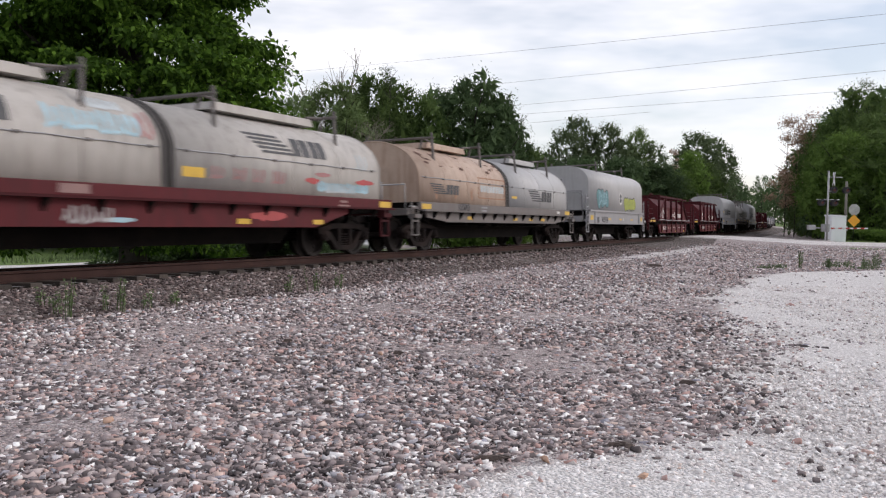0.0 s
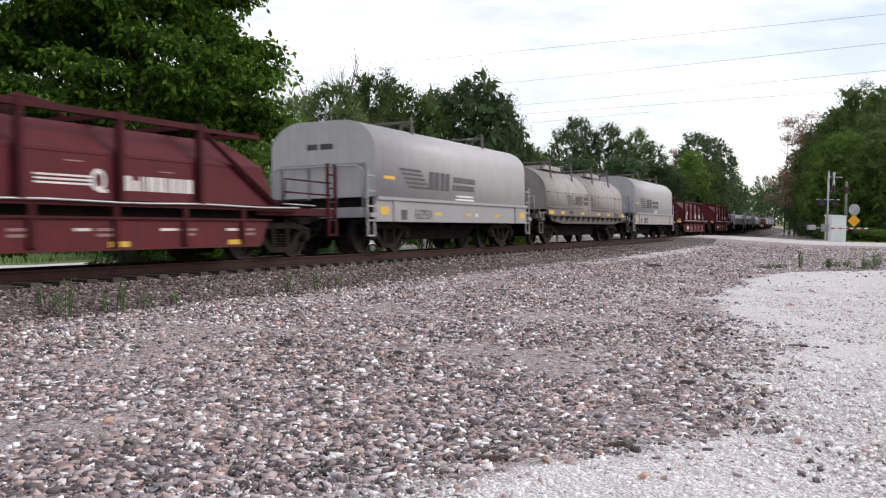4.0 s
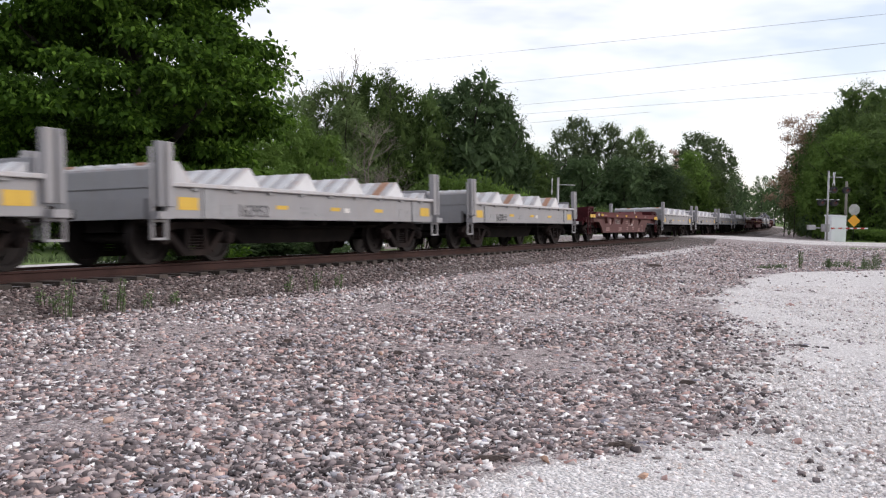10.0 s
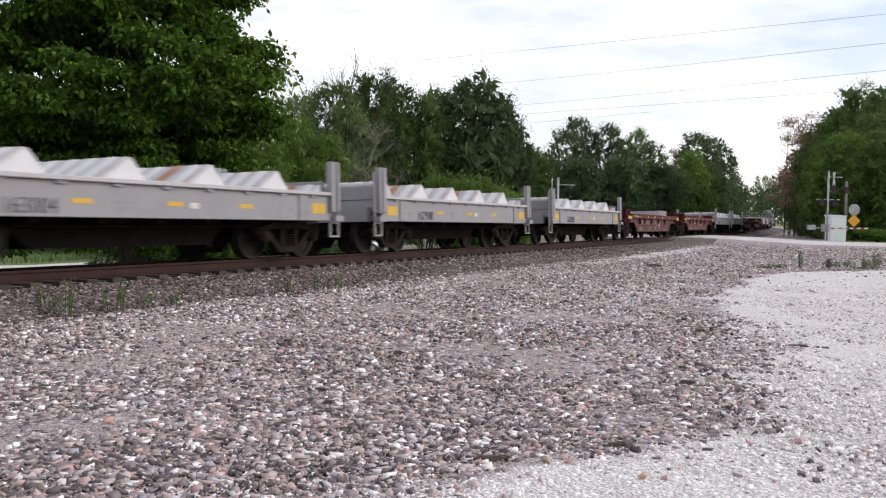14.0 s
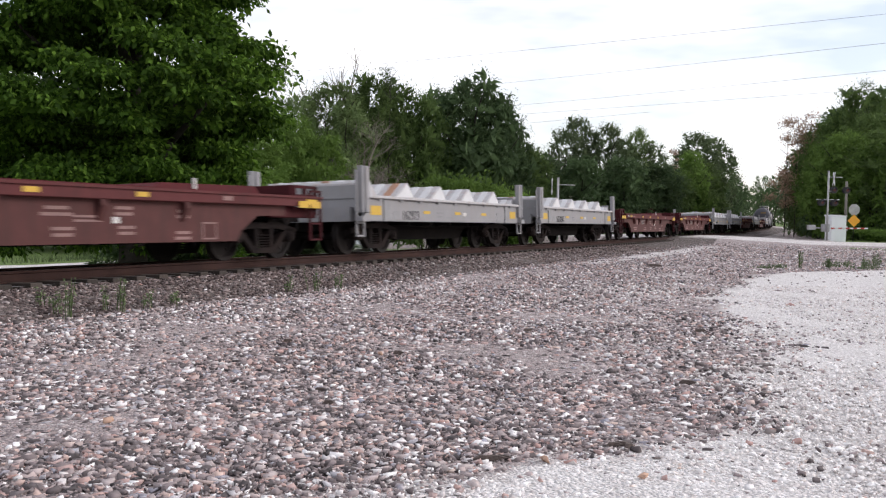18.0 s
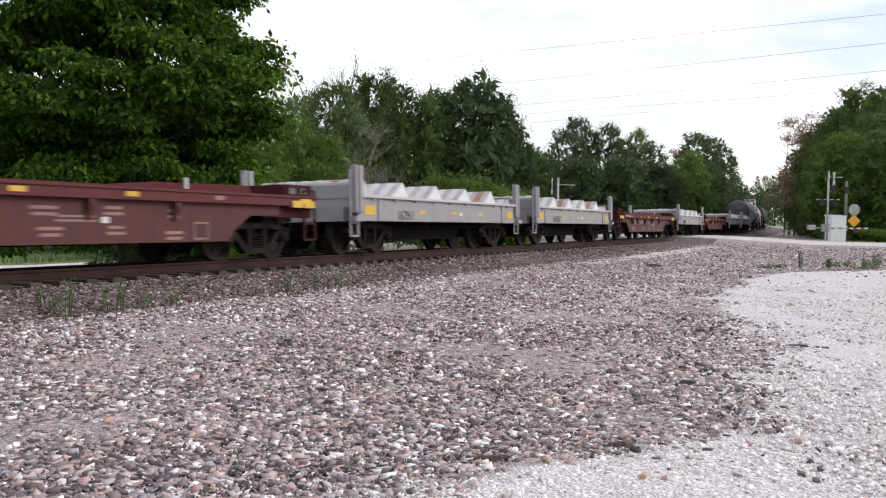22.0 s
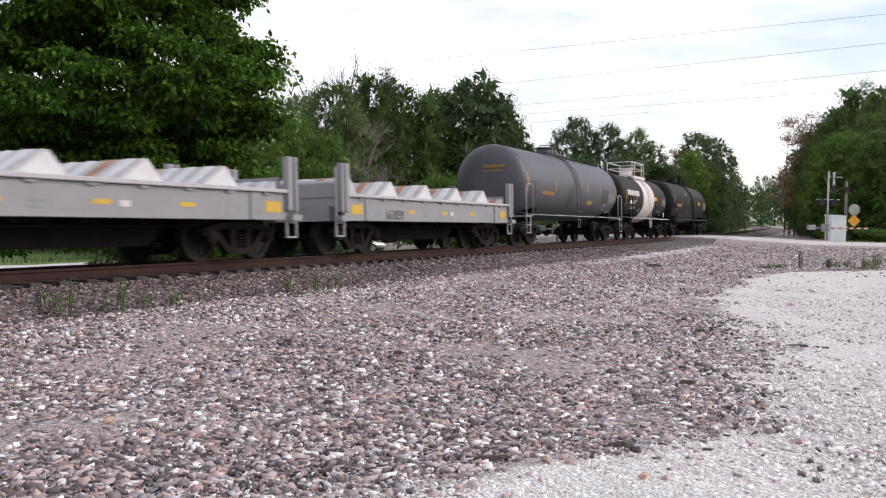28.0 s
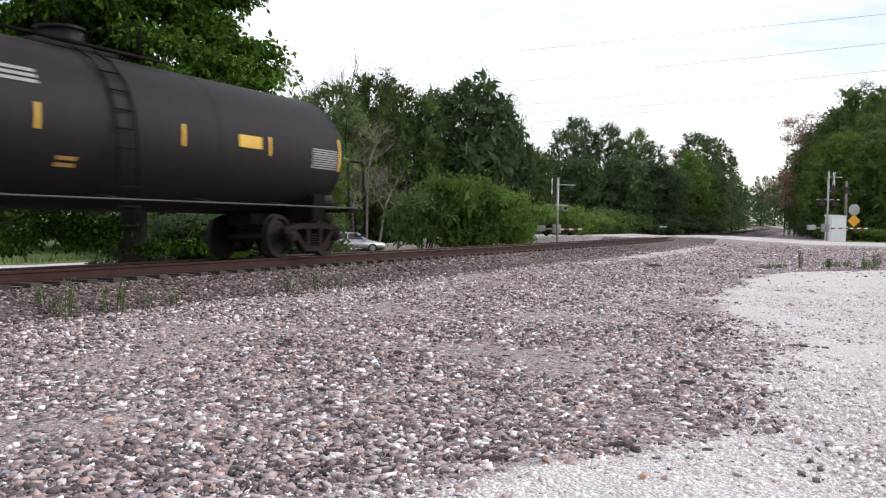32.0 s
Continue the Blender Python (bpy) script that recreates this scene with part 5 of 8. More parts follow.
# ---- tank cars ----
def tank_shape(bm, r, zc, half, bulge, seg=40, x0=None, x1=None, extra=0.0):
    """A lying tank with dished heads, or a plain ring from x0 to x1 a little proud of it."""
    if x0 is not None:
        rings = [(x0, r + extra), (x1, r + extra)]
    else:
        rings = [(-half - bulge * math.cos(a), r * math.sin(a) ** 0.62) for a in [math.pi / 2 * i / 8 for i in range(1, 9)]]
        rings += [(half + bulge * math.cos(a), r * math.sin(a) ** 0.62) for a in [math.pi / 2 * i / 8 for i in range(8, 0, -1)]]
    vs = [[bm.verts.new((x, rr * math.cos(2 * math.pi * i / seg), zc + rr * math.sin(2 * math.pi * i / seg))) for i in range(seg)] for x, rr in rings]
    for a, b2 in zip(vs, vs[1:]):
        for i in range(seg):
            f = bm.faces.new((a[i], a[(i + 1) % seg], b2[(i + 1) % seg], b2[i]))
            f.smooth = True
    if x0 is None:
        bm.faces.new(vs[0])
        bm.faces.new(vs[-1])
    return bm


def tank_patch(car, name, x0, x1, z0, z1, r, zc, mat, label="", slats=0):
    """A thin mark laid on the tank's near flank."""
    bm = B()
    n = 6
    cuts = [(z0, z1)] if not slats else [(z0 + (z1 - z0) * k / slats, z0 + (z1 - z0) * (k + 0.6) / slats) for k in range(slats)]
    for lo, hi in cuts:
        last = None
        for i in range(n + 1):
            z = lo + (hi - lo) * i / n
            rr = r + 0.010
            yv = -math.sqrt(max(rr * rr - (z - zc) ** 2, 0))
            q = (bm.verts.new((x0, yv, z)), bm.verts.new((x1, yv, z)))
            if last:
                bm.faces.new((last[0], last[1], q[1], q[0]))
            last = q
    return part(name, bm, mat, car, label)


def tank_letters(car, text, x, z, size, r, zc, mat, label=""):
    me = letters(text, size, mat, 0.0)
    for v in me.vertices:
        zz = v.co.z + z
        v.co.y = -math.sqrt(max((r + 0.012) ** 2 - (zz - zc) ** 2, 0))
        v.co.z = zz
    ob = part("stencilled_number", me, None, car, label)
    ob.location = (x, 0, 0)
    return ob


def tank_car(kind, num, seed):
    rng = random.Random(seed)
    grey, band = kind == "grey", kind == "band"
    mat = M_TANKGREY if grey else M_TANKBLACK
    label = {"grey": "grey tank car with dark patches and yellow stripes", "band": "black tank car with a white middle band and platform", "black": "black tank car with yellow stripes, last of the train"}[kind]
    car = thing("tank_car", label, "tank car", "tank cars at the train's end")
    half, shell_half, centre = {"grey": (7.6, 6.4, 5.5), "band": (6.1, 5.2, 4.3), "black": (8.2, 6.75, 6.0)}[kind]
    r, zc = (1.34, 2.28) if not band else (1.25, 2.18)
    bm = B()
    tank_shape(bm, r, zc, shell_half, 0.55)
    tank = part("tank", bm, mat, car, {"grey": "weathered grey riveted tank", "band": "black tank", "black": "dull black tank"}[kind])
    for x in (-shell_half, -shell_half * 0.38, shell_half * 0.38, shell_half):
        bm = B()
        tank_shape(bm, r, zc, 0, 0, 40, x - 0.02, x + 0.02, 0.006)
        part("weld_bead", bm, mat, tank)
    if band:
        bm = B()
        tank_shape(bm, r, zc, 0, 0, 40, -1.04, 1.86, 0.012)
        part("white_band", bm, M_BAND, tank, "broad pinkish-white band")
    m_top = M_BAND if band else mat
    m_hand = M_BAND if band else (M_TANKGREY if grey else M_DARK)
    mid = {"grey": -0.3, "band": 0.25, "black": 0.05}[kind]
    bm = B()
    tube(bm, (mid, 0, zc + r - 0.05), (mid, 0, zc + r + (0.42 if band else 0.30)), 0.36, 20)
    tube(bm, (mid, 0, zc + r + (0.42 if band else 0.30)), (mid, 0, zc + r + (0.48 if band else 0.35)), 0.40, 20)
    part("dome", bm, m_top, car, "round valve housing on top")
    bm = B()
    ww = 0.62 if band else 0.36
    box(bm, mid - 1.3 if band else mid - 0.9, mid + 1.3 if band else mid + 0.9, -ww, ww, zc + r - 0.04, zc + r + 0.03)
    part("walkway", bm, m_top, car)
    bm = B()
    zt = zc + r + 0.02
    if band:
        for sy in (-0.68, 0.68):
            pipe(bm, [(mid - 1.5, sy, zt), (mid - 1.5, sy, zt + 0.75), (mid + 1.5, sy, zt + 0.75), (mid + 1.5, sy, zt)], 0.03)
            pipe(bm, [(mid - 1.5, sy, zt + 0.4), (mid + 1.5, sy, zt + 0.4)], 0.022)
        for sx in (-1.5, 1.5):
            for h in (0.4, 0.75):
                pipe(bm, [(mid + sx, -0.68, zt + h), (mid + sx, 0.68, zt + h)], 0.022)
            pipe(bm, [(mid + sx * 0.6, -0.68, zt), (mid + sx * 0.6, -0.68, zt + 0.72)], 0.022)
        box(bm, mid - 1.5, mid + 1.5, -0.75, -0.6, zt - 0.14, zt)
    else:
        pipe(bm, [(mid - 1.0, -0.6, zt), (mid - 1.0, -0.6, zt + 0.62), (mid - 0.5, -0.6, zt + 0.62), (mid - 0.4, -0.6, zt)], 0.02)
        pipe(bm, [(mid + 1.2, -0.6, zt), (mid + 1.2, -0.6, zt + 0.55), (mid + 1.2, 0.6, zt + 0.55), (mid + 1.2, 0.6, zt)], 0.02)
        pipe(bm, [(mid - 1.6, -0.5, zt + 0.02), (mid + 1.9, -0.5, zt + 0.02)], 0.03)
        pipe(bm, [(mid - 1.6, 0.5, zt + 0.02), (mid + 1.9, 0.5, zt + 0.02)], 0.03)
    part("top_railing", bm, m_hand, car)
    # ladder down the flank
    bm = B()
    for dx in (-0.22, 0.22):
        pts = [(mid + dx, -(r + 0.06) * math.cos(a), zc + (r + 0.06) * math.sin(a)) for a in [radians(d) for d in (68, 50, 30, 10)]] + [(mid + dx, -r - 0.09, zc - 0.3), (mid + dx, -r - 0.09, 1.0)]
        pipe(bm, pts, 0.022)
        pipe(bm, [(mid + dx, -r - 0.09, 1.0), (mid + dx * 0.35, -r - 0.09, 0.62)], 0.022)
    for k in range(9):
        z = 0.66 + 0.31 * k
        d = z - zc
        yv = -(r + 0.09) if d < 0.1 else -math.sqrt(max((r + 0.06) ** 2 - d * d, 0.01))
        tube(bm, (mid - 0.22, yv, z), (mid + 0.22, yv, z), 0.016, 6)
    part("ladder", bm, m_hand, car)
    # running handrail, saddles, steps, end platforms
    bm = B()
    zz = 1.08
    pipe(bm, [(-half + 1.0, -HALF + 0.02, zz), (half - 1.0, -HALF + 0.02, zz)], 0.017)
    pipe(bm, [(-half + 1.0, HALF - 0.02, zz), (half - 1.0, HALF - 0.02, zz)], 0.022)
    for k in range(7):
        x = -half + 1.4 + k * (2 * half - 2.8) / 6
        for sy in (-1, 1):
            pipe(bm, [(x, sy * (HALF - 0.02), zz), (x, sy * 0.75, 1.20)], 0.014)
    part("running_handrail", bm, M_BAND if band else (M_HANDRAIL if grey else M_PATCH), car, "long handrail along the side")
    for sx in (-1, 1):
        bm = B()
        x = sx * centre
        prism(bm, ((-1.2, 0.86), (1.2, 0.86), (1.25, 1.35), (0.9, zc - r + 0.32), (0.0, zc - r + 0.02), (-0.9, zc - r + 0.32), (-1.25, 1.35)), x - 0.22, x + 0.22, "x")
        part("saddle", bm, M_DARK, car)
        bm = B()
        box(bm, min(sx * (centre - 1.2), sx * (half - 0.5)), max(sx * (centre - 1.2), sx * (half - 0.5)), -0.3, 0.3, 0.72, 1.0)
        part("stub_sill", bm, M_DARK, car)
        bm = B()
        xe = sx * (half - 0.62)
        box(bm, min(xe, xe - sx * 0.7), max(xe, xe - sx * 0.7), -HALF + 0.05, HALF - 0.05, 1.0, 1.06)
        part("end_platform", bm, M_DARK if not grey else M_MARKGREY, car)
        for sy in (-1, 1):
            bm = B()
            yy = sy * (HALF - 0.04)
            pipe(bm, [(xe, yy, 0.42), (xe, yy, 2.05), (xe - sx * 0.1, yy, 2.14), (xe - sx * 0.62, yy, 2.14), (xe - sx * 0.7, yy, 2.04), (xe - sx * 0.7, yy, 1.05)], 0.024)
            pipe(bm, [(xe, yy, 0.44), (xe - sx * 0.42, yy, 0.44), (xe - sx * 0.42, yy, 1.0)], 0.024)
            pipe(bm, [(xe, yy, 0.72), (xe - sx * 0.42, yy, 0.72)], 0.02)
            part("corner_step", bm, M_HANDRAIL if grey else M_DARK, car)
    bm = B()
    tube(bm, (half - 2.2, -0.9, 1.25), (half - 1.3, -0.9, 1.25), 0.16, 14)
    part("air_reservoir", bm, mat, car)
    # markings
    stripes = {"grey": (-6.42, -3.1, 1.45, 3.6, 6.42), "band": (-5.22, -2.79, 2.97, 5.22), "black": (-6.72, -3.9, -1.64, 1.5, 4.06, 6.72)}[kind]
    for i, x in enumerate(stripes):
        hi = 0.36 if i in (0, len(stripes) - 1) else 0.19
        mid_z = zc - (0.06 if grey or band else 0.03)
        tank_patch(car, "reflector", x - 0.04, x + 0.04, mid_z - hi, mid_z + hi, r, zc, M_YELLOW, "upright yellow reflector stripe")
    if grey:
        for x0, x1, z0, z1 in ((-6.05, -5.4, 1.5, 2.3), (-1.35, -0.75, 1.45, 2.25), (3.9, 5.0, 1.74, 2.34)):
            tank_patch(car, "dark_patch", x0, x1, z0, z1, r, zc, M_PATCH, "dark grey painted-over patch")
        tank_patch(car, "car_number", -4.7, -3.2, 1.86, 1.98, r, zc, M_YELLOWFADE, "faded yellow car number as a plain bar")
        tank_patch(car, "placard", 1.66, 2.5, 1.60, 1.80, r, zc, M_YELLOWFADE, "faded yellow framed placard")
        tank_patch(car, "placard_writing", 1.76, 2.4, 1.65, 1.75, r + 0.004, zc, M_YELLOW, slats=2)
        for z0, z1, x0, x1 in ((1.43, 1.47, 4.6, 4.88), (1.64, 1.68, 4.6, 4.88), (1.43, 1.68, 4.6, 4.64), (1.43, 1.68, 4.84, 4.88)):
            tank_patch(car, "stencil_box", x0, x1, z0, z1, r, zc, M_MARKWHITE)
        tank_patch(car, "data_panel", 5.1, 6.15, 1.78, 2.2, r, zc, M_MARKGREY, slats=8)
        tank_patch(car, "worn_streak", -2.6, 5.8, zc + r * 0.86, zc + r * 0.90, r, zc, M_TANKWORN, "lighter worn streak near the top")
    elif band:
        for k in range(6):
            tank_patch(car, "name_block", -4.85 + 0.466 * k, -4.45 + 0.466 * k, 2.27, 2.54, r, zc, M_MARKWHITE, "white owner's name drawn as plain blocks")
        tank_letters(car, num, -3.25, 1.93, 0.27, r, zc, M_MARKWHITE, "white car number")
        tank_patch(car, "owner_mark", -4.3, -3.75, 1.84, 2.02, r, zc, M_MARKWHITE)
        tank_patch(car, "small_print", -4.3, -2.9, 1.58, 1.72, r, zc, M_MARKGREY, slats=2)
        tank_patch(car, "small_print", -1.9, -1.5, 1.45, 1.65, r, zc, M_MARKGREY, slats=4)
        tank_patch(car, "placard", 1.9, 2.58, 2.13, 2.34, r, zc, M_YELLOW, "yellow placard beside the band")
        tank_patch(car, "band_plate", -1.2, -1.04, 1.95, 2.3, r + 0.004, zc, M_ORANGEPLATE, "small orange plate")
        tank_patch(car, "data_panel", 4.08, 5.1, 1.9, 2.3, r, zc, M_MARKGREY, slats=8)
        tank_patch(car, "small_print", 3.3, 4.2, 1.5, 1.6, r, zc, M_MARKGREY, slats=2)
        bm = B()
        prism(bm, ((4.9, 1.22), (5.05, 1.37), (4.9, 1.52), (4.75, 1.37)), -1.2, -1.17, "y")
        part("diamond_placard", bm, M_MARKWHITE, car, "white diamond placard")
    else:
        tank_patch(car, "car_number", -6.1, -4.1, 1.93, 2.10, r, zc, M_YELLOWFADE, "dull yellow car number as a plain bar")
        tank_patch(car, "small_print", -6.1, -5.0, 1.60, 1.82, r, zc, M_YELLOWFADE, slats=3)
        tank_patch(car, "placard", -2.25, -1.55, 2.72, 2.98, r, zc, M_MARKGREY, "grey and brown worn placard", slats=3)
        tank_patch(car, "placard", 3.06, 3.78, 2.17, 2.41, r, zc, M_YELLOW, "yellow placard")
        tank_patch(car, "small_print", -1.2, -0.8, 1.55, 1.75, r, zc, M_YELLOWFADE, slats=2)
        tank_patch(car, "data_panel", 5.6, 6.62, 1.92, 2.36, r, zc, M_MARKGREY, slats=9)
    # writing on the tank's head, as plain bars
    for k, (za, ya) in enumerate(((2.75, -0.35), (2.62, -0.3))):
        bm = B()
        xh = -shell_half - 0.552
        box(bm, xh - 0.004, xh, ya - 0.35, ya + 0.5, za, za + (0.10 if k == 0 else 0.05))
        part("head_writing", bm, M_MARKWHITE if band else M_YELLOWFADE, tank)
    trucks(car, centre)
    ends(car, half)
    return car


M_TANKWORN = material("worn_grey_paint", (0.12, 0.10, 0.098), 0.6, dark=0.7)
M_ORANGEPLATE = material("orange_plate", (0.42, 0.13, 0.035), 0.6)
M_YELLOWFADE = material("faded_yellow_stencil", (0.30, 0.17, 0.04), 0.6)

# ---- the train, car by car, with where each one's middle runs ----
G_SPRAY = [(-4.7, -3.75, M_PAINTGREY)]
TRAIN = []
ROWS = (
    (-191.2, lambda k: round_hood_car("165048", k, (M_OLDWHITE, M_OLDWHITE), M_RED, "red")),
    (-174.95, lambda k: round_hood_car("165045", k, (M_CREAM, M_WHITE), M_GRIMEGREY, "cream")),
    (-159.95, lambda k: square_hood_car("162918", k, True)),
    (-145.2, lambda k: shield_car("631402", k, [(-4.5, -3.75, M_PAINTGREY)])),
    (-129.2, lambda k: shield_car("631501", k, [(-4.5, -3.9, M_PAINTTEAL)])),
    (-114.6, lambda k: square_hood_car("162931", k)),
    (-100.75, lambda k: round_hood_car("165071", k, (M_DULLWHITE, M_DULLWHITE), M_GRIMEGREY, "")),
    (-86.9, lambda k: square_hood_car("162923", k)),
    (-72.35, lambda k: shield_car("631637", k, G_SPRAY + [(3.3, 4.3, M_PAINTGREY)], 2.30)),
    (-56.25, lambda k: shield_car("630311", k, [])),
    (-41.25, lambda k: trough_car("162999", k)),
    (-28.35, lambda k: trough_car("162952", k)),
    (-15.15, lambda k: trough_car("163011", k)),
    (-0.25, lambda k: belly_car("170052", k)),
    (14.05, lambda k: trough_car("162967", k)),
    (26.9, lambda k: trough_car("163004", k)),
    (39.65, lambda k: trough_car("162988", k)),
    (53.0, lambda k: trough_car("163020", k)),
    (67.3, lambda k: belly_car("170018", k, True)),
    (83.85, lambda k: belly_car("170061", k)),
    (98.2, lambda k: trough_car("162973", k)),
    (111.0, lambda k: trough_car("163035", k)),
    (125.35, lambda k: belly_car("170077", k)),
    (141.7, lambda k: belly_car("170044", k)),
    (156.0, lambda k: trough_car("162961", k)),
    (168.65, lambda k: trough_car("163027", k)),
    (183.0, lambda k: belly_car("170079", k)),
    (197.2, lambda k: trough_car("163008", k)),
    (211.4, lambda k: belly_car("170033", k)),
    (226.2, lambda k: trough_car("163049", k)),
    (238.85, lambda k: trough_car("163050", k, 1.0)),
    (252.95, lambda k: tank_car("grey", "680065", k)),
    (267.2, lambda k: tank_car("band", "42573", k)),
    (282.1, lambda k: tank_car("black", "685130", k)),
)
for k, (place, make) in enumerate(ROWS):
    TRAIN.append((place, make(k)))


# ---- woods, bushes and weeds ----
def leaf_material(name, dark, light, tips):
    m = bpy.data.materials.new(name)
    m.use_nodes = True
    nt = m.node_tree
    N, K = nt.nodes, nt.links
    b = N["Principled BSDF"]
    b.inputs["Roughness"].default_value = 0.7
    b.inputs["Specular IOR Level"].default_value = 0.12
    g = N.new("ShaderNodeNewGeometry")
    r = N.new("ShaderNodeValToRGB")
    els = r.color_ramp.elements
    els[0].color, els[1].color = (*dark, 1), (*tips, 1)
    e = els.new(0.6)
    e.color = (*light, 1)
    K.new(g.outputs["Random Per Island"], r.inputs["Fac"])
    oi = N.new("ShaderNodeObjectInfo")
    pr = N.new("ShaderNodeMapRange")
    pr.inputs["To Min"].default_value, pr.inputs["To Max"].default_value = 0.8, 1.2
    K.new(oi.outputs["Random"], pr.inputs["Value"])
    sc = N.new("ShaderNodeVectorMath")
    sc.operation = "SCALE"
    K.new(r.outputs["Color"], sc.inputs[0])
    K.new(pr.outputs["Result"], sc.inputs["Scale"])
    K.new(sc.outputs["Vector"], b.inputs["Base Color"])
    t = N.new("ShaderNodeBsdfTranslucent")
    K.new(sc.outputs["Vector"], t.inputs["Color"])
    mix = N.new("ShaderNodeMixShader")
    mix.inputs["Fac"].default_value = 0.42
    K.new(b.outputs["BSDF"], mix.inputs[1])
    K.new(t.outputs["BSDF"], mix.inputs[2])
    K.new(mix.outputs["Shader"], N["Material Output"].inputs["Surface"])
    return m


L_MAPLE = leaf_material("broad_leaves", (0.024, 0.052, 0.007), (0.050, 0.104, 0.013), (0.140, 0.250, 0.034))
# next three: raised blue and a narrow range put distant haze into the leaf colour
L_DARK = leaf_material("dark_leaves", (0.060, 0.094, 0.044), (0.084, 0.130, 0.058), (0.112, 0.168, 0.074))
L_ELM = leaf_material("grey_green_leaves", (0.085, 0.118, 0.062), (0.122, 0.162, 0.082), (0.160, 0.208, 0.108))
L_ASH = leaf_material("olive_leaves", (0.105, 0.150, 0.062), (0.145, 0.200, 0.080), (0.190, 0.255, 0.105))
L_MID = leaf_material("mid_leaves", (0.070, 0.110, 0.036), (0.098, 0.150, 0.047), (0.130, 0.194, 0.060))
L_LIGHT = leaf_material("light_leaves", (0.095, 0.160, 0.036), (0.128, 0.208, 0.046), (0.165, 0.260, 0.062))
# the low sun's reddish glow on foliage, put into the leaf colour
L_RED = leaf_material("sun_tinted_leaves", (0.22, 0.15, 0.10), (0.40, 0.27, 0.19), (0.58, 0.40, 0.30))
M_BARK = material("grey_brown_bark", (0.032, 0.025, 0.021), 0.95, dark=0.5, light=1.4, scale=6, bump=0.8, bump_scale=20)
M_DEAD = material("bleached_dead_wood", (0.20, 0.17, 0.145), 0.9, dark=0.7, light=1.2)
M_WEED = material("weed_green", (0.085, 0.125, 0.045), 0.8, dark=0.7, light=1.3, island=0.35)


def crown_mesh(name, mat, clumps, leaf, count, rng, droop=0.35, wide=0.5, core=0.75, heart=10):
    """Many small folded leaves set in sprays over a set of clumps (centre, radii)."""
    weights = np.array([c[1][0] * c[1][1] + c[1][0] * c[1][2] for c in clumps])
    which = rng.choice(len(clumps), count, p=weights / weights.sum())
    C, R = np.array([c[0] for c in clumps], float), np.array([c[1] for c in clumps], float)

    def sprays(cen, rad, size, shell, turn):
        n = len(cen)
        d = rng.normal(size=(n, 3))
        d /= np.linalg.norm(d, axis=1)[:, None]
        d[:, 2] = np.where(d[:, 2] < -0.35, -d[:, 2] * 0.6, d[:, 2])
        pos = cen + d * rad * shell[:, None]
        # leaves point outwards and hang
        out = d.copy()
        out[:, 2] = out[:, 2] * 0.5 - droop
        out += rng.normal(scale=turn, size=(n, 3))
        out /= np.linalg.norm(out, axis=1)[:, None]
        side = np.cross(out, rng.normal(scale=0.8, size=(n, 3)) + [0, 0, 1])
        side /= np.linalg.norm(side, axis=1)[:, None] + 1e-9
        nor = np.cross(side, out)
        L = (size * (0.65 + 0.7 * rng.random(n)))[:, None]
        W = L * wide
        v = np.empty((n, 4, 3))
        v[:, 0] = pos
        v[:, 1] = pos + out * L * 0.5 + side * W * 0.5 + nor * L * 0.05
        v[:, 2] = pos + out * L - nor * L * 0.12
        v[:, 3] = pos + out * L * 0.5 - side * W * 0.5 + nor * L * 0.05
        return v.reshape(-1, 3)

    outer = sprays(C[which], R[which], np.full(count, leaf), np.clip(np.abs(rng.normal(0.72, 0.34, count)), 0, 1.25), 0.75)
    # a denser heart of larger twig-ends, so that the sky shows only here and there
    deep = np.repeat(np.arange(len(clumps)), heart)
    inner = sprays(C[deep], R[deep], R[deep].mean(axis=1) * core, 0.62 * rng.random(len(deep)), 1.6)
    v = np.concatenate([outer, inner])
    base = np.arange(len(v) // 4)[:, None] * 4
    f = np.concatenate([base + [0, 1, 2], base + [0, 2, 3]], axis=1).reshape(-1, 3)
    me = bpy.data.meshes.new(name)
    me.vertices.add(len(v))
    me.vertices.foreach_set("co", v.ravel())
    me.loops.add(len(f) * 3)
    me.loops.foreach_set("vertex_index", f.ravel().astype(np.int32))
    me.polygons.add(len(f))
    me.polygons.foreach_set("loop_start", np.arange(len(f), dtype=np.int32) * 3)
    me.polygons.foreach_set("loop_total", np.full(len(f), 3, dtype=np.int32))
    me.update(calc_edges=True)
    me.materials.append(mat)
    return me


def limb(bm, a, b, r0, r1, seg=7):
    tube(bm, a, b, r0, seg, r1)


def trunk_mesh(height, r, spread, rng, mat=None, limbs=6):
    bm = B()
    pts = [Vector((0, 0, -0.3))]
    for k in range(1, 6):
        pts.append(Vector((rng.normal() * 0.06 * k, rng.normal() * 0.06 * k, height * k / 5)))
    for k in range(5):
        limb(bm, pts[k], pts[k + 1], r * (1.15 - 0.19 * k), r * (0.96 - 0.19 * k), 9)
    for k in range(limbs):
        a = 2 * math.pi * k / limbs + rng.normal() * 0.3
        i = 1 + k % 4
        p = pts[i]
        q = p + Vector((math.cos(a) * spread * 0.5, math.sin(a) * spread * 0.5, height * 0.18))
        e = q + Vector((math.cos(a + 0.3) * spread * 0.45, math.sin(a + 0.3) * spread * 0.45, height * 0.16))
        limb(bm, p, q, r * 0.42, r * 0.26)
        limb(bm, q, e, r * 0.26, r * 0.08)
    return to_mesh(bm, "trunk", mat or M_BARK)


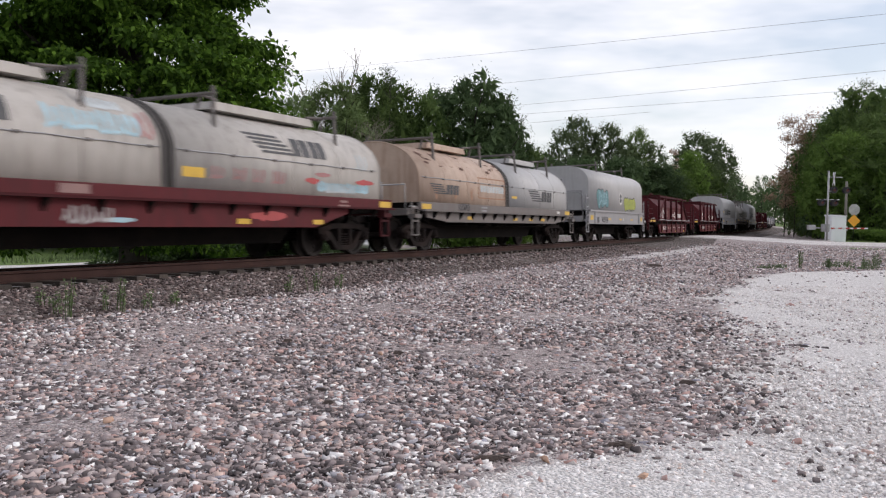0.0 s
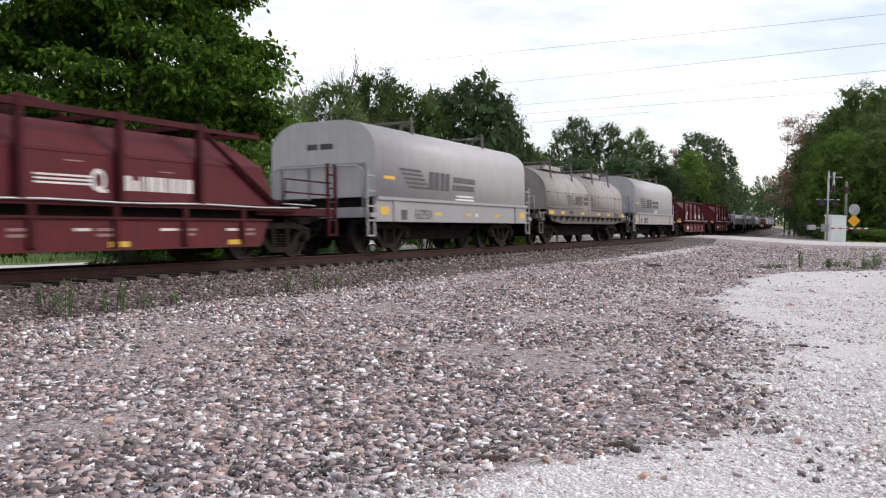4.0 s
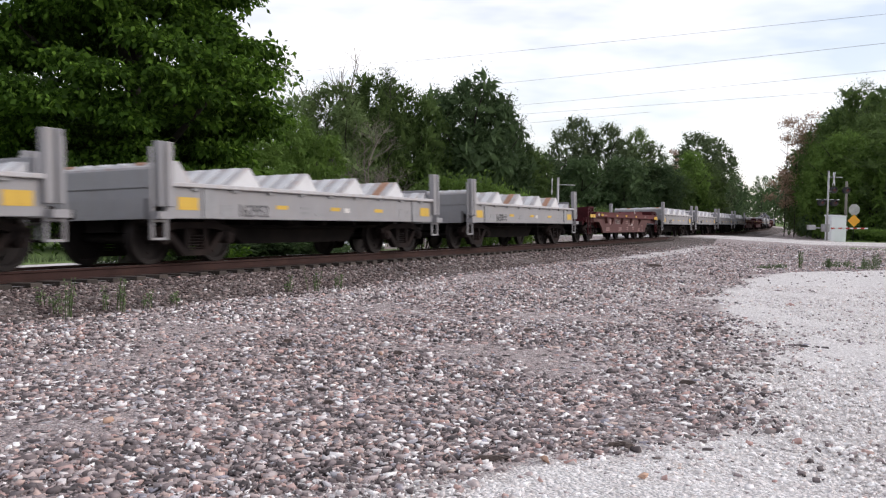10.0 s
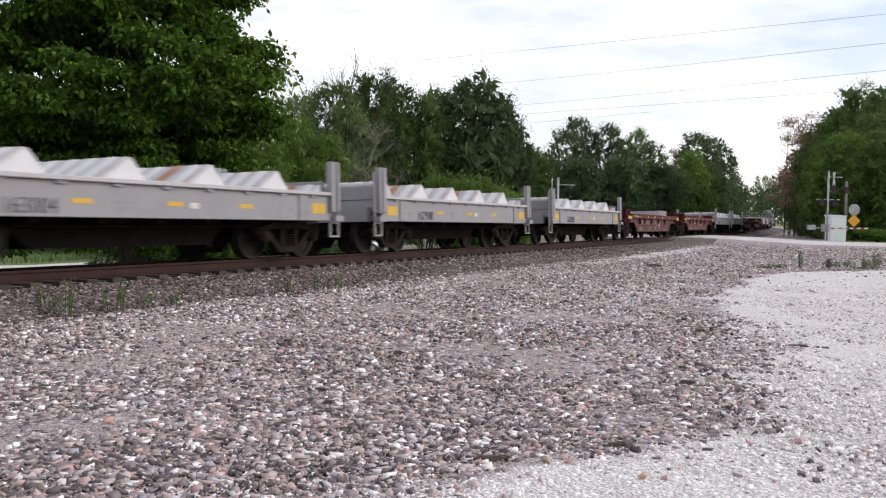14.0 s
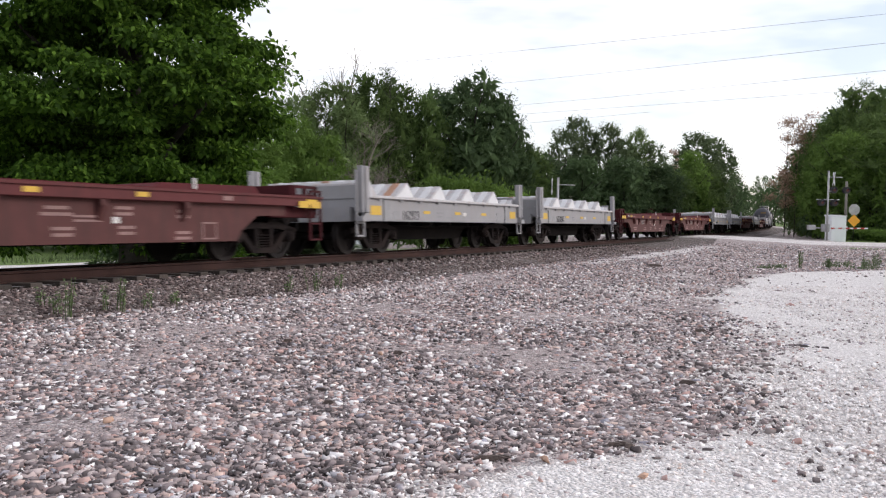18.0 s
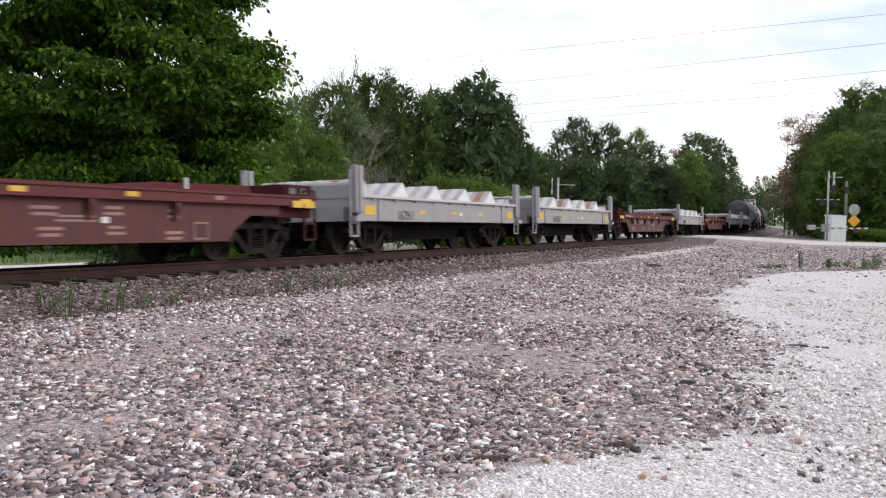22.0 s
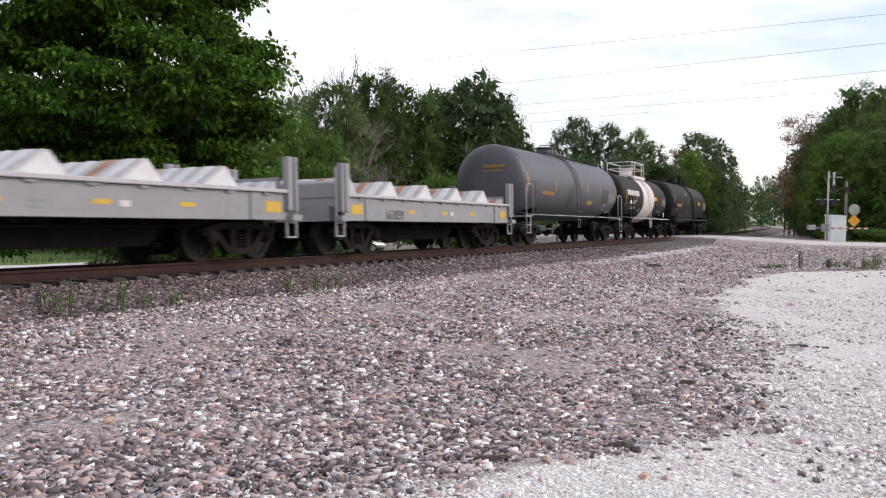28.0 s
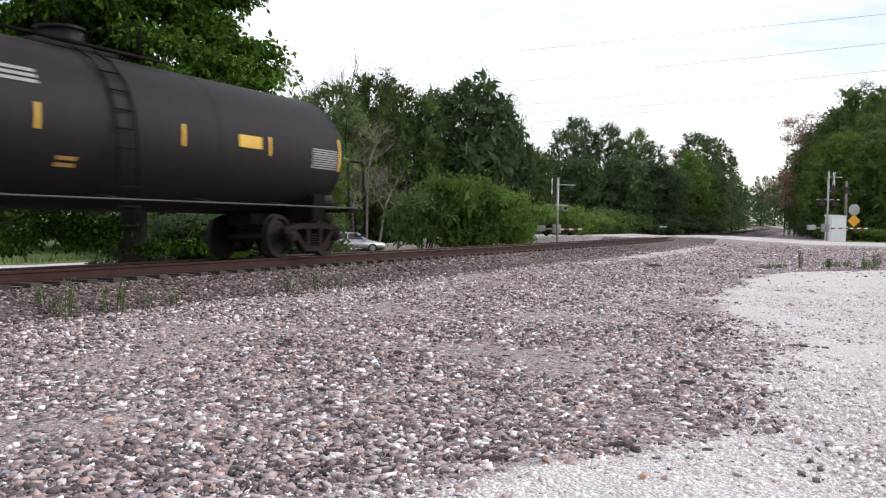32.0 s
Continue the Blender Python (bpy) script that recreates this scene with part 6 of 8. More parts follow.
def crown_clumps(h0, h1, radius, n, rng, size=0.30, flat=0.85):
    """Clumps spread through an uneven egg-shaped crown."""
    out = []
    for k in range(n):
        u = (k + 0.5) / n
        z = h0 + (h1 - h0) * u
        prof = math.sin(math.pi * min(max(0.12 + 0.80 * u, 0), 1)) ** 0.7
        a = k * 2.399 + rng.normal() * 0.4
        rr = radius * prof * (0.25 + 0.78 * math.sqrt(rng.random()))
        c = radius * size * (0.5 + 0.75 * rng.random())
        out.append(((rr * math.cos(a), rr * math.sin(a), z), (c, c, c * flat)))
    out.append(((0, 0, (h0 + h1) / 2), (radius * 0.62, radius * 0.62, (h1 - h0) * 0.42)))
    for k in range(5):
        a = k * 1.257
        out.append(((radius * 0.4 * math.cos(a), radius * 0.4 * math.sin(a), h0 + (h1 - h0) * (0.25 + 0.1 * k)), (radius * 0.45, radius * 0.45, (h1 - h0) * 0.2)))
    return out


def tree(name, label, mat, height, radius, base, clumps, leaf, count, seed, wide=0.5, limbs=6, trunk_r=None, category="tree", group=""):
    rng = np.random.default_rng(seed)
    t = thing(name, label, category, group)
    part("trunk", trunk_mesh(height * 0.8, trunk_r or height * 0.022, radius, rng, limbs=limbs), None, t)
    part("crown", crown_mesh("crown", mat, crown_clumps(base, height, radius, clumps, rng), leaf, count, rng, wide=wide), None, t)
    return t


def sheet_z(x, y):
    s, l = to_track(x, y)
    return rise(s) + ground_z(s, l)


def stand(x, y, turn=0.0, sx=1.0, sz=1.0, z=None):
    return Matrix.Translation((x, y, sheet_z(x, y) if z is None else z)) @ Matrix.Rotation(turn, 4, "Z") @ Matrix.Diagonal((sx, sx, sz, 1))


# the broad maple by the line
def maple():
    rng = np.random.default_rng(11)
    t = thing("maple_tree", "large leafy green maple with drooping sprays of broad leaves", "tree", m=stand(-10.0, 30.0))
    part("trunk", trunk_mesh(11, 0.42, 4.5, rng, limbs=9), None, t)
    cl = []
    for k in range(420):
        a = rng.uniform(0, 2 * math.pi)
        z = rng.uniform(2.8, 14.5) if k < 340 else rng.uniform(2.2, 6.0)
        # tiers of boughs, drawn in between the lower and the upper crown
        rr = float(np.interp(z, (2, 6.2, 7.4, 8.6, 9.8, 12.5, 14.5), (4.2, 5.2, 4.7, 3.5, 4.2, 4.0, 2.2))) * math.sqrt(rng.uniform(0.12, 1.0))
        rr *= 0.9 + 0.1 * math.sin(z * 2.6 + 2.0 * math.sin(a * 2.0))
        c = rng.uniform(0.5, 1.15)
        cl.append(((rr * math.cos(a) - 0.35, rr * math.sin(a), z), (c, c, c * 0.5)))
    part("crown", crown_mesh("crown", L_MAPLE, cl, 0.2, 160000, rng, droop=0.7, wide=0.6, core=0.5, heart=12), None, t)
    # low hanging twigs under the cars' line of sight
    cl = [((rng.uniform(-5, 3.5), rng.uniform(-1.5, 1.5), rng.uniform(0.45, 1.5)), (0.7, 0.6, 0.35)) for k in range(16)]
    part("low_branch", crown_mesh("low_branch", L_MAPLE, cl, 0.2, 3000, rng, droop=0.6, core=0.5, heart=4), None, t, "low hanging leafy branches")
    return t


maple()
WOOD = "trees of the wood"
KINDS = [
    tree("oak_tree", "dense dark green oak of the wood", L_DARK, 14.0, 5.0, 0.4, 150, 0.22, 16000, 21, group=WOOD),
    tree("hackberry_tree", "mid-green leafy tree of the wood", L_MID, 12.5, 4.2, 0.3, 140, 0.21, 15500, 22, group=WOOD),
    tree("elm_tree", "tall dark green elm with an open top", L_ELM, 13.5, 4.0, 0.5, 110, 0.20, 15000, 23, group=WOOD),
    tree("mulberry_tree", "bright green bushy young tree", L_LIGHT, 9.0, 3.4, 0.2, 110, 0.19, 13500, 24, group=WOOD),
    tree("ash_tree", "mid-green ash with a feathered outline", L_ASH, 14.0, 3.6, 0.8, 105, 0.19, 15000, 25, group=WOOD),
]
KINDS.append(tree("distant_oak_tree", "dark green oak in the far wood", L_DARK, 14.0, 5.0, 0.4, 70, 0.36, 4200, 26, group=WOOD))
OAK, HACK, ELM, MULB, ASH, FAR = KINDS
FIRST = {}


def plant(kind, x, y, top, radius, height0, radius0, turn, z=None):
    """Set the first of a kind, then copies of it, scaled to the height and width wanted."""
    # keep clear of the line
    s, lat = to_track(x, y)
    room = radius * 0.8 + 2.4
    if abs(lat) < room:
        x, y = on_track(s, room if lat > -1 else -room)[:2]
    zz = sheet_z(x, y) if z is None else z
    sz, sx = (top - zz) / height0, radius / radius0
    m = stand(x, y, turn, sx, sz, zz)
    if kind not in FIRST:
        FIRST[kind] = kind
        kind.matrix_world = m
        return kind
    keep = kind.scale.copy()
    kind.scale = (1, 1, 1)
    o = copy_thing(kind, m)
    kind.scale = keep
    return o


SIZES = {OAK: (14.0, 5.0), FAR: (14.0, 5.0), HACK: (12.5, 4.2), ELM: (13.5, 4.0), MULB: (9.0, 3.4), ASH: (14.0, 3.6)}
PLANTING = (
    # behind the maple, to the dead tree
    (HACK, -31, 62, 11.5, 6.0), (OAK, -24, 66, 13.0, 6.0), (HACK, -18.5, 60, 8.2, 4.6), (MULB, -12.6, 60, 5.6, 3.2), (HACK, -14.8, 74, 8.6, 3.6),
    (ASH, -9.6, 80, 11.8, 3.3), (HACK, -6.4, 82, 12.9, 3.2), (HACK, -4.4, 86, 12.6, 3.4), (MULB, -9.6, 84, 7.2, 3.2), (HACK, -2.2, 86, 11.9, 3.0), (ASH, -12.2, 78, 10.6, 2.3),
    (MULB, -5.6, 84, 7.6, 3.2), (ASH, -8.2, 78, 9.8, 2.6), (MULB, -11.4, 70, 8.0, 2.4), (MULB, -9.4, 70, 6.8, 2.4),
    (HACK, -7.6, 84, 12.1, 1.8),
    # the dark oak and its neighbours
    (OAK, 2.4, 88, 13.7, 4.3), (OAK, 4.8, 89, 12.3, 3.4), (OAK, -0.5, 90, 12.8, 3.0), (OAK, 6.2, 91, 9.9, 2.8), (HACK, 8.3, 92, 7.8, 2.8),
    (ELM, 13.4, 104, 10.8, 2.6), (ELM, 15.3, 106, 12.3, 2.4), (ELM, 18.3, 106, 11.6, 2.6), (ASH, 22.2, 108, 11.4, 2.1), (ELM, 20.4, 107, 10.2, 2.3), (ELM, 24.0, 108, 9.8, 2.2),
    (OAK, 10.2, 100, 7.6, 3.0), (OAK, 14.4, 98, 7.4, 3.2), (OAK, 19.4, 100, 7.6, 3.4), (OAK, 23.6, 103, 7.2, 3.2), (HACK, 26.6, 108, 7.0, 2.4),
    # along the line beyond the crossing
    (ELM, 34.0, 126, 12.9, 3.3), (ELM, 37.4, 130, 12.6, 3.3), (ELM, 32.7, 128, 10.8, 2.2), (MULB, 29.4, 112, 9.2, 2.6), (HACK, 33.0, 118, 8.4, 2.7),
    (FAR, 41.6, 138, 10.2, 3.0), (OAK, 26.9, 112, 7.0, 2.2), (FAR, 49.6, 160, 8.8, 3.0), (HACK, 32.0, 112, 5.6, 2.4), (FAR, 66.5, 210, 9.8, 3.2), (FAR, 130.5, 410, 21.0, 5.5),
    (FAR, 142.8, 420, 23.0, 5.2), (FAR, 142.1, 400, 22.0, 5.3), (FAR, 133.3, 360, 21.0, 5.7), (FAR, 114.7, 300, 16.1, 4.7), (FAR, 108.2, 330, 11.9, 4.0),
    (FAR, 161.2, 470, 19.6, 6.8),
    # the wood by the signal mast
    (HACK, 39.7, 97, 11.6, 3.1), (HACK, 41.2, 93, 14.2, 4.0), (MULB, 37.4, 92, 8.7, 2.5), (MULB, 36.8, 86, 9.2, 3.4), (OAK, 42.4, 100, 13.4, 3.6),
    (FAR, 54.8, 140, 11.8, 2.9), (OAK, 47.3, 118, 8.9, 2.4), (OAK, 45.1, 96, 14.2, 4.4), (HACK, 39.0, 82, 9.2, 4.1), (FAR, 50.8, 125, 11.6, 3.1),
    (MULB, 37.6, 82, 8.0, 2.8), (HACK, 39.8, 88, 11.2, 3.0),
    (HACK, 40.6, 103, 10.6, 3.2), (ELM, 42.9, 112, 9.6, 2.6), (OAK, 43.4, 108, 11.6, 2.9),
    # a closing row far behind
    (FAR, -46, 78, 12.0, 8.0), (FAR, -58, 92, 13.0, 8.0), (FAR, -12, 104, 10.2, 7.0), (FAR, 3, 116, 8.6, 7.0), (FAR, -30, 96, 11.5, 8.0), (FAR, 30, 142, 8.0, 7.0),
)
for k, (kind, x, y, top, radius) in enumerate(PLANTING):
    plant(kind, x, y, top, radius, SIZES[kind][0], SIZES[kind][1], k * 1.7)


def sapling(x, y, z, r, low, seed, mat, label, leaf=0.26, count=2200):
    rng = np.random.default_rng(seed)
    t = thing("sapling", label, "tree", "saplings at the wood's edge", stand(x, y))
    g = sheet_z(x, y)
    bm = B()
    limb(bm, (0, 0, 0), (0.1, 0, z - g), 0.05, 0.015)
    for k in range(7):
        a, h = k * 2.4, low - g + (z - low) * k / 8
        limb(bm, (0, 0, h), (r * math.cos(a), r * math.sin(a), h + 0.8), 0.03, 0.01, 5)
    part("trunk", bm, M_BARK, t)
    cl = [((rng.normal() * r * 0.5, rng.normal() * r * 0.5, low - g + (z - low) * rng.random()), (r * 0.5, r * 0.5, r * 0.55)) for k in range(14)]
    part("crown", crown_mesh("crown", mat, cl, leaf, count, rng, core=0.5, heart=2), None, t)


REDDISH = "thin sapling at the wood's edge, low sun's red put into its leaf colour"
sapling(30.6, 124, 11.0, 0.7, 7.0, 41, L_RED, REDDISH, 0.2, 900)
sapling(37.6, 100, 12.6, 1.8, 4.0, 42, L_RED, REDDISH, 0.2)
sapling(36.9, 101, 10.6, 1.5, 3.0, 43, L_RED, REDDISH, 0.2)
sapling(38.6, 99, 12.2, 1.7, 4.0, 44, L_RED, REDDISH, 0.2)
FEATHERY = "thin sapling with an open, feathery grey-green top"
sapling(-13.5, 74, 13.5, 1.5, 9.2, 45, L_ELM, FEATHERY, 0.16, 1300)
sapling(-11.6, 80, 11.6, 1.3, 7.5, 46, L_ELM, FEATHERY, 0.16, 1200)
sapling(-4.9, 81, 14.0, 0.8, 11.0, 47, L_ELM, FEATHERY, 0.15, 500)
sapling(41.6, 94, 15.6, 1.5, 12.0, 48, L_ELM, FEATHERY, 0.17, 900)


# bare, dead trees
def twig_mesh(rng, height, r, depth, spread, lean=(0, 0)):
    bm = B()

    def grow(p, d, length, rad, level):
        q = p + d * length
        limb(bm, p, q, rad, rad * 0.65, 5)
        if level == 0:
            return
        for k in range(3 if level > 1 else 2):
            nd = (d + Vector((rng.normal() * spread, rng.normal() * spread, abs(rng.normal()) * 0.2))).normalized()
            grow(p.lerp(q, 0.55 + 0.45 * rng.random()), nd, length * (0.55 + 0.25 * rng.random()), rad * 0.55, level - 1)

    grow(Vector((0, 0, 0)), Vector((lean[0], lean[1], 1)).normalized(), height * 0.42, r, depth)
    return to_mesh(bm, "branches", M_DEAD)


def dead_tree(x, y, height, r, depth, spread, seed, lean=(0, 0), z=None):
    rng = np.random.default_rng(seed)
    ob = new("dead_tree", twig_mesh(rng, height, r, depth, spread, lean))
    ob.matrix_world = stand(x, y, 0, 1, 1, z)
    tagged(ob, "bare grey dead tree with thin forking branches", "tree", "dead trees")


dead_tree(-10.9, 86, 19.0, 0.24, 4, 0.4, 57)
dead_tree(-10.1, 86, 14.5, 0.12, 5, 0.42, 52)
dead_tree(-6.0, 73, 10.6, 0.12, 6, 0.75, 53)
dead_tree(-5.0, 72.5, 8.0, 0.10, 6, 0.85, 54, (0.15, 0))
dead_tree(-6.9, 73, 8.6, 0.10, 6, 0.8, 55, (-0.1, 0))


# bushes along the lane
def bush_kind(name, label, mat, seed, count=3400, leaf=0.19):
    rng = np.random.default_rng(seed)
    t = thing(name, label, "bush", "bushes along the lane")
    bm = B()
    for k in range(6):
        a = k * 1.05
        limb(bm, (0, 0, -0.1), (0.6 * math.cos(a), 0.6 * math.sin(a), 1.2), 0.05, 0.02, 5)
    part("stems", bm, M_BARK, t)
    cl = [((rng.normal() * 0.7, rng.normal() * 0.7, 0.3 + 1.8 * rng.random()), (0.6, 0.6, 0.55)) for k in range(20)]
    part("leaves", crown_mesh("leaves", mat, cl, leaf, count, rng, droop=0.0), None, t)
    return t


BUSH_A = bush_kind("bush", "light green leafy bush beside the lane", L_LIGHT, 61)
BUSH_B = bush_kind("shrub", "mid-green tangled shrub beside the lane", L_MID, 62)
BUSH_C = bush_kind("hedge_shrub", "dark shrub below the maple, also set as shade fill along the wood's foot", L_DARK, 63, 2600, 0.22)
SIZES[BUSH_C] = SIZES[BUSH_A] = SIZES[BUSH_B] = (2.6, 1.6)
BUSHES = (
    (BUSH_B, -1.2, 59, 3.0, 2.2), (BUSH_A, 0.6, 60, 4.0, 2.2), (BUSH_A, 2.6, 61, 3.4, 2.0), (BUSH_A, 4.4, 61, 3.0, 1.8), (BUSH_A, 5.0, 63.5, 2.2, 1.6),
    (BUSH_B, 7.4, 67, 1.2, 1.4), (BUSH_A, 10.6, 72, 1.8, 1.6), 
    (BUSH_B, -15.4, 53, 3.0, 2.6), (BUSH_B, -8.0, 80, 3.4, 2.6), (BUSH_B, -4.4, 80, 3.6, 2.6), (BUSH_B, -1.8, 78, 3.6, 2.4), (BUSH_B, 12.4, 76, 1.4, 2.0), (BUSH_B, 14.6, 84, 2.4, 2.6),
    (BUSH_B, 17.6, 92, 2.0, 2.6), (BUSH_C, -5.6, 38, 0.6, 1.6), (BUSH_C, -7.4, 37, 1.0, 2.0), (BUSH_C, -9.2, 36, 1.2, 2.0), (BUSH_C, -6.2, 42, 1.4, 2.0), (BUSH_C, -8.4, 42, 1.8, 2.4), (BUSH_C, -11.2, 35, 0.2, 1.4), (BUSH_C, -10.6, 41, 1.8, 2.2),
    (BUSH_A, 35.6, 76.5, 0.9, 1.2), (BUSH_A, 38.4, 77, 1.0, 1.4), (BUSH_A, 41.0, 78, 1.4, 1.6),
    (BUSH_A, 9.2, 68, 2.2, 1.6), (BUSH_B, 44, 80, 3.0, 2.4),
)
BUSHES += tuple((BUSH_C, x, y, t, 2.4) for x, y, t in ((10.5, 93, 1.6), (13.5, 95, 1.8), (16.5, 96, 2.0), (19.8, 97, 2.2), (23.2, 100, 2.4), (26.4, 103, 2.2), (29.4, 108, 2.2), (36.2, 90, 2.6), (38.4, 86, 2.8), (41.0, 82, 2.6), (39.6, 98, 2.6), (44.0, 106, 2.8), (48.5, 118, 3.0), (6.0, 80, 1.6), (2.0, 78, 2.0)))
# shrub rows added on both sides as dark fill for the shade under the trees
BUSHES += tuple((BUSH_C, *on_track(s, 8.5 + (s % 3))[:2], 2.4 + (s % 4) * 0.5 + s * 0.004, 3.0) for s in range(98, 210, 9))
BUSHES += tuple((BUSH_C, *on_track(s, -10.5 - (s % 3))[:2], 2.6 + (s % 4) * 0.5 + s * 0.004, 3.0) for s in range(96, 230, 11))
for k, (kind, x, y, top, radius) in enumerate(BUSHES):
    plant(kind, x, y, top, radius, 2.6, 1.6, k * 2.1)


# weeds at the ballast's foot and at the yard's rim
def weed(x, y, height, width, seed, label="thin green weeds growing in the ballast", stalks=14, mat=None):
    rng = np.random.default_rng(seed)
    verts, faces = [], []
    for k in range(stalks):
        px, py = rng.normal() * width * 0.4, rng.normal() * width * 0.4
        h = height * rng.uniform(0.5, 1.0)
        lx, ly = rng.normal() * 0.12 * h, rng.normal() * 0.12 * h
        a = rng.uniform(0, 3.14)
        w = 0.008
        dx, dy = w * math.cos(a), w * math.sin(a)
        i = len(verts)
        verts += [(px - dx, py - dy, -0.03), (px + dx, py + dy, -0.03), (px + lx + dx * 0.4, py + ly + dy * 0.4, h), (px + lx - dx * 0.4, py + ly - dy * 0.4, h)]
        faces.append((i, i + 1, i + 2, i + 3))
        for j in range(8):
            u = rng.uniform(0.3, 1.0)
            cx, cy, cz = px + lx * u, py + ly * u, h * u
            a = rng.uniform(0, 6.28)
            l = rng.uniform(0.03, 0.07)
            ex, ey = cx + l * math.cos(a), cy + l * math.sin(a)
            i = len(verts)
            verts += [(cx, cy, cz), ((cx + ex) / 2 - 0.014 * math.sin(a), (cy + ey) / 2 + 0.014 * math.cos(a), cz + 0.02), (ex, ey, cz - 0.01), ((cx + ex) / 2 + 0.014 * math.sin(a), (cy + ey) / 2 - 0.014 * math.cos(a), cz + 0.02)]
            faces.append((i, i + 1, i + 2, i + 3))
    ob = new("weed", mesh_from("weed", verts, faces, mat or M_WEED))
    ob.matrix_world = stand(x, y)
    tagged(ob, label, "weed", "weeds by the line")


for k, (x, y, h, w) in enumerate(((-4.63, 11.5, 0.42, 0.16), (-4.85, 11.75, 0.24, 0.2), (-4.53, 12.5, 0.26, 0.3), (-4.22, 12.35, 0.40, 0.25), (-4.05, 12.8, 0.24, 0.2), (-3.85, 13.3, 0.2, 0.25),
                                   (-2.67, 16.1, 0.24, 0.12), (-2.23, 16.5, 0.32, 0.2), (-1.9, 17.1, 0.24, 0.16), (-5.2, 12.2, 0.2, 0.2))):
    weed(x * 0.965, y * 0.965, h * 1.25, w * 0.55, 300 + k, stalks=6)
for k, (x, y, h, w) in enumerate(((10.1, 28.1, 0.14, 0.5), (9.6, 27.6, 0.10, 0.5), (10.9, 28.4, 0.55, 0.06), (11.9, 28.7, 0.32, 0.1), (13.0, 28.5, 0.45, 0.25), (13.7, 29.4, 0.55, 0.25), (13.3, 30.7, 0.2, 0.5), (12.4, 29.6, 0.16, 0.6), (14.4, 29.8, 0.5, 0.3), (12.8, 28.3, 0.12, 0.5))):
    weed(x, y, h, w, 330 + k, "tuft of grass and weeds at the yard's rim", 22)


# tall grass on the far bank: too many blades to count
def bank_grass():
    rng = np.random.default_rng(77)
    verts, faces = [], []
    for k in range(26000):
        s = rng.uniform(14, 62)
        lat = 4.6 + 24 * rng.random() ** 1.6
        if abs(lat - 23.2) < 2.6:
            continue
        p = on_track(s, lat, ground_z(s, lat))
        h = rng.uniform(0.02, 0.07) if lat < 21 else rng.uniform(0.12, 0.45)
        a = rng.uniform(0, 3.14)
        w = 0.03
        dx, dy = w * math.cos(a), w * math.sin(a)
        lx, ly = rng.normal() * 0.12, rng.normal() * 0.12
        i = len(verts)
        verts += [(p.x - dx, p.y - dy, p.z - 0.03), (p.x + dx, p.y + dy, p.z - 0.03), (p.x + lx, p.y + ly, p.z + h)]
        faces.append((i, i + 1, i + 2))
    tagged(new("bank_grass", mesh_from("bank_grass", verts, faces, M_WEED)), "long green grass on the bank beyond the rails", "grass", kind="stuff")


bank_grass()


# ---- loose stones: far too many to count ----
def stone_material(name, ramp):
    m = bpy.data.materials.new(name)
    m.use_nodes = True
    N, K = m.node_tree.nodes, m.node_tree.links
    b = N["Principled BSDF"]
    b.inputs["Roughness"].default_value = 0.88
    g = N.new("ShaderNodeNewGeometry")
    r = N.new("ShaderNodeValToRGB")
    els = r.color_ramp.elements
    while len(els) < len(ramp):
        els.new(0.5)
    for e, (pos, c) in zip(els, ramp):
        e.position, e.color = pos, (*c, 1)
    K.new(g.outputs["Random Per Island"], r.inputs["Fac"])
    co = N.new("ShaderNodeTexCoord")
    n = N.new("ShaderNodeTexNoise")
    n.inputs["Scale"].default_value = 45
    n.inputs["Detail"].default_value = 4
    K.new(co.outputs["Object"], n.inputs["Vector"])
    mr = N.new("ShaderNodeMapRange")
    mr.inputs["To Min"].default_value, mr.inputs["To Max"].default_value = 0.7, 1.3
    K.new(n.outputs["Fac"], mr.inputs["Value"])
    sc = N.new("ShaderNodeVectorMath")
    sc.operation = "SCALE"
    K.new(r.outputs["Color"], sc.inputs[0])
    K.new(mr.outputs["Result"], sc.inputs["Scale"])
    K.new(sc.outputs["Vector"], b.inputs["Base Color"])
    return m


M_BALLAST = stone_material("crushed_ballast", ((0, (0.055, 0.047, 0.048)), (0.18, (0.135, 0.112, 0.113)), (0.42, (0.30, 0.246, 0.243)), (0.62, (0.49, 0.42, 0.41)), (0.72, (0.45, 0.285, 0.255)), (0.80, (0.60, 0.46, 0.41)), (0.85, (0.30, 0.30, 0.35)), (0.90, (0.74, 0.69, 0.68)), (1.0, (0.97, 0.95, 0.94))))
M_OLDBALLAST = stone_material("old_brown_ballast", ((0, (0.043, 0.031, 0.03)), (0.3, (0.106, 0.075, 0.069)), (0.6, (0.18, 0.134, 0.124)), (0.88, (0.278, 0.218, 0.204)), (1.0, (0.51, 0.45, 0.43))))
M_SCRAPE = stone_material("scraped_stones", ((0, (0.10, 0.085, 0.08)), (0.4, (0.24, 0.205, 0.195)), (0.8, (0.40, 0.35, 0.335)), (1.0, (0.62, 0.57, 0.55))))
M_CHIPS = stone_material("pale_stone_chips", ((0, (0.42, 0.38, 0.37)), (0.2, (0.68, 0.63, 0.615)), (0.6, (0.84, 0.80, 0.785)), (0.95, (0.95, 0.93, 0.92)), (1.0, (0.66, 0.5, 0.43))))


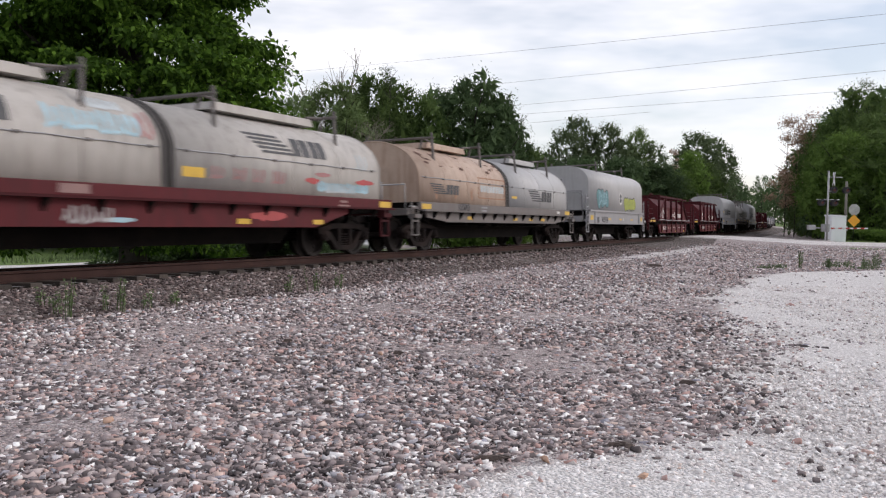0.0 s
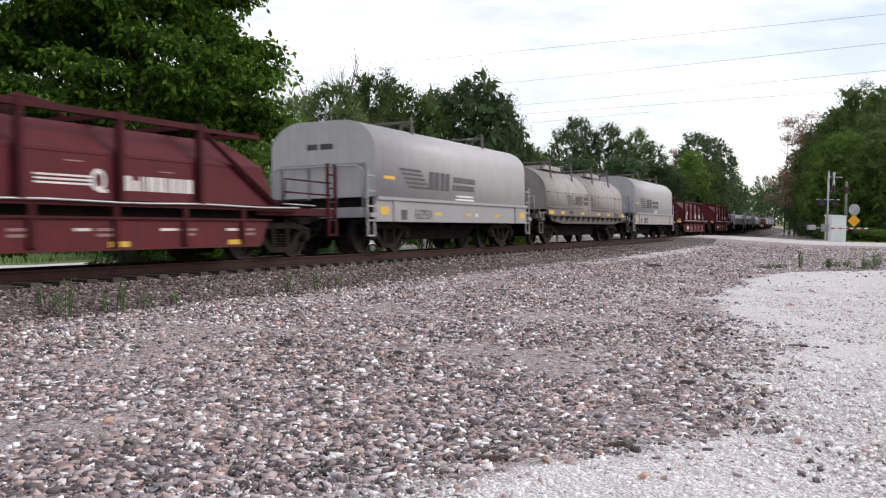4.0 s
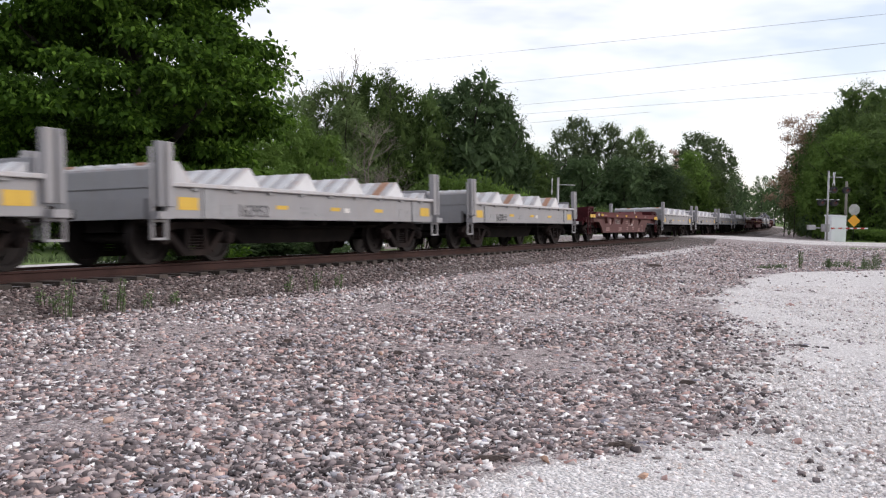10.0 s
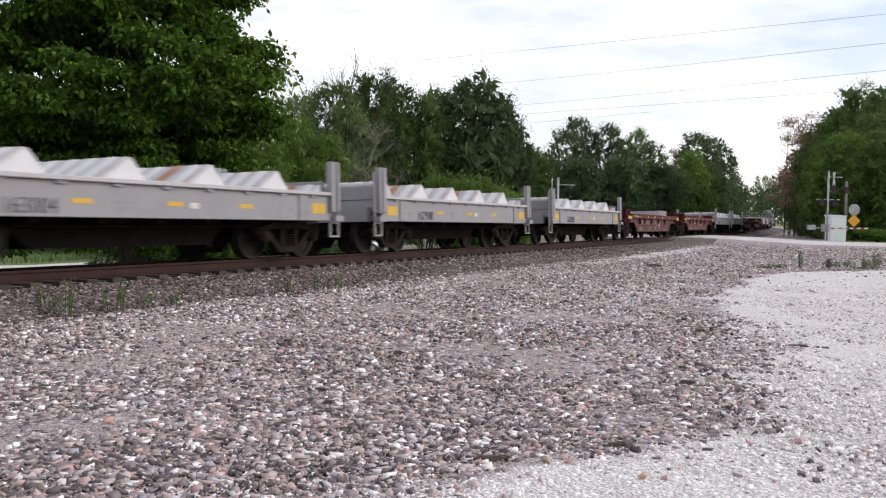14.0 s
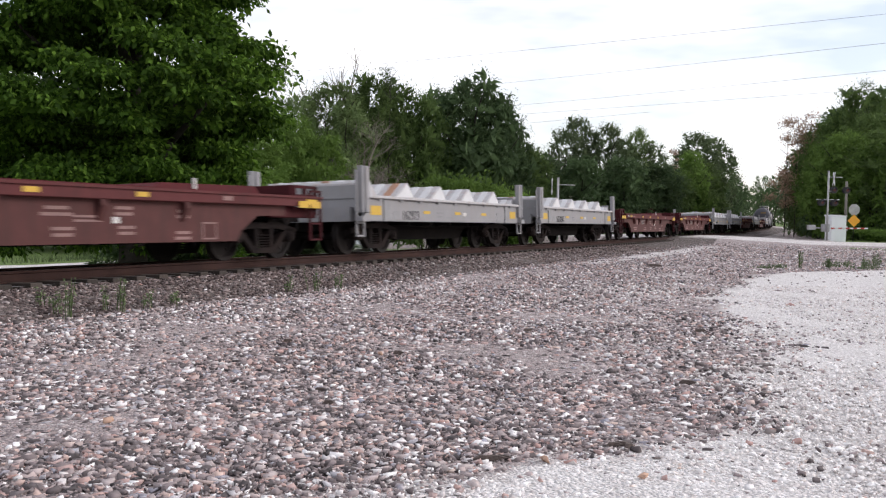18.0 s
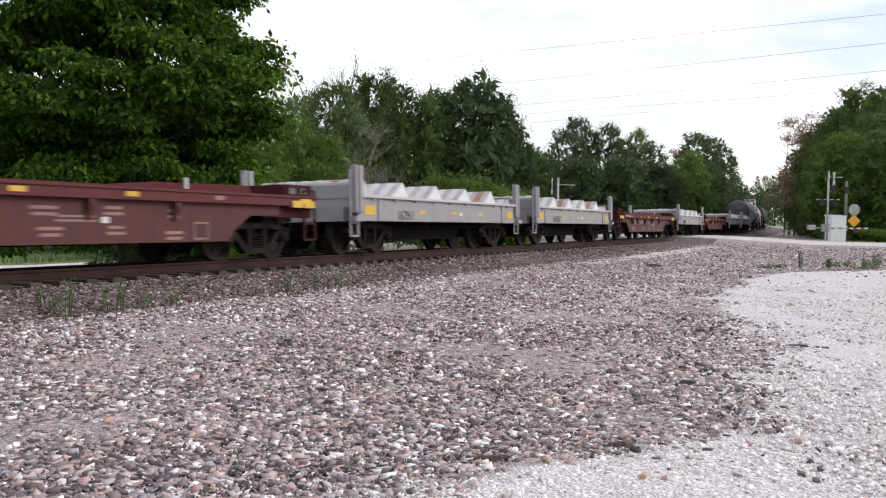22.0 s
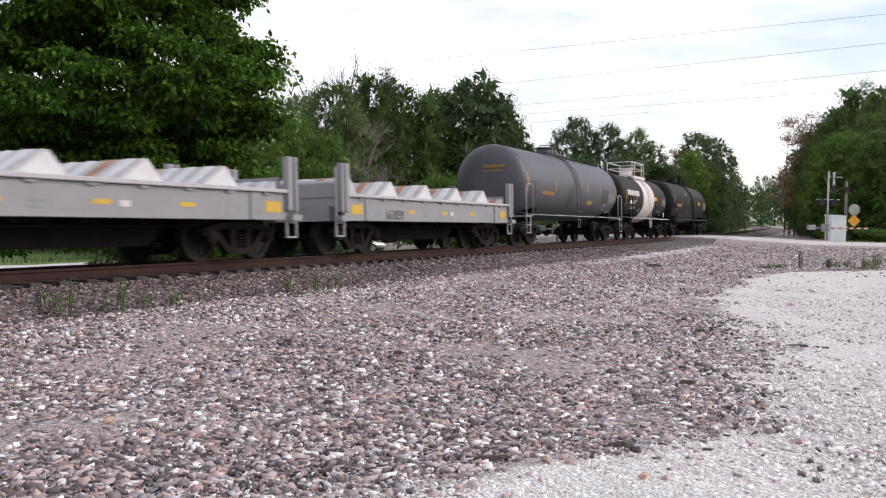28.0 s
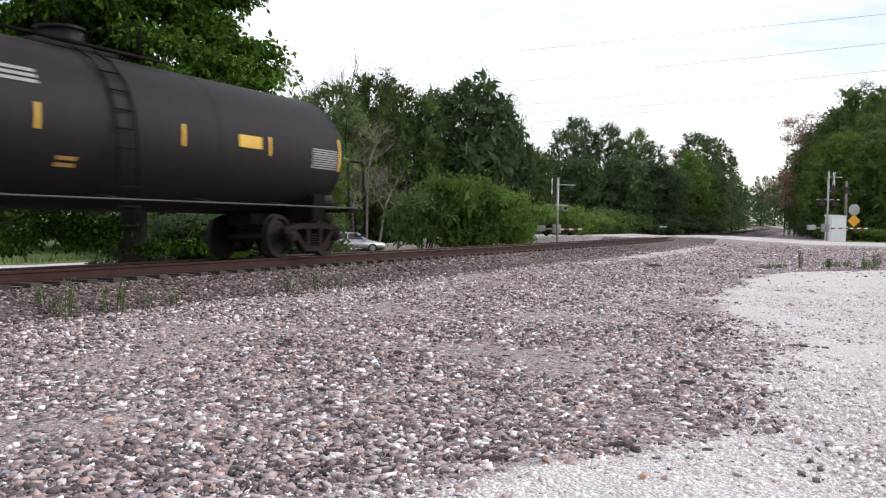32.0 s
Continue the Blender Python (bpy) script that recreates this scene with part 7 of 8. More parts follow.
def stones(name, label, mat, spots, sizes, seed, fine=True):
    """Angular stones, each a rough many-sided lump, at the given spots (x, y, z)."""
    rng = np.random.default_rng(seed)
    if fine:
        bv = np.array([(a, b, c) for a in (-1, 1) for b in (-1, 1) for c in (-1, 1)]) * 0.62
        bf = np.array([(0, 1, 3), (0, 3, 2), (4, 6, 7), (4, 7, 5), (0, 4, 5), (0, 5, 1), (2, 3, 7), (2, 7, 6), (0, 2, 6), (0, 6, 4), (1, 5, 7), (1, 7, 3)])
    else:
        bv = np.array([(1, 0, 0), (-1, 0, 0), (0, 1, 0), (0, -1, 0), (0, 0, 1), (0, 0, -1)], float)
        bf = np.array([(0, 2, 4), (2, 1, 4), (1, 3, 4), (3, 0, 4), (2, 0, 5), (1, 2, 5), (3, 1, 5), (0, 3, 5)])
    n, k = len(spots), len(bv)
    sc = sizes[:, None] * np.stack([rng.uniform(0.7, 1.6, n), rng.uniform(0.5, 1.1, n), rng.uniform(0.35, 0.8, n)], 1)
    v = bv[None] * (1 + rng.normal(scale=0.40, size=(n, k, 3))) * sc[:, None]
    a, tilt = rng.uniform(0, 2 * math.pi, n), rng.normal(scale=0.5, size=n)
    ct, st = np.cos(tilt)[:, None], np.sin(tilt)[:, None]
    x, y, z = v[..., 0], v[..., 1] * ct - v[..., 2] * st, v[..., 1] * st + v[..., 2] * ct
    ca, sa = np.cos(a)[:, None], np.sin(a)[:, None]
    w = np.stack([x * ca - y * sa, x * sa + y * ca, z], -1) + np.asarray(spots)[:, None]
    f = (bf[None] + (np.arange(n) * k)[:, None, None]).reshape(-1, 3)
    me = bpy.data.meshes.new(name)
    me.vertices.add(n * k)
    me.vertices.foreach_set("co", w.ravel())
    me.loops.add(len(f) * 3)
    me.loops.foreach_set("vertex_index", f.ravel().astype(np.int32))
    me.polygons.add(len(f))
    me.polygons.foreach_set("loop_start", np.arange(len(f), dtype=np.int32) * 3)
    me.polygons.foreach_set("loop_total", np.full(len(f), 3, dtype=np.int32))
    me.update(calc_edges=True)
    me.materials.append(mat)
    return tagged(new(name, me), label, "gravel", kind="stuff")


def scatter(y0, y1, per_m2, size, seed, want):
    """Spots on the ground in front of the eye between two distances; want(x, y, s, lat, pale) is how likely one is kept."""
    rng = np.random.default_rng(seed)
    n = int(per_m2 * (y1 * y1 - y0 * y0) * 0.52)
    y = np.sqrt(rng.uniform(y0 * y0, y1 * y1, n))
    x = rng.uniform(-0.52, 0.52, n) * y
    keep = rng.random(n)
    grow = rng.random(n)
    spots, sizes = [], []
    for i in range(n):
        s, l = to_track(x[i], y[i])
        if abs(l) < 1.0 or l > 3.5:
            continue
        pale = paleness(x[i], y[i], s, l)
        p = want(x[i], y[i], s, l, pale)
        if keep[i] < p:
            spots.append((x[i], y[i], rise(s) + ground_z(s, l) + size * 0.22))
            sizes.append(size * (0.36 + 1.0 * grow[i] ** 2.6))
    return np.array(spots), np.array(sizes)


def patchy(x, y):
    return noise.noise((x * 0.7, y * 0.7, 3.0))


def on_grey(x, y, s, l, pale):
    if l > -3.4:
        return 0.06
    return max(0.02, 1.0 - 1.2 * pale + 0.4 * patchy(x, y) * (pale > 0.12))


def on_far_grey(x, y, s, l, pale):
    return (1.0 - pale) ** 2 if l < -3.0 and not 60 < s < 75 and s < 130 and l > -30 else 0.0


def on_scrape(x, y, s, l, pale):
    """A band of darker stones along the yard's rim."""
    u = x - float(np.interp(y, [r[0] for r in RIM], [r[1] for r in RIM])) + 0.75
    return 0.6 * smooth(4.6, 5.4, y) * (1 - smooth(9.5, 12.0, y)) * math.exp(-(u / 0.5) ** 2) * max(0.0, 0.55 + 1.1 * patchy(x * 1.7, y * 1.7))


def on_shoulder(x, y, s, l, pale):
    return (1.0 - pale) * (1 - smooth(3.0, 4.0, -l))


def on_pale(x, y, s, l, pale):
    return min(1.0, pale * 1.35)


stones("ballast_stones", "mixed grey, pink and white crushed ballast stones", M_BALLAST, *scatter(3.0, 7.5, 1750, 0.0265, 1, on_grey), 1)
stones("ballast_stones", "mixed grey, pink and white crushed ballast stones", M_BALLAST, *scatter(7.5, 14.5, 760, 0.0285, 2, on_grey), 2)
stones("ballast_stones", "mixed grey, pink and white crushed ballast stones", M_BALLAST, *scatter(14.5, 34, 240, 0.036, 3, on_grey), 3, False)
stones("ballast_stones", "mixed grey, pink and white crushed ballast stones", M_BALLAST, *scatter(34, 64, 45, 0.045, 8, on_far_grey), 8, False)
stones("ballast_stones", "darker stones scraped up along the yard's rim", M_SCRAPE, *scatter(4.6, 12.0, 240, 0.030, 9, on_scrape), 9)
stones("shoulder_stones", "rust-stained brown ballast on the shoulder", M_OLDBALLAST, *scatter(10.0, 20.0, 420, 0.031, 6, on_shoulder), 6)
stones("shoulder_stones", "rust-stained brown ballast on the shoulder", M_OLDBALLAST, *scatter(20.0, 46.0, 130, 0.04, 7, on_shoulder), 7, False)
stones("stone_chips", "small pale crushed stone chips", M_CHIPS, *scatter(3.0, 8.0, 1100, 0.0185, 4, on_pale), 4, False)
stones("stone_chips", "small pale crushed stone chips", M_CHIPS, *scatter(8.0, 20.0, 260, 0.022, 5, on_pale), 5, False)


# larger odd stones and bits of broken tie wood
M_ROTWOOD = material("rotten_wood", (0.11, 0.085, 0.075), 0.95, dark=0.5, light=1.4, bump=0.6)
M_ORANGESTONE = material("orange_stone", (0.56, 0.36, 0.26), 0.85, dark=0.8, light=1.2)


def wood_bit(x, y, length, width, turn):
    length, width = length * 0.7, width * 0.65
    bm = B()
    prism(bm, ((0, -0.01), (length * 0.2, width * 0.5), (length * 0.75, width * 0.45), (length, 0.0), (length * 0.6, -0.02)), -width * 0.5, width * 0.5, "y")
    ob = new("wood_splinter", to_mesh(bm, "wood_splinter", M_ROTWOOD))
    ob.matrix_world = stand(x, y, turn, 1, 1, sheet_z(x, y) + 0.03)
    tagged(ob, "dark rotten splinter of tie wood on the gravel", "wood", "wood splinters on the gravel")


for q in ((-0.45, 8.7, 0.15, 0.05, 0.2), (-0.80, 6.3, 0.12, 0.035, 0.1), (-0.92, 6.8, 0.12, 0.02, -0.1), (0.18, 4.9, 0.26, 0.03, 0.05), (0.3, 4.95, 0.14, 0.02, -0.4), (0.95, 5.25, 0.13, 0.03, 0.1), (1.05, 5.2, 0.1, 0.035, 0.9), (1.0, 5.3, 0.12, 0.025, -0.3), (0.95, 10.7, 0.16, 0.05, 0.5), (6.0, 27.4, 0.7, 0.2, 0.2), (-1.6, 9.4, 0.14, 0.05, 0.3), (1.9, 7.4, 0.2, 0.05, -0.3), (3.0, 11.0, 0.2, 0.06, 0.1)):
    wood_bit(*q)
for x, y, r in ((-0.56, 8.6, 0.045), (0.56, 4.9, 0.035), (1.02, 4.6, 0.025), (-2.0, 5.6, 0.035)):
    o = stones("orange_stone", "orange-brown stone lying on the gravel", M_ORANGESTONE, np.array([(x, y, sheet_z(x, y) + 0.03)]), np.array([r]), int(abs(x * 100)))
    o["kind"] = ""
    tagged(o, category="stone", group="orange stones on the gravel")


# ---- cross ties ----
def ties():
    bed = tagged(new("tie_bed", mesh_from("tie_bed", [tuple(on_track(s, l, -0.215 - math.tan(CANT) * (l + GAUGE / 2))) for s in (-30, 0, 40, 80, 120) for l in (-1.3, 1.3)], [(2 * i, 2 * i + 2, 2 * i + 3, 2 * i + 1) for i in range(4)], M_GRAVEL)),
                 "dark ballast bed between the cross ties", "track bed", kind="structure")
    bm = B()
    box(bm, -0.11, 0.11, -1.3, 1.3, -0.36, -0.165, 0.008)
    me = to_mesh(bm, "tie", M_TIE)
    for k in range(210):
        o = part("tie", me, None, bed)
        o.matrix_world = track_pose(-2 + k * 0.53)


ties()

# ---- the level crossing's gear ----
M_ALU = material("weathered_aluminium", (0.36, 0.36, 0.36), 0.5, metal=0.4, dark=0.8, light=1.15)
M_BLACK = material("black_signal_paint", (0.02, 0.02, 0.02), 0.6)
M_SIGNRED = material("gate_red", (0.45, 0.04, 0.03), 0.5)
M_SIGNWHITE = material("gate_white", (0.75, 0.75, 0.75), 0.5)
M_DIAMOND = material("warning_yellow", (0.80, 0.36, 0.02), 0.45, dark=0.92, light=1.05)
M_BOXWHITE = material("white_cabinet_paint", (0.80, 0.82, 0.84), 0.4, dark=0.95, light=1.03)
M_LENS = material("dark_red_lens", (0.10, 0.012, 0.01), 0.3)
M_SIGNGREEN = material("street_sign_green", (0.05, 0.25, 0.16), 0.5)
M_SIGNBACK = material("bare_sign_back", (0.42, 0.41, 0.40), 0.5, metal=0.3)
M_CONCRETE = material("pale_concrete", (0.48, 0.46, 0.44), 0.9, bump=0.2)


def signal_mast(x, y, height, arm_dir, arm_len, label, spread=0.9, cross=1.3, cross_at=0.42, pairs=((0.74, 0.9), (0.56, 0.0)), lamp_mat=None, disc=0.26):
    """A crossing signal: mast, crossbuck, lamps and a gate arm that lies lowered along arm_dir."""
    t = thing("crossing_signal", label, "crossing signal", "signals of the level crossing", stand(x, y))
    bm = B()
    tube(bm, (0, 0, -0.2), (0, 0, height), 0.075, 12)
    tube(bm, (0, 0, height), (0, 0, height + 0.05), 0.09, 12)
    part("mast", bm, M_ALU, t)
    bm = B()
    tube(bm, (0, 0, 0), (0, 0, 0.12), 0.30, 12)
    part("foundation", bm, M_CONCRETE, t)
    d = Vector((math.cos(arm_dir), math.sin(arm_dir), 0))
    side = Vector((-d.y, d.x, 0))
    for sgn in (-1, 1):
        bm = B()
        box(bm, -0.62, 0.62, -0.012, 0.012, -0.11, 0.11)
        o = part("crossbuck_blade", bm, M_SIGNWHITE, t, "white crossbuck blade")
        o.matrix_local = Matrix.Translation(d * cross_at + Vector((0, 0, height - 0.55))) @ Matrix.Rotation(arm_dir + cross, 4, "Z") @ Matrix.Rotation(sgn * radians(48), 4, "Y")
    bm = B()
    tube(bm, (0, 0, height - 0.42), d * 1.1 + Vector((0, 0, height - 0.42)), 0.03, 8)
    part("sign_bracket", bm, M_ALU, t)
    for zz, off in [(height * p, o) for p, o in pairs]:
        bm = B()
        tube(bm, d * (off - spread) + Vector((0, 0, zz + 0.22)) if off == 0 else Vector((0, 0, zz - 0.1)), d * (off + spread) + Vector((0, 0, zz + 0.22)) if off == 0 else d * 0.7 + Vector((0, 0, zz - 0.1)), 0.035, 8)
        part("lamp_bar", bm, M_ALU, t)
        for k in (-1, 1):
            c = d * (off + k * 0.5) + Vector((0, 0, zz))
            for sgn in (-1, 1):
                bm = B()
                q = c + side * sgn * 0.16
                tube(bm, c + side * sgn * 0.04, q, 0.15, 14)
                tube(bm, q, q + side * sgn * 0.02, disc, 16)
                lamp = part("warning_lamp", bm, lamp_mat or M_BLACK, t, "black round warning lamp with a hood")
                bm = B()
                for j in range(7):
                    a0, a1 = math.pi * j / 7, math.pi * (j + 1) / 7
                    p0 = q + d * 0.14 * math.cos(a0) + Vector((0, 0, 0.14 * math.sin(a0)))
                    p1 = q + d * 0.14 * math.cos(a1) + Vector((0, 0, 0.14 * math.sin(a1)))
                    e = side * sgn * 0.22
                    bm.faces.new([bm.verts.new(v) for v in (p0, p1, p1 + e, p0 + e)])
                part("lamp_hood", bm, M_BLACK, lamp)
                bm = B()
                tube(bm, q + side * sgn * 0.021, q + side * sgn * 0.03, 0.11, 12)
                part("lens", bm, M_LENS, lamp)
    bm = B()
    c = side * 0.28 + Vector((0, 0, 1.05))
    box(bm, c.x - 0.26, c.x + 0.26, c.y - 0.22, c.y + 0.22, 0.78, 1.36, 0.03)
    part("gate_motor", bm, M_ALU, t, "grey gate motor housing")
    bm = B()
    pipe(bm, [side * 0.5 + Vector((0, 0, 1.05)), side * 0.5 - d * 0.9 + Vector((0, 0, 1.06))], 0.05)
    part("counter_arm", bm, M_ALU, t)
    bm = B()
    e = side * 0.5 - d * 1.0 + Vector((0, 0, 1.06))
    box(bm, e.x - 0.28, e.x + 0.28, e.y - 0.2, e.y + 0.2, 0.90, 1.28, 0.02)
    part("counterweight", bm, M_ALU, t)
    n = int(arm_len / 0.27)
    for k in range(n):
        bm = B()
        a, b2 = side * 0.5 + d * (0.25 + arm_len * k / n), side * 0.5 + d * (0.25 + arm_len * (k + 1) / n)
        z = 1.04 + 0.05 * k / n
        hw = 0.055
        q = [a + Vector((0, 0, z - hw)), b2 + Vector((0, 0, z - hw)), b2 + Vector((0, 0, z + hw)), a + Vector((0, 0, z + hw))]
        f = [bm.verts.new(v - side * 0.02) for v in q]
        g = [bm.verts.new(v + side * 0.02) for v in q]
        bm.faces.new(f)
        bm.faces.new(g[::-1])
        for i in range(4):
            bm.faces.new((f[i], f[(i + 1) % 4], g[(i + 1) % 4], g[i]))
        part("gate_arm_band", bm, M_SIGNRED if k % 2 else M_SIGNWHITE, t, "red band of the gate arm" if k % 2 else "white band of the gate arm")
    return t


signal_mast(29.2, 71.0, 5.35, 0.05, 3.2, "grey crossing signal with crossbuck and lowered red-white gate")
signal_mast(7.5, 61.5, 4.4, 0.02, 1.5, "grey crossing signal beyond the line, gate lowered", 0.7, 1.50, -0.40, ((0.55, 0.0),), M_ALU, 0.17)


def cabinet():
    t = thing("signal_cabinet", "white sheet-metal signal cabinet beside the crossing mast", "cabinet", m=stand(31.1, 74.0, 0.1))
    g = -0.0
    bm = B()
    box(bm, -0.62, 0.62, -0.5, 0.5, 0.0, 2.05, 0.02)
    part("housing", bm, M_BOXWHITE, t)
    bm = B()
    prism(bm, ((-0.68, 2.05), (0.68, 2.05), (0.64, 2.10), (-0.64, 2.15)), -0.56, 0.56, "y")
    part("roof", bm, M_BOXWHITE, t)
    bm = B()
    box(bm, -0.55, 0.5, -0.515, -0.5, 0.1, 1.95)
    part("door", bm, M_BOXWHITE, t)
    bm = B()
    tube(bm, (0.4, -0.53, 1.0), (0.4, -0.53, 1.15), 0.02, 6)
    part("handle", bm, M_ALU, t)


cabinet()


def signs():
    t = thing("wooden_post", "grey weathered wooden utility post beside the cabinet", "post", m=stand(33.6, 78.0))
    bm = B()
    tube(bm, (0, 0, -0.3), (0, 0, 5.0), 0.13, 10, 0.10)
    part("post", bm, material("weathered_post_wood", (0.20, 0.18, 0.16), 0.9, dark=0.7), t)
    bm = B()
    box(bm, -0.12, 0.12, -0.18, -0.1, 0.9, 1.25)
    part("meter_box", bm, M_SIGNWHITE, t)
    t = thing("road_sign", "yellow diamond below the bare back of an octagonal sign", "road sign", m=stand(33.4, 76.0))
    bm = B()
    tube(bm, (0, 0, -0.2), (0, 0, 3.05), 0.035, 8)
    part("post", bm, M_BLACK, t)
    bm = B()
    prism(bm, [(0.48 * math.cos(radians(22.5 + 45 * k)), 2.62 + 0.48 * math.sin(radians(22.5 + 45 * k))) for k in range(8)], -0.062, -0.042, "y")
    part("octagon_sign", bm, M_SIGNBACK, t, "bare grey back of an octagonal sign")
    bm = B()
    prism(bm, ((0, 1.20), (0.52, 1.72), (0, 2.24), (-0.52, 1.72)), -0.09, -0.07, "y")
    part("diamond_sign", bm, M_DIAMOND, t, "yellow diamond warning sign")
    t = thing("street_sign", "small green street sign with a white line of writing", "street sign", m=stand(21.2, 90.0))
    bm = B()
    tube(bm, (0, 0, -0.2), (0, 0, 1.2), 0.05, 8)
    part("post", bm, M_BLACK, t)
    bm = B()
    box(bm, -0.36, 0.36, -0.02, 0.02, 1.05, 1.28)
    part("blade", bm, M_SIGNGREEN, t)
    bm = B()
    box(bm, -0.3, 0.3, -0.03, -0.022, 1.11, 1.21)
    part("writing", bm, M_SIGNWHITE, t, "white bar of writing")


signs()


# ---- overhead wires ----
M_WIRE = material("grey_wire", (0.10, 0.10, 0.11), 0.6)


def wire(a, b, sag, r=0.02):
    a, b = Vector(a), Vector(b)
    bm = B()
    pts = []
    for k in range(25):
        u = k / 24
        p = a.lerp(b, u)
        p.z -= sag * 4 * u * (1 - u)
        pts.append(p)
    pipe(bm, pts, r, 5)
    tagged(new("overhead_wire", to_mesh(bm, "overhead_wire", M_WIRE)), "thin dark overhead power wire against the sky", "wire", "overhead wires")


def run(p, q, lo, hi):
    """The straight line through p and q, from lo to hi in shares of it."""
    p, q = Vector(p), Vector(q)
    return p.lerp(q, lo), p.lerp(q, hi)


for p, q, r in (((28.5, 60, 14.9), (0.9, 95, 17.7), 0.011), ((28.5, 60, 13.05), (11.3, 95, 15.8), 0.012), ((28.5, 60, 11.3), (15.3, 95, 13.8), 0.012), ((28.5, 60, 10.15), (-5.6, 110, 12.5), 0.010)):
    wire(*run(p, q, -0.9, 2.2), 0.3, r)
wire((28.0, 128, 16.2), (-22, 84, 7.0), 0.2, 0.016)


# ---- the yard beyond the lane: shed, mailbox, lawn things, a parked car ----
def shed():
    t = thing("shed", "small white and grey shed at the lawn's edge", "shed", m=stand(-36.5, 76, 0.2))
    bm = B()
    box(bm, -2.6, 1.6, -1.5, 1.5, 0, 1.9)
    part("wall", bm, material("white_clapboard", (0.55, 0.56, 0.58), 0.7), t)
    bm = B()
    prism(bm, ((-1.8, 1.85), (1.8, 1.85), (0, 2.9)), -2.8, 1.8, "x")
    part("roof", bm, M_DARK, t)
    bm = B()
    box(bm, 0.2, 1.2, -1.54, -1.5, 0.0, 1.7)
    part("door", bm, material("grey_shed_door", (0.25, 0.26, 0.28), 0.7), t)


shed()


def lawn_ornament():
    t = thing("lawn_ornament", "small red and white painted ornament on the lawn", "ornament", m=stand(-22.1, 60.0))
    bm = B()
    tube(bm, (0, 0, 0), (0, 0, 0.62), 0.05, 8)
    part("stake", bm, M_SIGNWHITE, t)
    bm = B()
    tube(bm, (0, 0, 0.55), (0, 0, 0.95), 0.28, 12, 0.16)
    part("red_body", bm, M_SIGNRED, t)
    bm = B()
    tube(bm, (0, 0, 0.95), (0, 0, 1.15), 0.14, 10, 0.08)
    part("white_top", bm, M_SIGNWHITE, t)
    t = thing("marker_post", "short white post on the lawn", "post", m=stand(-27.5, 66.0))
    bm = B()
    tube(bm, (0, 0, 0), (0, 0, 0.55), 0.06, 8)
    part("post", bm, M_SIGNWHITE, t)


lawn_ornament()

M_SILVER = material("silver_car_paint", (0.50, 0.51, 0.53), 0.3, metal=0.4, dark=0.95, light=1.05)
M_GLASS = material("dark_car_glass", (0.02, 0.025, 0.03), 0.1)
M_TYRE = material("black_tyre", (0.02, 0.02, 0.02), 0.9)
M_LAMPGLASS = material("clear_headlight", (0.55, 0.56, 0.58), 0.15)


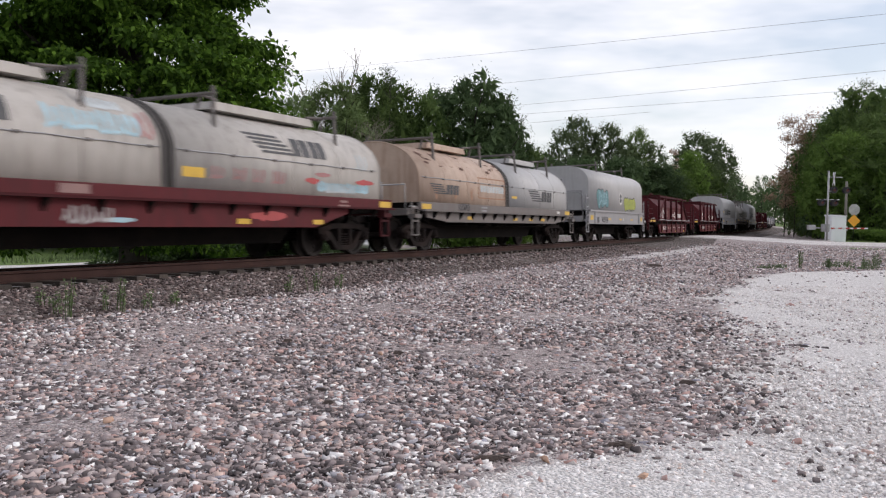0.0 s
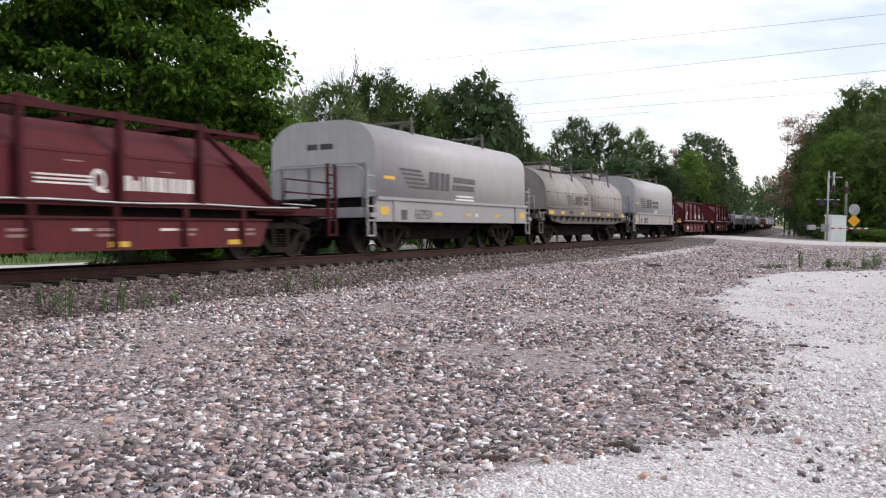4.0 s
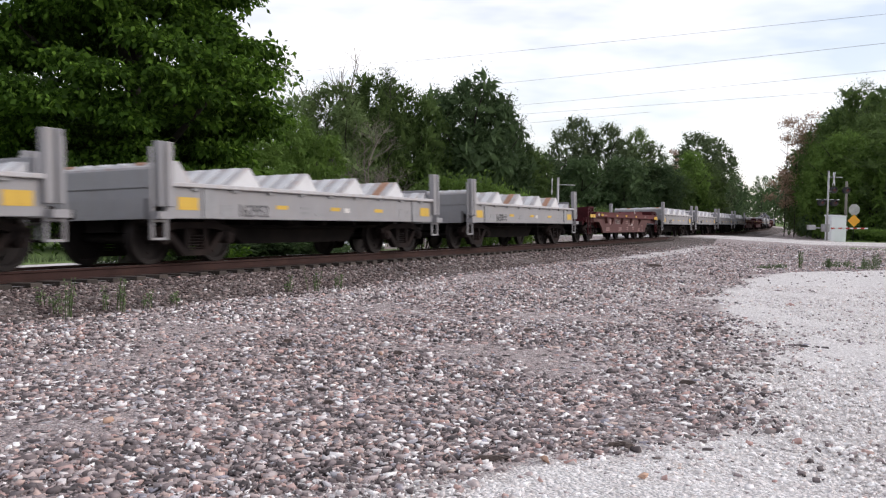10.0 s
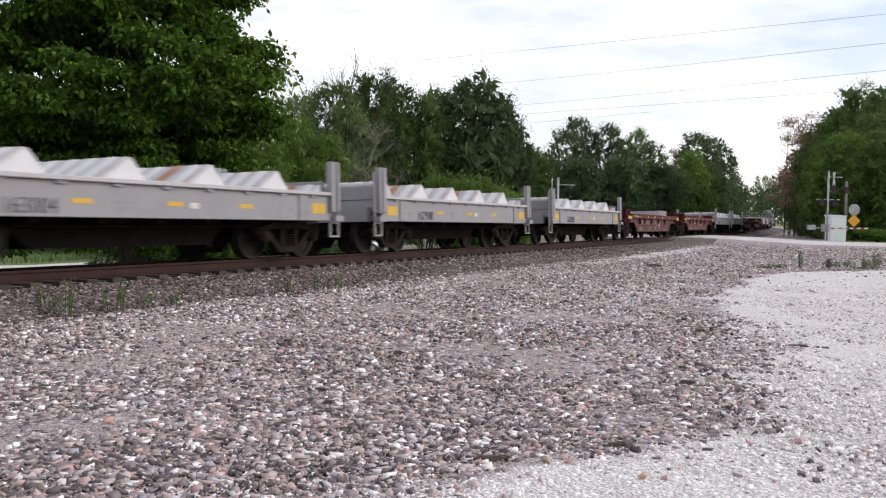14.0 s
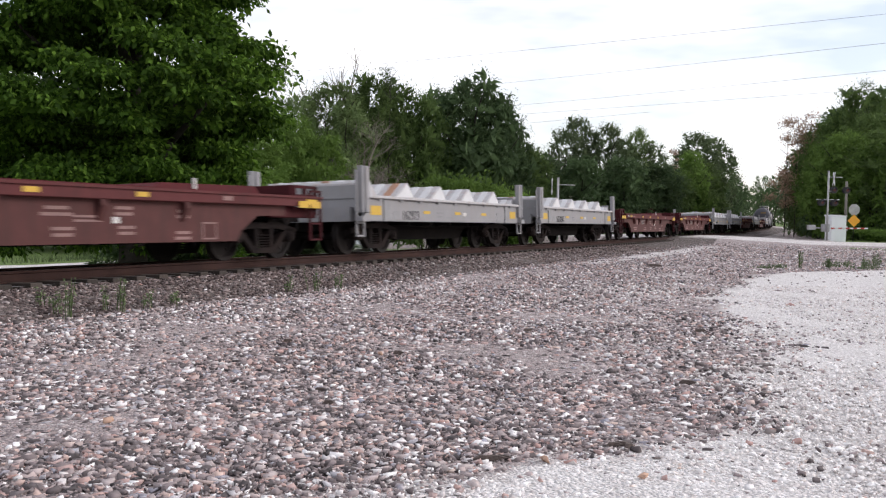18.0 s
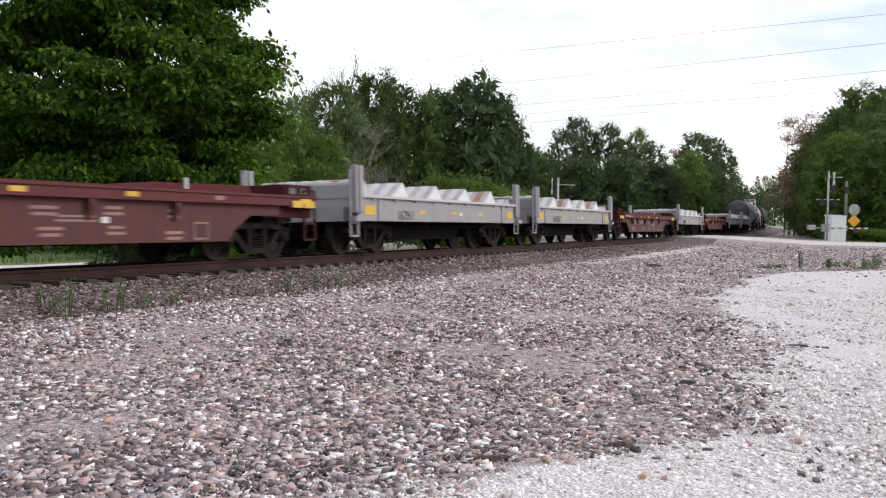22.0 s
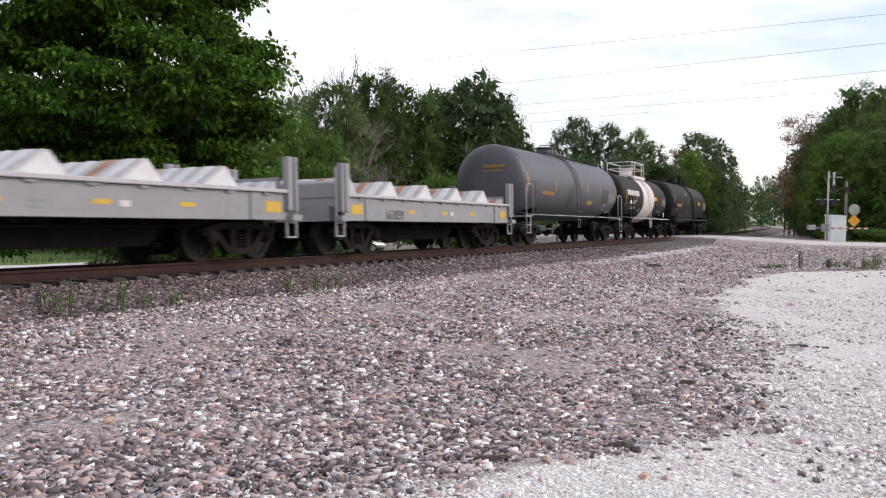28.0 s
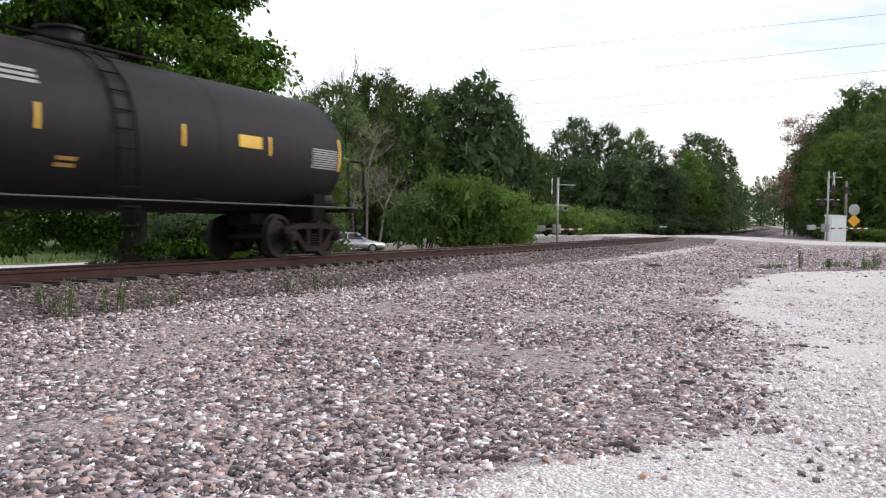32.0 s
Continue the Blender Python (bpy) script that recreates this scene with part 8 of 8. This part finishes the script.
def parked_car(x, y, turn):
    t = thing("parked_car", "silver four-door sedan standing on the lane", "car", m=stand(x, y, turn))
    bm = B()
    low = [(-2.3, 0.30), (2.28, 0.28), (2.36, 0.48), (2.30, 0.66), (1.25, 0.86), (-1.5, 0.92), (-2.28, 0.90), (-2.36, 0.55)]
    prism(bm, low, -0.88, 0.88, "y")
    bmesh.ops.bevel(bm, geom=list(bm.edges), offset=0.06, segments=2, affect="EDGES")
    for f in bm.faces:
        f.smooth = True
    part("body", bm, M_SILVER, t)
    bm = B()
    A = [(-1.75, -0.80, 0.90), (1.15, -0.80, 0.86), (0.35, -0.62, 1.40), (-0.95, -0.62, 1.42)]
    va = [bm.verts.new(p) for p in A]
    vb = [bm.verts.new((p[0], -p[1], p[2])) for p in A]
    bm.faces.new(va)
    bm.faces.new(vb[::-1])
    for i in range(4):
        bm.faces.new((va[i], va[(i + 1) % 4], vb[(i + 1) % 4], vb[i]))
    part("cabin", bm, M_SILVER, t)
    for x0, x1, t0, t1 in ((-1.35, -0.42, -0.85, -0.40), (-0.34, 0.80, -0.32, 0.25)):
        for sy in (-1, 1):
            bm = B()
            bm.faces.new([bm.verts.new((px, sy * py, pz)) for px, py, pz in ((x0, 0.802, 0.94), (x1, 0.802, 0.92), (t1, 0.645, 1.345), (t0, 0.645, 1.36))])
            part("side_window", bm, M_GLASS, t)
    bm = B()
    bm.faces.new([bm.verts.new(p) for p in ((1.12, -0.7, 0.90), (1.12, 0.7, 0.90), (0.42, 0.56, 1.37), (0.42, -0.56, 1.37))])
    part("windscreen", bm, M_GLASS, t)
    for sx in (-1.38, 1.42):
        for sy in (-1, 1):
            bm = B()
            tube(bm, (sx, sy * 0.70, 0.32), (sx, sy * 0.90, 0.32), 0.32, 20)
            w = part("wheel", bm, M_TYRE, t)
            bm = B()
            tube(bm, (sx, sy * 0.89, 0.32), (sx, sy * 0.915, 0.32), 0.21, 14)
            part("hubcap", bm, M_STEEL, w)
    for sy in (-1, 1):
        bm = B()
        box(bm, 2.12, 2.33, sy * 0.68 - 0.14, sy * 0.68 + 0.14, 0.58, 0.70, 0.02)
        part("headlight", bm, M_LAMPGLASS, t)
    bm = B()
    box(bm, 0.75, 0.95, -1.0, -0.86, 0.92, 1.04, 0.03)
    part("wing_mirror", bm, M_SILVER, t)


parked_car(-6.6, 68.0, 0.12)


# ---- what moves: every car along the line, every wheel on its truck ----
def motions():
    times = [float(t) for t in range(0, 33)]
    for place, car in TRAIN:
        walk(car, [(t, track_pose(place - along(t))) for t in times])
    turns = [(k / FPS, -along(k / FPS) / R_WHEEL) for k in range(0, 32 * FPS + 1)]
    for kept, dx in ((FRONT_WHEELS, -AXLE), (REAR_WHEELS, AXLE)):
        walk(kept[0], [(t, pose(dx, 0, R_WHEEL, 0, math.degrees(a), 0)) for t, a in turns])
        keys = kept[0].animation_data
        for w in kept[1:]:
            w.rotation_mode = "QUATERNION"
            own = w.animation_data_create()
            own.action = keys.action
            own.action_slot = keys.action_slot


motions()
